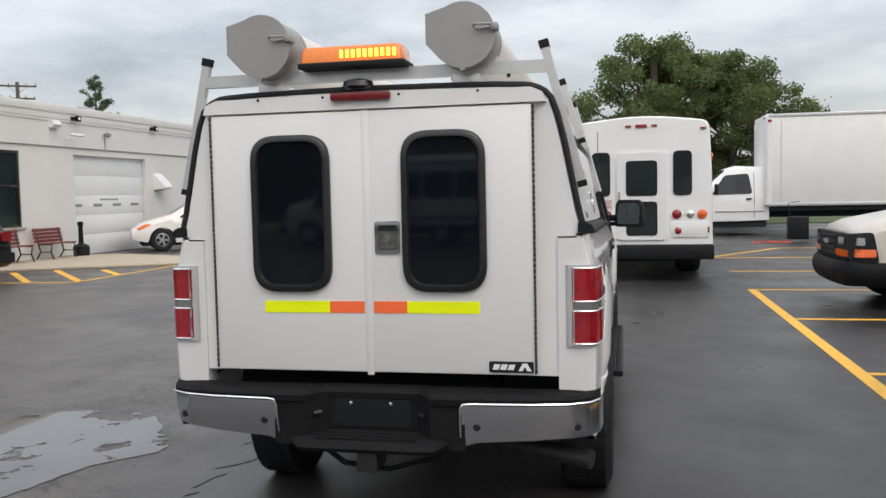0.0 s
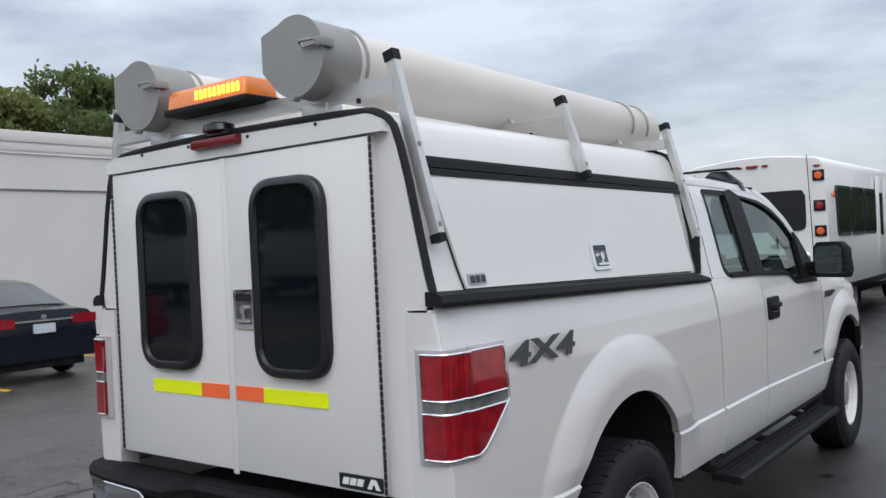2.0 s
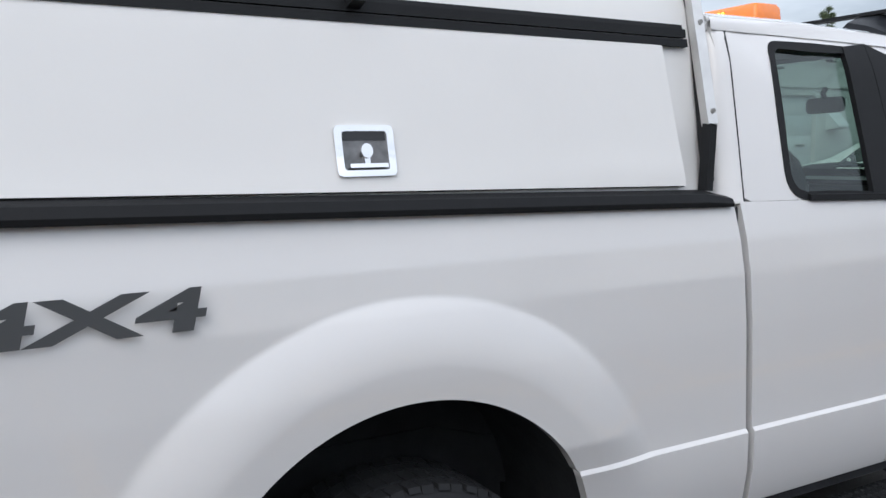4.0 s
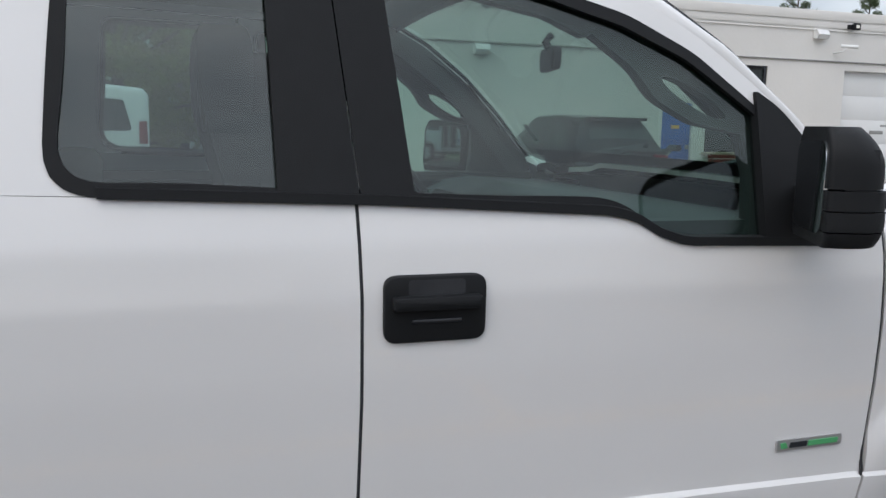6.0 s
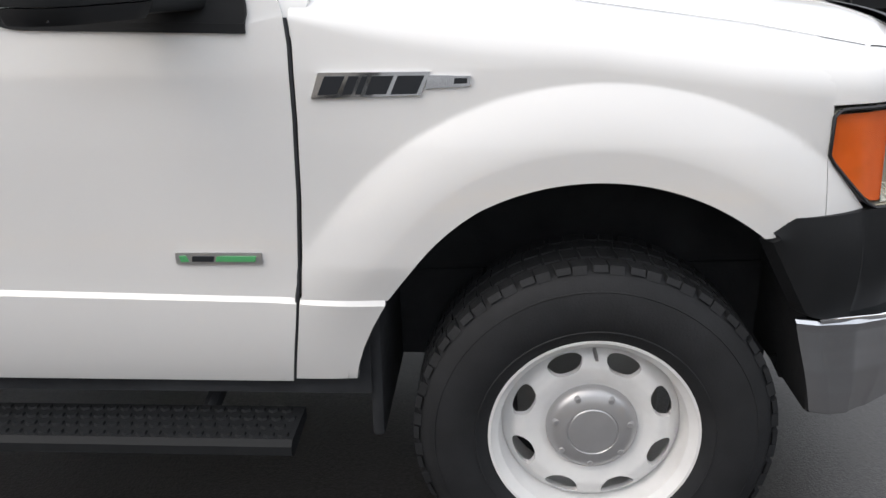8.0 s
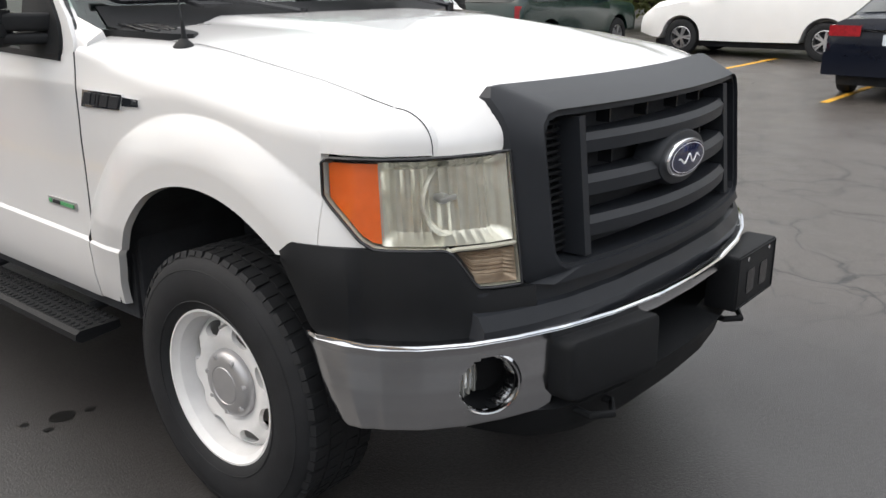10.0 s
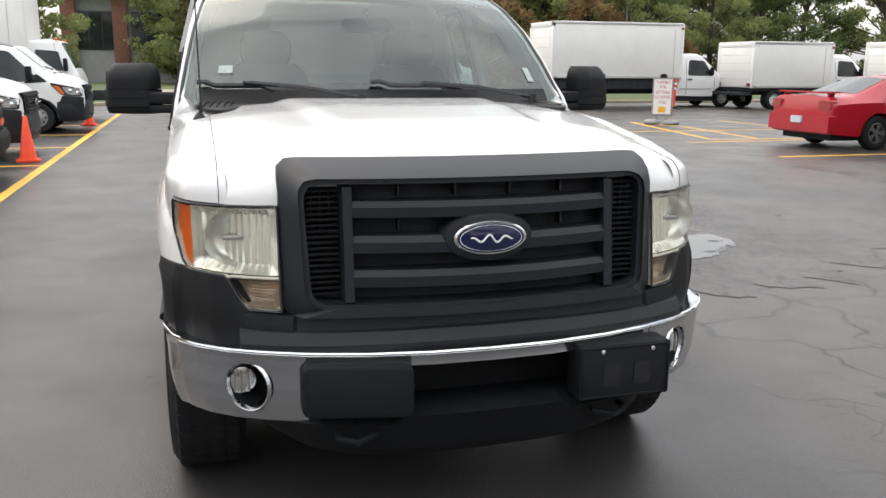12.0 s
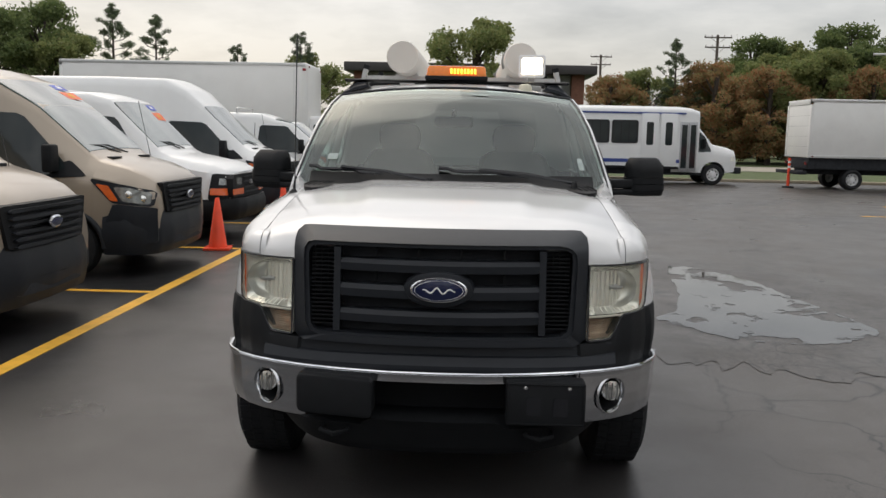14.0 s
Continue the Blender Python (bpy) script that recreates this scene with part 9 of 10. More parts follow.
# tall white estate seen past the end of the building
mpv, h = car("estate_car", "tall white estate car standing beyond the wooden fence", "car", VANW,
             [(-2.4, 0.45, 1.0, 1.9, 0.84, 0.88, 0.74), (-2.3, 0.36, 1.1, 2.02, 0.92, 0.94, 0.76), (-1.6, 0.32, 1.12, 2.08, 0.94, 0.95, 0.78), (0.2, 0.30, 1.12, 2.05, 0.94, 0.95, 0.76), (1.3, 0.30, 1.08, 1.22, 0.94, 0.94, 0.78), (2.1, 0.34, 0.92, 1.02, 0.90, 0.86, 0.70), (2.4, 0.42, 0.74, 0.82, 0.8, 0.74, 0.6)],
             [(1.45, 0.36, 0.42), (-1.38, 0.36, 0.42)],
             [("windscreen", "top", (0.3, 1.2)), ("cargo_window", "side", [(-2.1, 1.24), (-0.62, 1.22), (-0.62, 1.84), (-1.95, 1.82)]), ("front_side_window", "side", [(-0.5, 1.22), (0.95, 1.18), (0.32, 1.80), (-0.5, 1.84)])],
             (0.36, 0.23, ALLOY, "alloy"), [])
for s in (1, -1):
    h.side_patch("tail_lamp", [(-2.38, 1.0), (-2.22, 1.0), (-2.22, 1.42), (-2.36, 1.42)], RED, mpv, s, 0.012, r=0.02)
mpv.matrix_world = turned(-15.6, -0.85, 180)

# red coupe
cpe, h = car("coupe_car", "red coupe with rear spoiler parked in a marked bay", "car", CARRED,
             [(-2.5, 0.40, 0.66, 0.78, 0.78, 0.78, 0.68), (-2.44, 0.30, 0.86, 1.0, 0.86, 0.86, 0.74), (-1.85, 0.26, 0.90, 1.03, 0.90, 0.90, 0.72), (-0.95, 0.24, 0.92, 1.36, 0.92, 0.91, 0.56), (-0.3, 0.24, 0.92, 1.40, 0.92, 0.91, 0.57), (0.2, 0.24, 0.90, 1.37, 0.92, 0.91, 0.57), (1.25, 0.24, 0.86, 0.96, 0.92, 0.90, 0.72), (2.2, 0.3, 0.70, 0.78, 0.86, 0.80, 0.66), (2.5, 0.36, 0.58, 0.64, 0.74, 0.68, 0.55)],
             [(1.45, 0.32, 0.38), (-1.40, 0.32, 0.38)],
             [("rear_window", "top", (-1.78, -1.0)), ("windscreen", "top", (0.25, 1.2)), ("rear_side_window", "side", [(-1.05, 0.98), (-0.42, 0.96), (-0.42, 1.27), (-0.75, 1.26)]), ("front_side_window", "side", [(-0.36, 0.96), (0.95, 0.92), (0.28, 1.25), (-0.36, 1.28)])],
             (0.33, 0.22, ALLOY, "alloy"),
             [("tail_lamp", -0.84, -0.56, 0.78, 0.94, mat("faded_red_lens", (0.35, 0.06, 0.06), 0.2), 0.02), ("tail_lamp", 0.56, 0.84, 0.78, 0.94, bpy.data.materials["faded_red_lens"], 0.02), ("number_plate", -0.155, 0.155, 0.50, 0.63, PLATE, 0.05), ("rear_bumper", -0.88, 0.88, 0.34, 0.66, CARRED, 0.06)])
bm = BM()
loft(bm, [[(x, y, z) for y, z in ((-2.42, 1.075), (-2.22, 1.085), (-2.20, 1.10), (-2.42, 1.105))] for x in (-0.78, -0.7, 0.7, 0.78)])
for s in (1, -1):
    box(bm, s * 0.60, s * 0.66, -2.38, -2.26, 0.98, 1.08, 0.005)
part("spoiler", bm, CARRED, cpe)
cpe.matrix_world = turned(-13.15, -7.45, 90)

# dark green off-roader
grn, h = car("off_road_car", "dark green off-road car parked in a marked bay", "car", CARGREEN,
             [(-2.22, 0.46, 0.95, 1.05, 0.82, 0.84, 0.74), (-2.18, 0.42, 1.0, 1.12, 0.85, 0.86, 0.76), (-2.02, 0.42, 1.03, 1.58, 0.87, 0.87, 0.68), (-1.92, 0.40, 1.03, 1.64, 0.87, 0.87, 0.68), (0.1, 0.40, 1.02, 1.65, 0.87, 0.87, 0.68), (0.45, 0.40, 1.02, 1.58, 0.87, 0.87, 0.68), (1.0, 0.40, 1.0, 1.12, 0.87, 0.86, 0.72), (2.1, 0.44, 0.94, 1.02, 0.84, 0.80, 0.70), (2.22, 0.5, 0.8, 0.9, 0.76, 0.7, 0.62)],
             [(1.35, 0.36, 0.42), (-1.30, 0.36, 0.42)],
             [("windscreen", "top", (0.46, 0.98)), ("cargo_window", "side", [(-1.88, 1.10), (-0.92, 1.10), (-0.92, 1.52), (-1.82, 1.52)]), ("rear_side_window", "side", [(-0.85, 1.10), (-0.12, 1.10), (-0.12, 1.52), (-0.85, 1.52)]), ("front_side_window", "side", [(-0.05, 1.10), (0.80, 1.08), (0.48, 1.50), (-0.05, 1.52)])],
             (0.36, 0.24, ALLOY, "alloy"),
             [("tail_lamp", -0.83, -0.70, 0.82, 1.04, RED, 0.02), ("tail_lamp", 0.70, 0.83, 0.82, 1.04, RED, 0.02), ("number_plate", -0.155, 0.155, 0.60, 0.73, PLATE, 0.06), ("rear_bumper", -0.88, 0.88, 0.48, 0.68, CARGREEN, 0.10)])
bm = BM()
rows = []
for t in np.linspace(0, 1, 6):
    rows.append([(u * lerp(0.72, 0.62, t), lerp(-2.20, -2.04, t) - 0.035 + 0.05 * u * u, lerp(1.10, 1.54, t)) for u in np.linspace(-1, 1, 9)])
grid(bm, rows)
part("rear_window", bm, CARGLASS, grn)
for s in (1, -1):
    bm = BM()
    tube(bm, [(s * 0.60, -1.8, 1.66), (s * 0.60, -1.75, 1.72), (s * 0.60, 0.1, 1.72), (s * 0.60, 0.2, 1.66)], 0.016, 6)
    part("roof_rail", bm, BLACKP, grn)
grn.matrix_world = turned(-13.25, -4.55, 90)

# vans in their bays, noses towards the lane
v = transit(VANTAN, False, "tan metallic delivery van with grey plastic bumper in a parking bay", True, 2.32)
v.matrix_world = turned(6.14, -2.1, 90)
copy_thing(v, turned(6.14, 1.25, 90))
v = express(VANW, "white cargo van with black grille and bumper in a parking bay", True)
v.matrix_world = turned(6.25, -5.5, 90)
v = transit(VANW, True, "white high-roof delivery van in a parking bay")
v.matrix_world = turned(6.3, -9.1, 90)
v = transit(VANW, False, "white low-roof delivery van with roof bars in a parking bay")
for y in (-1.6, 0.0):
    bm = BM()
    tube(bm, [(-0.80, y, 2.0), (-0.82, y, 2.22), (-0.70, y, 2.26), (0.70, y, 2.26), (0.82, y, 2.22), (0.80, y, 2.0)], 0.018, 8)
    part("roof_bar", bm, ALU, v)
v.matrix_world = turned(6.0, -15.0, 90)
v = express(mat("beige_white_paint", (0.55, 0.52, 0.47), 0.3, vary=0.03, coat=0.4), "off-white cargo van with black grille in a parking bay")
v.matrix_world = turned(6.72, 8.05, 90)

# box trucks
bt = box_truck("white box truck with cutaway cab and roll-up door", 5.4, 3.2, 1.12)
bt.matrix_world = turned(-17.8, -24.3, 90)
v = box_truck("small white box truck parked at the edge of the lot", 3.5, 2.52, 0.8)
v.matrix_world = turned(-23.2, -22.4, 90)
copy_thing(v, turned(-27.6, -19.4, 90))
v = box_truck("white box truck with flat-nosed cab behind the vans", 7.6, 3.75, 1.2, 0.5)
v.matrix_world = turned(4.75, -19.6, 90)
v = box_truck("tall white box truck with cutaway cab beyond the bus", 7.6, 3.55, 0.86)
v.matrix_world = turned(5.5, 27.2, 90) @ Matrix.Diagonal((1.15, 1.15, 1.15, 1))
v = transit(mat("cream_paint", (0.6, 0.54, 0.44), 0.3, vary=0.03, coat=0.4), False, "cream delivery van parked beyond the off-road car")
v.matrix_world = turned(-19.6, -9.0, -90)

# buses
b1 = shuttle("white shuttle bus with rear emergency door and red lettering", None, 7.4, 1, True, True)
b1.matrix_world = turned(1.38, 10.82 + 3.7, 0)
b2 = shuttle("white shuttle bus with large dark side windows", None, 7.4, 1, False)
b2.matrix_world = turned(-2.2, 11.8 + 3.7, 0)
copy_thing(b2, turned(-1.9, 21.5 + 3.7, 0))
b3 = shuttle("white shuttle bus with blue stripes and folding entry door", BLUESTRIPE, 7.4, 1, True)
b3.matrix_world = turned(-6.3, -25.6, 90)

# ---------------------------------------------------------------- the place
bm = BM()
grid(bm, [[(x, y, 0) for x in (-400, -100, 0, 100, 400)] for y in (-400, -100, 0, 100, 400)])
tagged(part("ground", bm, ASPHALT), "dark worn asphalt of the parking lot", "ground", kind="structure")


def blob(pts, n=64, wob=0.05, seed=0):
    rnd = random.Random(seed)
    p = resample(rounded(pts, 0.5, 6), n)
    c = Vector((sum(a[0] for a in p) / n, sum(a[1] for a in p) / n))
    out = []
    for i, q in enumerate(p):
        k = 1 + wob * (noise.noise(Vector((q[0] * 3.1, q[1] * 3.1, seed))) + 0.6 * noise.noise(Vector((q[0] * 9, q[1] * 9, seed + 3))) + 0.15 * noise.noise(Vector((q[0] * 27, q[1] * 27, seed + 5))))
        out.append(tuple(c + (Vector(q) - c) * k))
    return out


def flat(name, pts, z, mate, label, cat, kind=""):
    bm = BM()
    f = bm.faces.new([bm.verts.new((x, y, z)) for x, y in pts])
    f.normal_update()
    if f.normal.z < 0:
        f.normal_flip()
    bmesh.ops.triangulate(bm, faces=[f])
    return tagged(part(name, bm, mate, smooth=False), label, cat, kind=kind)


flat("damp_patch", blob([(-1.9, -3.9), (-3.6, -3.6), (-5.2, -1.4), (-5.0, 1.2), (-3.4, 2.2), (-1.5, 1.7), (-1.2, 0.2), (-1.35, -1.6)], 260, 0.16, 5), 0.004, DAMP, "finely cracked damp asphalt round the puddle", "damp patch", "structure")
flat("puddle", blob([(-1.80, 0.20), (-2.10, -0.10), (-2.25, -0.60), (-2.45, -1.30), (-2.55, -2.40), (-2.75, -3.20), (-3.20, -2.95), (-3.50, -2.10), (-3.60, -1.00), (-3.75, 0.10), (-3.80, 0.60), (-3.05, 1.12), (-2.55, 1.15), (-2.15, 0.75)], 520, 0.06, 2), 0.008, WATER, "shallow rain puddle on the asphalt", "puddle", "structure")
for k, (x, y, r_) in enumerate(((1.02, 2.76, 0.055), (0.93, 2.79, 0.028), (1.10, 2.82, 0.022), (1.14, 2.72, 0.016))):
    flat("oil_stain", blob([(x - r_, y), (x, y + r_), (x + r_ * 1.2, y), (x, y - r_ * 0.8)], 40, 0.35, 20 + k), 0.003, OIL, "dark wet spot on the asphalt", "stain", "structure")


def line(x0, y0, x1, y1, w=0.1, z=0.004):
    d = (Vector((x1, y1)) - Vector((x0, y0))).normalized()
    n = Vector((-d.y, d.x)) * w / 2
    bm = BM()
    pts = [Vector((x0, y0)) + n, Vector((x1, y1)) + n, Vector((x1, y1)) - n, Vector((x0, y0)) - n]
    prism(bm, [tuple(p) for p in pts], "z", 0.0, z)
    return tagged(part("road_marking", bm, YELLOW, smooth=False), "worn yellow painted parking line on asphalt", "road marking", "yellow lines", kind="structure")


line(3.06, 9.6, 3.06, -34, 0.13)
for y in (9.56, 6.36, 3.12, -0.45, -3.85, -7.25, -10.3, -13.4, -16.5, -19.6):
    line(3.12, y, 8.6, y, 0.1)
for y in (7.1, 5.15, 2.3, -0.4, -3.1, -5.9, -8.9, -11.9):
    line(-9.1, y, -15.0, y, 0.1)
# bay in front of the bus and the hatched bays by the building
line(3.1, 12.74, 8.5, 12.74, 0.1)
line(2.95, 16.2, 5.1, 19.5, 0.12)
line(2.95, 16.2, 8.5, 16.2, 0.1)
line(5.1, 19.5, 9.0, 19.5, 0.1)
line(-9.8, 10.62, -9.8, 14.6, 0.1)
line(-9.75, 10.62, -13.6, 10.15, 0.1)
for x0, y0, x1, y1 in ((-10.9, 10.6, -12.95, 12.75), (-9.8, 10.75, -12.2, 13.3), (-9.85, 12.2, -11.05, 13.45)):
    line(x0, y0, x1, y1, 0.16)
# the little island of lines under the sign
line(-11.15, -15.2, -11.7, -13.3, 0.1)
line(-11.15, -15.2, -10.05, -9.5, 0.1)
line(-11.7, -13.3, -11.2, -9.4, 0.1)
line(-10.05, -9.5, -13.0, -9.2, 0.1)
line(-14.1, -15.3, -14.4, -13.0, 0.1)

# ---- white block building along the lot
WX = -15.0
bld = thing("workshop_building", "long white painted block workshop with flat roof", "building")
Y0, Y1, H = 4.05, 46.0, 4.42
openings = [(12.85, 13.78, 0.0, 2.14), (14.12, 15.80, 0.95, 3.05), (18.15, 22.1, 0.0, 3.03)]
cuts = sorted({Y0, Y1, *[o[0] for o in openings], *[o[1] for o in openings]})
bm = BM()
for a, b in zip(cuts, cuts[1:]):
    o = [q for q in openings if q[0] <= a and q[1] >= b]
    if not o:
        box(bm, WX - 0.25, WX, a, b, 0, H)
    else:
        z0, z1 = o[0][2:]
        box(bm, WX - 0.25, WX, a, b, z1, H)
        if z0 > 0:
            box(bm, WX - 0.25, WX, a, b, 0, z0)
part("wall", bm, WALLW, bld, smooth=False)
bx("side_wall", WALLW, bld, WX - 14, WX - 0.25, Y0, Y0 + 0.25, 0, H, 0.0)
bx("side_wall", WALLW, bld, WX - 14, WX - 0.25, Y1 - 0.25, Y1, 0, H, 0.0)
bx("back_wall", WALLW, bld, WX - 14.25, WX - 14, Y0, Y1, 0, H, 0.0)
bx("roof", CONCRETE, bld, WX - 14, WX - 0.25, Y0 + 0.25, Y1 - 0.25, H - 0.5, H - 0.35, 0.0)
bx("coping", WALLW, bld, WX - 0.28, WX + 0.045, Y0 - 0.03, Y1, H - 0.20, H + 0.03, 0.01)
bx("band", WALLW, bld, WX, WX + 0.018, Y0, Y1, H - 0.38, H - 0.20, 0.004)
bm = BM()
tube(bm, [(WX + 0.025, Y0, 3.24), (WX + 0.025, Y1, 3.24)], 0.02, 6)
part("conduit", bm, GREYM, bld)
bm = BM()
tube(bm, [(WX + 0.022, Y0, H - 0.44), (WX + 0.022, Y1, H - 0.44)], 0.013, 6)
part("conduit", bm, WALLW, bld)
# wooden fence that closes the gap beside the building
fence = thing("wooden_fence", "weathered grey-brown board fence beside the white building", "fence")
for k in range(9):
    bm = BM()
    dx = 0.012 * math.sin(k * 2.3)
    box(bm, WX - 0.12 + dx, WX - 0.095 + dx, 2.56 + 0.163 * k, 2.715 + 0.163 * k, 0.04, 2.38 + 0.02 * math.sin(k * 1.7), 0.004)
    part("board", bm, FENCEWOOD, fence)
for z in (0.5, 2.0):
    bx("rail", FENCEWOOD, fence, WX - 0.18, WX - 0.13, 2.5, 4.04, z - 0.05, z + 0.05, 0.004)
for y in (2.52, 3.98):
    bx("post", FENCEWOOD, fence, WX - 0.24, WX - 0.14, y - 0.05, y + 0.05, 0, 2.3, 0.006)
# blue door
d = thing("door", "", "")
d.parent = bld
bx("leaf", DOORBLUE, d, WX - 0.10, WX - 0.05, 12.90, 13.73, 0.02, 2.10, 0.006, "blue steel door")
for a, b, z0, z1 in ((12.80, 12.90, 0, 2.14), (13.73, 13.83, 0, 2.14), (12.80, 13.83, 2.10, 2.20)):
    bx("door_frame", WALLW, d, WX - 0.08, WX + 0.02, a, b, z0, z1, 0.004)
bx("lintel", WALLW, d, WX, WX + 0.04, 12.72, 13.92, 2.24, 2.30, 0.01)
bx("door_plate", YELLOW, d, WX - 0.052, WX - 0.045, 13.20, 13.42, 1.50, 1.58, 0.0)
bx("door_knob", GREYM, d, WX - 0.05, WX + 0.02, 13.60, 13.68, 1.02, 1.12, 0.01)
# window
w = thing("window", "", "")
w.parent = bld
bx("window_sill", CONCRETE, w, WX - 0.2, WX + 0.07, 14.05, 15.87, 0.90, 0.965, 0.01)
for a, b, z0, z1 in ((14.12, 14.20, 0.965, 3.05), (15.72, 15.80, 0.965, 3.05), (14.20, 15.72, 2.97, 3.05), (14.20, 15.72, 0.965, 1.03), (14.92, 15.0, 1.03, 2.97), (14.20, 14.92, 2.05, 2.12), (15.0, 15.72, 2.05, 2.12)):
    bx("window_frame", BLACKG, w, WX - 0.12, WX - 0.03, a, b, z0, z1, 0.004)
for a, b, z0, z1 in ((14.2, 14.92, 1.03, 2.05), (15.0, 15.72, 1.03, 2.05), (14.2, 14.92, 2.12, 2.97), (15.0, 15.72, 2.12, 2.97)):
    bx("pane", CARGLASS, w, WX - 0.09, WX - 0.07, a, b, z0, z1, 0.0)
# sectional garage door
g = thing("garage_door", "", "")
g.parent = bld
for k in range(5):
    bx("door_section", DOORW, g, WX - 0.20, WX - 0.14, 18.17, 22.08, 0.01 + 0.604 * k, 0.612 + 0.604 * k, 0.003)
for k in range(4):
    y = 18.22 + 1.04 * k
    bx("door_light", GREYM, g, WX - 0.142, WX - 0.13, y, y + 0.45, 1.47, 1.56, 0.004)
bx("door_mark", GREYM, g, WX - 0.142, WX - 0.137, 19.6, 20.6, 1.66, 1.71, 0.0)
bx("bollard_guard", CONCRETE, g, WX - 0.05, WX + 0.05, 17.95, 18.15, 0.0, 0.25, 0.01)
# lamps, camera, vent on the wall
def flood(y, z):
    f = thing("flood_light", "small black flood light on the white wall", "wall light", "lights along the wall")
    bm = BM()
    box(bm, WX + 0.12, WX + 0.20, y - 0.10, y + 0.10, z - 0.08, z + 0.08, 0.01)
    part("case", bm, BLACKP, f)
    bm = BM()
    box(bm, WX, WX + 0.12, y - 0.16, y - 0.08, z - 0.06, z + 0.05, 0.01)
    part("bracket", bm, BLACKP, f)
    bx("lens", CLEARL, f, WX + 0.198, WX + 0.205, y - 0.05, y + 0.05, z - 0.04, z + 0.04, 0.0)


for y in (4.5, 10.3, 18.25, 22.6, 27.0):
    flood(y, 4.1)
def wall_pack(y, z, mate):
    f = thing("wall_pack_light", "boxy wall lamp fixed to the white wall", "wall light", "lights along the wall")
    bm = BM()
    loft(bm, [[(WX + x, y + u * 0.17, zz) for x, zz in ((0, z - 0.11), (0.14, z - 0.12), (0.20, z - 0.02), (0.12, z + 0.10), (0, z + 0.11))] for u in (-1, 1)])
    bmesh.ops.recalc_face_normals(bm, faces=bm.faces)
    part("case", bm, mate, f)


wall_pack(17.25, 3.88, DOORW)
wall_pack(12.9, 3.42, GREYM)
wall_pack(8.3, 3.1, DOORW)
cm = thing("security_camera", "white bullet security camera on a wall bracket", "camera")
bm = BM()
tube(bm, [(WX, 17.75, 3.45), (WX + 0.25, 17.8, 3.47), (WX + 0.3, 17.9, 3.56)], 0.018, 6)
part("bracket", bm, DOORW, cm)
bm = BM()
cyl(bm, (WX + 0.2, 17.78, 3.60), (WX + 0.42, 18.1, 3.58), 0.045, seg=12)
part("housing", bm, DOORW, cm)
al = thing("alarm_beacon", "small dark alarm beacon on a conduit above the garage door", "alarm")
bm = BM()
tube(bm, [(WX + 0.03, 19.75, 3.24), (WX + 0.03, 19.75, 3.62)], 0.012, 6)
part("conduit", bm, GREYM, al)
bm = BM()
lathe(bm, [(0.02, -0.06), (0.10, -0.04), (0.12, 0.04), (0.05, 0.09), (0.0, 0.09)], (WX + 0.14, 19.75, 3.70), "z", 16)
part("horn", bm, GREYM, al)
vt = thing("exhaust_hood", "white sheet-metal exhaust hood on the wall", "vent")
bm = BM()
loft(bm, [[(WX, y, 2.56), (WX + 0.02, y, 2.56), (WX + 0.46, y, 2.10), (WX + 0.46, y, 2.05), (WX, y, 1.98)] for y in (22.55, 23.10)])
bmesh.ops.recalc_face_normals(bm, faces=bm.faces)
part("hood", bm, DOORW, vt)
# kerb and walkway
bm = BM()
prism(bm, [(WX, 11.9), (-13.4, 12.9), (-9.9, 14.65), (-8.6, 15.35), (-9.6, 16.4), (-11.65, 17.55), (-13.4, 18.1), (WX, 18.1)], "z", 0.0, 0.06, 0.015)
tagged(part("walkway", bm, CONCRETE, smooth=False), "pale concrete walkway along the building", "pavement", kind="structure")


def bench(y):
    b = thing("bench", "maroon slatted bench with black cast-iron legs by the wall", "bench", "benches by the wall")
    b.matrix_world = Matrix.Translation((WX + 0.55, y, 0.06))
    for k in range(4):
        bm = BM()
        box(bm, -0.20 + 0.10 * k, -0.12 + 0.10 * k, -0.60, 0.60, 0.42, 0.45, 0.006)
        part("seat_slat", bm, MAROON, b)
    for k in range(4):
        bm = BM()
        box(bm, -0.30 - 0.02 * k, -0.27 - 0.02 * k, -0.60, 0.60, 0.46 + 0.10 * k, 0.545 + 0.10 * k, 0.006)
        part("back_slat", bm, MAROON, b)
    for s in (1, -1):
        bm = BM()
        tube(bm, [(0.22, s * 0.5, 0.0), (0.14, s * 0.5, 0.2), (0.18, s * 0.5, 0.41), (-0.24, s * 0.5, 0.41), (-0.36, s * 0.5, 0.86)], 0.022, 6)
        tube(bm, [(-0.32, s * 0.5, 0.0), (-0.18, s * 0.5, 0.2), (-0.24, s * 0.5, 0.41)], 0.022, 6)
        tube(bm, [(0.14, s * 0.5, 0.2), (-0.18, s * 0.5, 0.2)], 0.016, 6)
        part("leg_frame", bm, IRON, b)
    return b


bench(14.7)
bench(16.5)
ash = thing("ash_bin", "black floor-standing ash bin with a tall neck", "ash bin")
ash.matrix_world = Matrix.Translation((WX + 0.55, 17.55, 0.06))
bm = BM()
lathe(bm, [(0.0, 0.0), (0.22, 0.0), (0.23, 0.26), (0.18, 0.30), (0.07, 0.36), (0.06, 0.85), (0.08, 0.88), (0.08, 0.98), (0.0, 1.0)], (0, 0, 0), "z", 20)
part("bin_body", bm, BLACKP, ash)


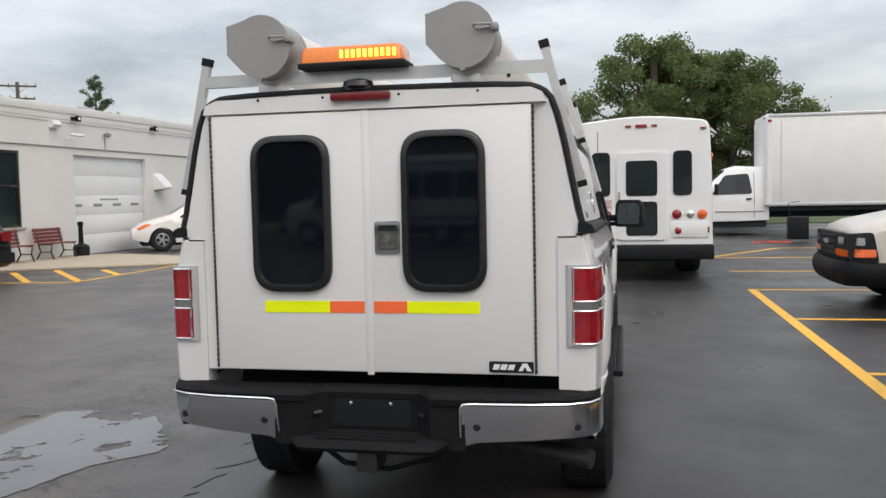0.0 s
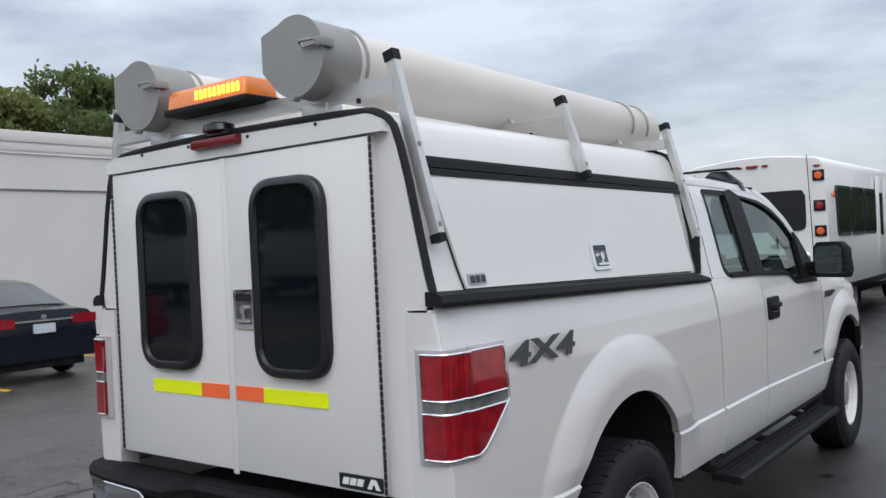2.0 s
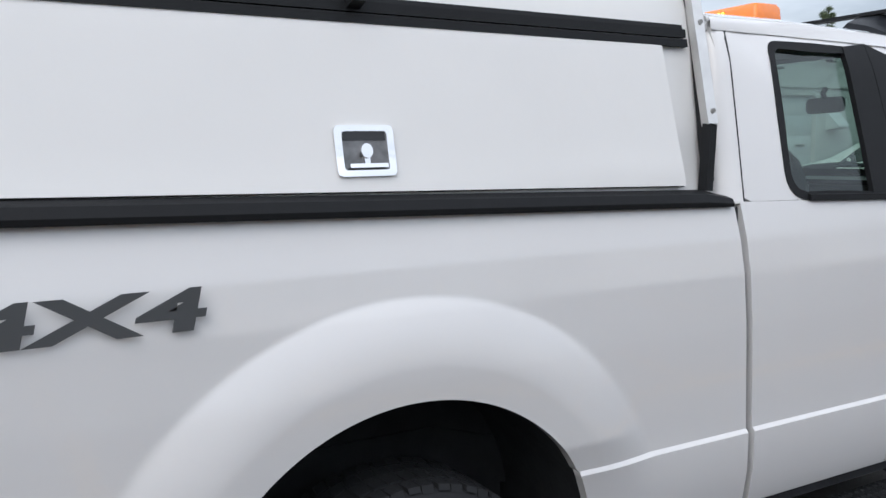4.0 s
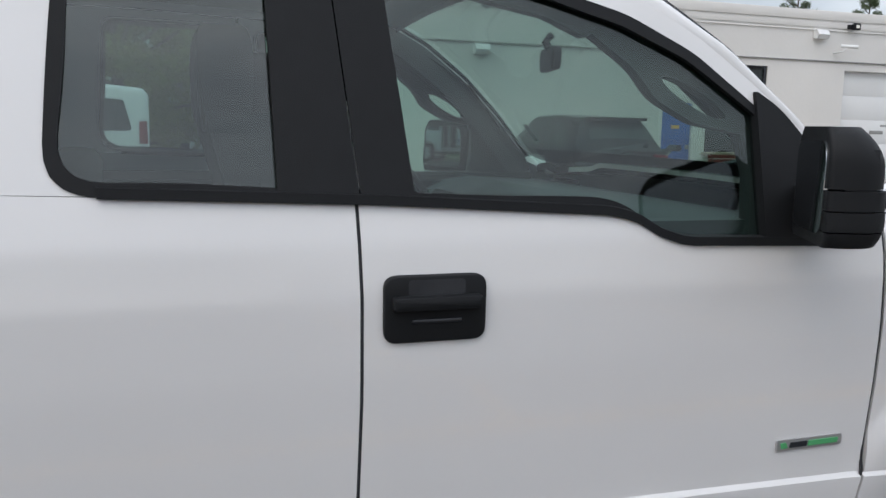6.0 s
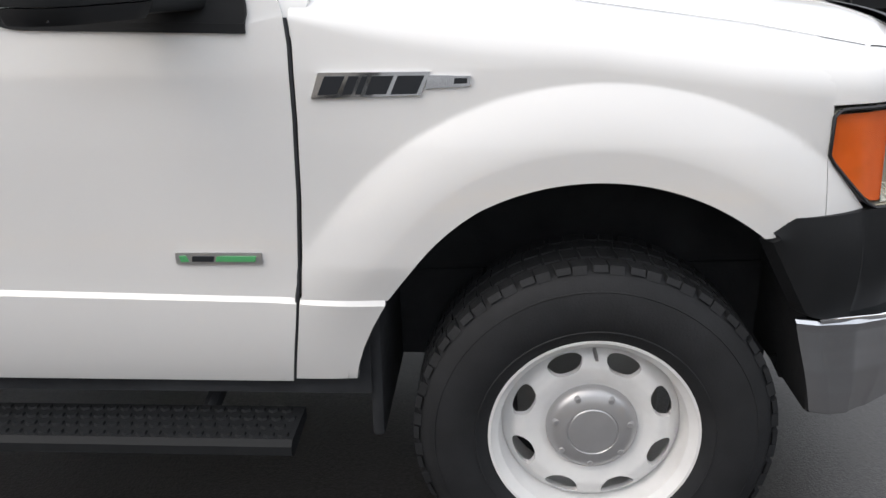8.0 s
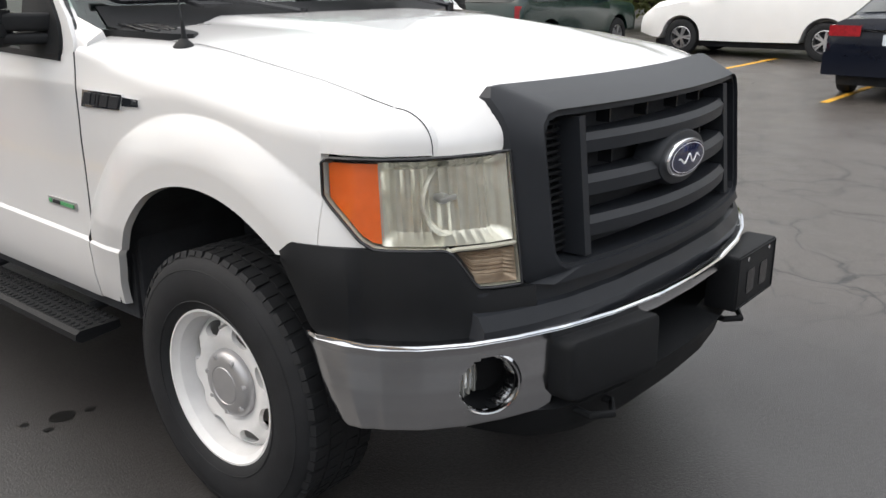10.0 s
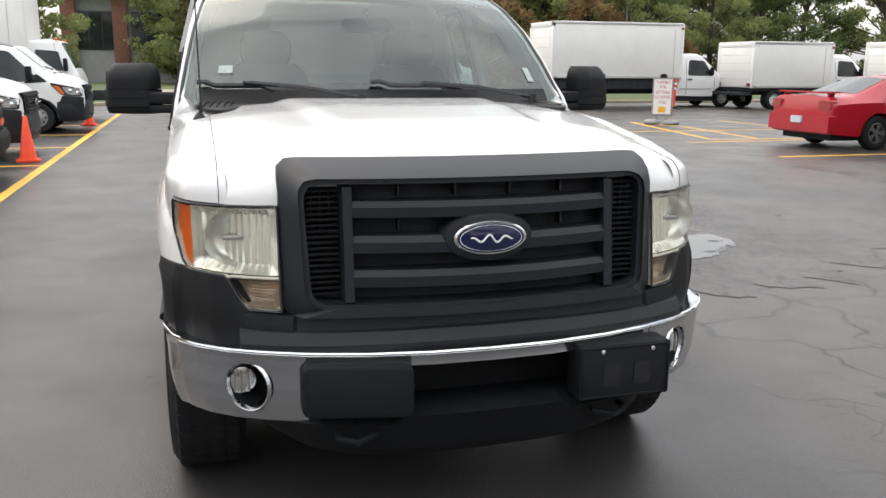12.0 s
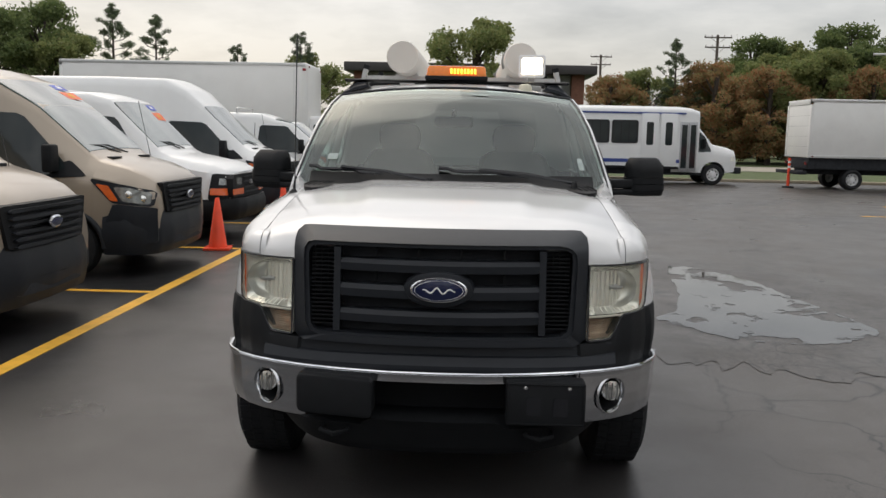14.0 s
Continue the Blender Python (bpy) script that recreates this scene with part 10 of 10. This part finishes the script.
# ---- cones, posts, sign
def cone(x, y):
    c = thing("traffic_cone", "plain orange plastic traffic cone on the parking line", "traffic cone", "traffic cones")
    bm = BM()
    lathe(bm, [(0.0, 0.0), (0.135, 0.0), (0.135, 0.02), (0.125, 0.05), (0.030, 0.70), (0.022, 0.71), (0.0, 0.71)], (0, 0, 0.015), "z", 28)
    part("cone_body", bm, CONE, c)
    bm = BM()
    prism(bm, rrect(-0.18, 0.18, -0.18, 0.18, 0.03), "z", 0.0, 0.035, 0.006)
    part("foot_plate", bm, CONE, c)
    c.matrix_world = turned(x, y, random.Random(int(x * 7 + y)).uniform(-10, 10))
    return c


for x, y in ((3.42, -3.75), (3.42, -7.95), (3.40, -16.6)):
    cone(x, y)


def delineator(x, y, lean=0):
    c = thing("delineator_post", "slim orange delineator post with white bands on a rubber foot", "traffic post", "delineator posts")
    bm = BM()
    lathe(bm, [(0.055, 0.05), (0.05, 1.05), (0.03, 1.10), (0.0, 1.10)], (0, 0, 0), "z", 16)
    part("post", bm, CONE, c)
    for z in (0.72, 0.90):
        bm = BM()
        lathe(bm, [(0.0535, z), (0.0525, z + 0.08)], (0, 0, 0), "z", 16)
        part("band", bm, WHITEP, c)
    bm = BM()
    lathe(bm, [(0.0, 0.0), (0.22, 0.0), (0.20, 0.05), (0.06, 0.07)], (0, 0, 0), "z", 16)
    part("foot", bm, RUBBER, c)
    c.matrix_world = turned(x, y, 0) @ Matrix.Rotation(radians(lean), 4, "Y")


delineator(-11.75, -24.0)
delineator(-16.85, -22.5, -4)
sg = thing("pavement_sign", "white pavement sign with red lettering on a wheeled grey base", "sign")
bm = BM()
prism(bm, rounded([(-0.28, 0.22), (0.28, 0.22), (0.28, 1.26), (-0.28, 1.26)], 0.03), "y", -0.03, 0.03, 0.006)
part("frame", bm, GREYM, sg)
bm = BM()
prism(bm, rounded([(-0.10, 1.26), (0.10, 1.26), (0.08, 1.36), (-0.08, 1.36)], 0.03), "y", -0.02, 0.02)
part("handle", bm, BLACKP, sg)
bm = BM()
box(bm, -0.24, 0.24, -0.036, -0.030, 0.28, 1.22)
face_ = part("panel", bm, WHITEP, sg, smooth=False)
bm = BM()
for s in (1, -1):
    lathe(bm, [(0.0, 0.0), (0.20, 0.0), (0.23, 0.03), (0.22, 0.08), (0.14, 0.12), (0.0, 0.13)], (s * 0.26, 0, 0), "z", 24)
    box(bm, s * 0.10, s * 0.16, -0.03, 0.03, 0.05, 0.24)
part("base", bm, GREYM, sg)
for k, txt in enumerate(("THANKS", "FOR", "LETTING", "US SERVE", "YOU")):
    m_ = Matrix(((1, 0, 0, 0), (0, 0, -1, -0.0375), (0, 1, 0, 1.14 - 0.135 * k), (0, 0, 0, 1)))
    lettering("lettering", txt, 0.115, REDTXT, m_, face_, 0.0008, 0, 0.85)
bm = BM()
box(bm, -0.10, 0.10, -0.0375, -0.036, 0.32, 0.48)
part("yellow_mark", bm, YELLOW, face_, smooth=False)
sg.matrix_world = turned(-11.6, -14.3, 180 - 42)

# jump starter box with cables beside the far box truck
jb = thing("battery_cart", "black battery cart with orange cable on the asphalt", "cart")
bm = BM()
box(bm, -0.28, 0.28, -0.2, 0.2, 0.08, 0.75, 0.03)
part("case", bm, BLACKP, jb)
bm = BM()
tube(bm, [(-0.25, -0.15, 0.7), (-0.3, -0.2, 1.15), (0.0, -0.2, 1.2)], 0.015, 6)
part("handle", bm, IRON, jb)
bm = BM()
tube(bm, [(-0.3 - 0.35 * t + 0.1 * math.sin(9 * t), -0.3 + 0.25 * math.cos(11 * t), 0.02) for t in np.linspace(0, 3, 40)], 0.015, 5)
part("cable", bm, CONE, jb)
jb.matrix_world = turned(6.1, 22.2, 0)

# ---- grass strip, road and far side
bm = BM()
grid(bm, [[(x, y, 0.03 + 0.01 * noise.noise(Vector((x, y, 0)))) for x in np.linspace(-120, 60, 60)] for y in np.linspace(-39.5, -27.6, 14)])
tagged(part("grass_strip", bm, GRASS), "mown grass strip beyond the lot", "grass", kind="structure")
bm = BM()
box(bm, -120, 60, -27.6, -27.4, 0.0, 0.12, 0.02)
tagged(part("kerb", bm, CONCRETE), "concrete kerb at the edge of the lot", "kerb", kind="structure")
bm = BM()
grid(bm, [[(x, y, 0.04) for x in (-200, 0, 120)] for y in (-48.0, -39.6)])
tagged(part("road", bm, ROADFAR), "pale public road beyond the grass", "road", kind="structure")
bm = BM()
grid(bm, [[(x, y, 0.05) for x in np.linspace(-200, 120, 30)] for y in np.linspace(-200, -48.0, 14)])
tagged(part("verge", bm, GRASS), "grass verge under the far trees", "grass", kind="structure")
bm = BM()
grid(bm, [[(x, y, 0.03) for x in np.linspace(-60, 90, 30)] for y in np.linspace(36, 140, 14)])
tagged(part("lawn", bm, GRASS), "grass beyond the far end of the lot", "grass", kind="structure")

# low office building behind the road
ob_ = thing("office_building", "low office building with dark fascia and brick piers", "building")
bx("wall", STUCCO, ob_, -9.6, 10.4, -82, -68, 0, 7.0, 0.0)
bx("fascia", FASCIA, ob_, -10.5, 11.1, -83, -66.4, 7.0, 7.75, 0.05)
for x in (-9.0, -3.9, 1.2, 6.0, 9.8):
    bx("brick_pier", BRICKM, ob_, x - 0.55, x + 0.55, -68.0, -67.3, 0, 7.0, 0.02)
for x in (-6.4, -1.3, 3.6, 7.9):
    wn = bx("window_frame", FASCIA, ob_, x - 1.6, x + 1.6, -68.1, -67.9, 2.6, 5.6, 0.02)
    for k in range(3):
        bx("pane", CARGLASS, wn, x - 1.5 + 1.02 * k, x - 0.55 + 1.02 * k, -67.9, -67.86, 2.7, 5.5, 0.0)


# ---- trees
def leaf_mesh(name, mate, blobs, n, size, seed, flatness=1.0):
    """Many small leaf clusters gathered in clumps; blobs are (x, y, z, rx, rz)."""
    rnd = np.random.RandomState(seed)
    vs, fs = [], []
    wts = np.array([b[3] ** 2 * b[4] for b in blobs])
    wts = wts / wts.sum()
    pick = rnd.choice(len(blobs), n, p=wts)
    for k in pick:
        bx_, by_, bz_, rx, rz = blobs[k]
        d = rnd.normal(size=3)
        d /= np.linalg.norm(d)
        rad = 0.25 + 0.80 * rnd.random() ** 0.6 + 0.26 * max(0.0, rnd.normal() - 0.7)
        c = np.array([bx_, by_, bz_]) + d * np.array([rx, rx, rz]) * rad
        a = rnd.normal(size=3)
        a /= np.linalg.norm(a)
        b = np.cross(a, rnd.normal(size=3))
        b /= np.linalg.norm(b)
        s_ = size * rnd.uniform(0.5, 1.3)
        i = len(vs)
        vs += [tuple(c - a * s_), tuple(c + b * s_ * 0.55 * flatness), tuple(c + a * s_), tuple(c - b * s_ * 0.55 * flatness)]
        fs.append((i, i + 1, i + 2, i + 3))
    me = bpy.data.meshes.new(name)
    me.from_pydata(vs, [], fs)
    me.materials.append(mate)
    return me


def tree(label, mate, height, spread, seed, n=5200, trunk=0.22, low=0.25, size=0.17):
    rnd = random.Random(seed)
    t = thing("tree", label, "tree")
    bm = BM()
    tube(bm, [(0, 0, 0), (0.05 * spread * rnd.uniform(-1, 1), 0.03, height * 0.3), (0.06 * spread * rnd.uniform(-1, 1), -0.04, height * 0.6), (0, 0, height * 0.85)], trunk * 0.6, 8)
    cyl(bm, (0, 0, 0), (0, 0, height * 0.4), trunk, trunk * 0.6, 10)
    blobs = []
    for k in range(110):
        u = rnd.random()
        z = height * (low + (0.95 - low) * u)
        prof = math.sin(math.pi * clamp(0.16 + 0.80 * u)) ** 0.75
        a = rnd.uniform(0, 2 * math.pi)
        rr = spread * prof * rnd.uniform(0.1, 1.0) ** 0.6
        p = (rr * math.cos(a), rr * math.sin(a), z)
        r = spread * rnd.uniform(0.08, 0.20)
        blobs.append((*p, r, r * rnd.uniform(0.6, 0.9)))
        if k % 3 == 0:
            tube(bm, [(0, 0, z * 0.72), (p[0] * 0.5, p[1] * 0.5, z * 0.85), p], trunk * 0.16, 5)
    part("trunk", bm, BARK, t)
    cr = new("crown", leaf_mesh("crown", mate, blobs, n, size, seed))
    cr.parent = t
    return t


def pine(label, height, spread, seed, n=3800):
    rnd = random.Random(seed)
    t = thing("pine_tree", label, "tree")
    bm = BM()
    cyl(bm, (0, 0, 0), (0, 0, height), 0.16, 0.02, 8)
    blobs = []
    for k in range(46):
        u = (k + rnd.random()) / 46
        z = height * (0.2 + 0.78 * u)
        rr = spread * (1.06 - u) ** 0.7 * rnd.uniform(0.3, 1.1)
        a = k * 2.4 + rnd.uniform(-0.5, 0.5)
        p = (rr * math.cos(a), rr * math.sin(a), z + 0.42 * rr)
        tube(bm, [(0, 0, z - 0.1 * rr), (p[0] * 0.6, p[1] * 0.6, z + 0.06 * rr), p], 0.025, 5)
        for f_ in (0.62, 0.82, 1.0):
            r = spread * rnd.uniform(0.05, 0.10)
            blobs.append((p[0] * f_, p[1] * f_, lerp(z, p[2], f_) + rnd.uniform(-0.05, 0.1), r, r * 0.7))
    part("trunk", bm, BARK, t)
    cr = new("crown", leaf_mesh("crown", LEAFP, blobs, n, 0.15, seed, 0.22))
    cr.parent = t
    return t


def place(ob, x, y, deg=0, k=1.0):
    ob.matrix_world = Matrix.Translation((x, y, 0)) @ Matrix.Rotation(radians(deg), 4, "Z")
    ob.scale = (k, k, k)
    return ob


def again(ob, x, y, deg, k):
    c = copy_thing(ob, Matrix.Translation((x, y, 0)) @ Matrix.Rotation(radians(deg), 4, "Z"))
    c.scale = (k, k, k)
    return c


big = place(tree("large spreading green tree behind the buses", LEAFG, 9.4, 4.6, 3, 52000, 0.3, 0.14, 0.085), 2.6, 39.5)
place(tree("large green tree behind the box truck", LEAFG, 8.5, 4.0, 8, 42000, 0.3, 0.14, 0.085), 6.4, 40.5)
green = place(tree("tall green deciduous tree beyond the lot", LEAFG, 9.2, 4.2, 21, 20000, 0.3, 0.12, 0.125), -30, -62)
olive = place(tree("broad olive-green deciduous tree beyond the lot", LEAFO, 8.4, 4.4, 22, 20000, 0.3, 0.10, 0.125), -24, -56)
rust = place(tree("reddish-brown autumn tree beyond the road", LEAFR, 7.4, 3.8, 23, 18000, 0.25, 0.10, 0.12), -17.5, -55)
pineA = place(pine("dark green pine tree with open branches", 8.5, 2.4, 31, 6500), -14.7, -56)
pineA.scale = (1.04, 1.04, 1.04)
rnd = random.Random(77)
for x, y, k, src in ((-10.1, -56, 0.88, rust), (-13.2, -58, 0.8, olive), (-20.7, -53, 0.93, rust), (-24.5, -54, 0.97, olive), (-27.2, -52, 0.92, rust), (-31, -53, 1.0, olive), (-27.3, -78, 1.22, green), (-31.6, -78, 1.3, olive),
                     (-36.2, -78, 1.38, green), (-40.8, -78, 1.34, green), (-45, -78, 1.36, olive), (-35, -58, 1.0, green), (-40, -56, 1.05, olive), (-46, -58, 1.1, green), (-52, -60, 1.15, green), (-59, -58, 1.1, olive), (-66, -60, 1.2, green),
                     (-50, -78, 1.35, green), (-57, -78, 1.3, olive), (-72, -52, 1.2, green), (-78, -44, 1.1, olive), (-86, -36, 1.2, green), (-33.5, -50.5, 0.55, rust), (-18, -58, 0.8, olive), (-22.5, -60, 0.95, olive),
                     (-0.1, -62, 1.24, olive), (26.9, -40, 0.93, green), (25.2, -43, 0.97, green), (23.6, -41, 0.86, olive), (30, -42, 1.0, olive), (35, -40, 1.0, green), (9.6, -44.6, 0.72, olive), (12.2, -50, 0.5, olive), (40, -33, 1.0, green), (46, -24, 1.1, olive),
                     (-33, 9.5, 1.1, green), (-33, 13.5, 1.13, olive), (-33.5, 17.3, 1.08, green), (-34, 20.3, 0.96, olive), (-34, 4.5, 1.1, olive), (-36, -2, 1.05, green), (-38, -9, 1.05, olive), (-40, -17, 1.0, green), (-48, -26, 1.0, olive), (-56, -40, 1.1, green), (4.9, 42.2, 0.98, big), (-22.5, 0.8, 0.72, olive), (-21.5, -3.4, 0.75, green), (-24, -7.5, 0.8, olive), (28, 44, 1.0, green), (40, 30, 1.0, olive)):
    again(src, x, y, rnd.uniform(0, 360), k * rnd.uniform(0.94, 1.06))
for x, y, k in ((-32, 45, 1.13), (-41, 44.5, 1.18), (-38.7, 37, 1.15), (-47, 41, 1.05), (-34.5, 49, 0.7), (22.5, -46, 1.09), (19.8, -46, 1.02), (18.5, -60, 0.98), (10.2, -43.5, 0.88)):
    again(pineA, x, y, rnd.uniform(0, 360), k)


# ---- utility poles and street lamps
def utility_pole(x, y, h, deg):
    p = thing("utility_pole", "weathered wooden utility pole with crossarms and insulators", "utility pole", "utility poles")
    bm = BM()
    cyl(bm, (0, 0, 0), (0, 0, h), 0.17, 0.12, 12)
    part("pole", bm, WOODPOLE, p)
    for z, w in ((h - 0.25, 1.2), (h - 1.1, 1.1)):
        bm = BM()
        box(bm, -w, w, 0.10, 0.20, z - 0.06, z + 0.06, 0.01)
        tube(bm, [(-w * 0.6, 0.16, z), (0, 0.14, z - 0.5), (w * 0.6, 0.16, z)], 0.02, 5)
        part("crossarm", bm, WOODPOLE, p)
        for u in (-0.95, -0.45, 0.45, 0.95):
            bm = BM()
            cyl(bm, (w * u, 0.15, z + 0.05), (w * u, 0.15, z + 0.22), 0.045, 0.03, 8)
            part("insulator", bm, GREYM, p)
    p.matrix_world = turned(x, y, deg)


utility_pole(-40.0, 48.0, 10.0, 35)
utility_pole(-21.4, -70, 10.9, 0)
utility_pole(-14.1, -90, 10.9, 0)
utility_pole(-52, -66, 12.0, 0)
for x, y in ((-30.5, -52.5), (-18.0, -75.0)):
    p = thing("street_lamp", "grey steel street lamp with a long curved arm", "street lamp", "street lamps")
    bm = BM()
    cyl(bm, (0, 0, 0), (0, 0, 7.0), 0.10, 0.07, 10)
    part("pole", bm, GREYM, p)
    bm = BM()
    tube(bm, [(0, 0, 6.6), (1.2, 0, 7.4), (2.6, 0, 7.7)], 0.05, 8)
    part("arm", bm, GREYM, p)
    bm = BM()
    box(bm, 2.5, 3.3, -0.15, 0.15, 7.62, 7.78, 0.05)
    part("lamp_head", bm, ALU, p)
    p.matrix_world = turned(x, y, 0)
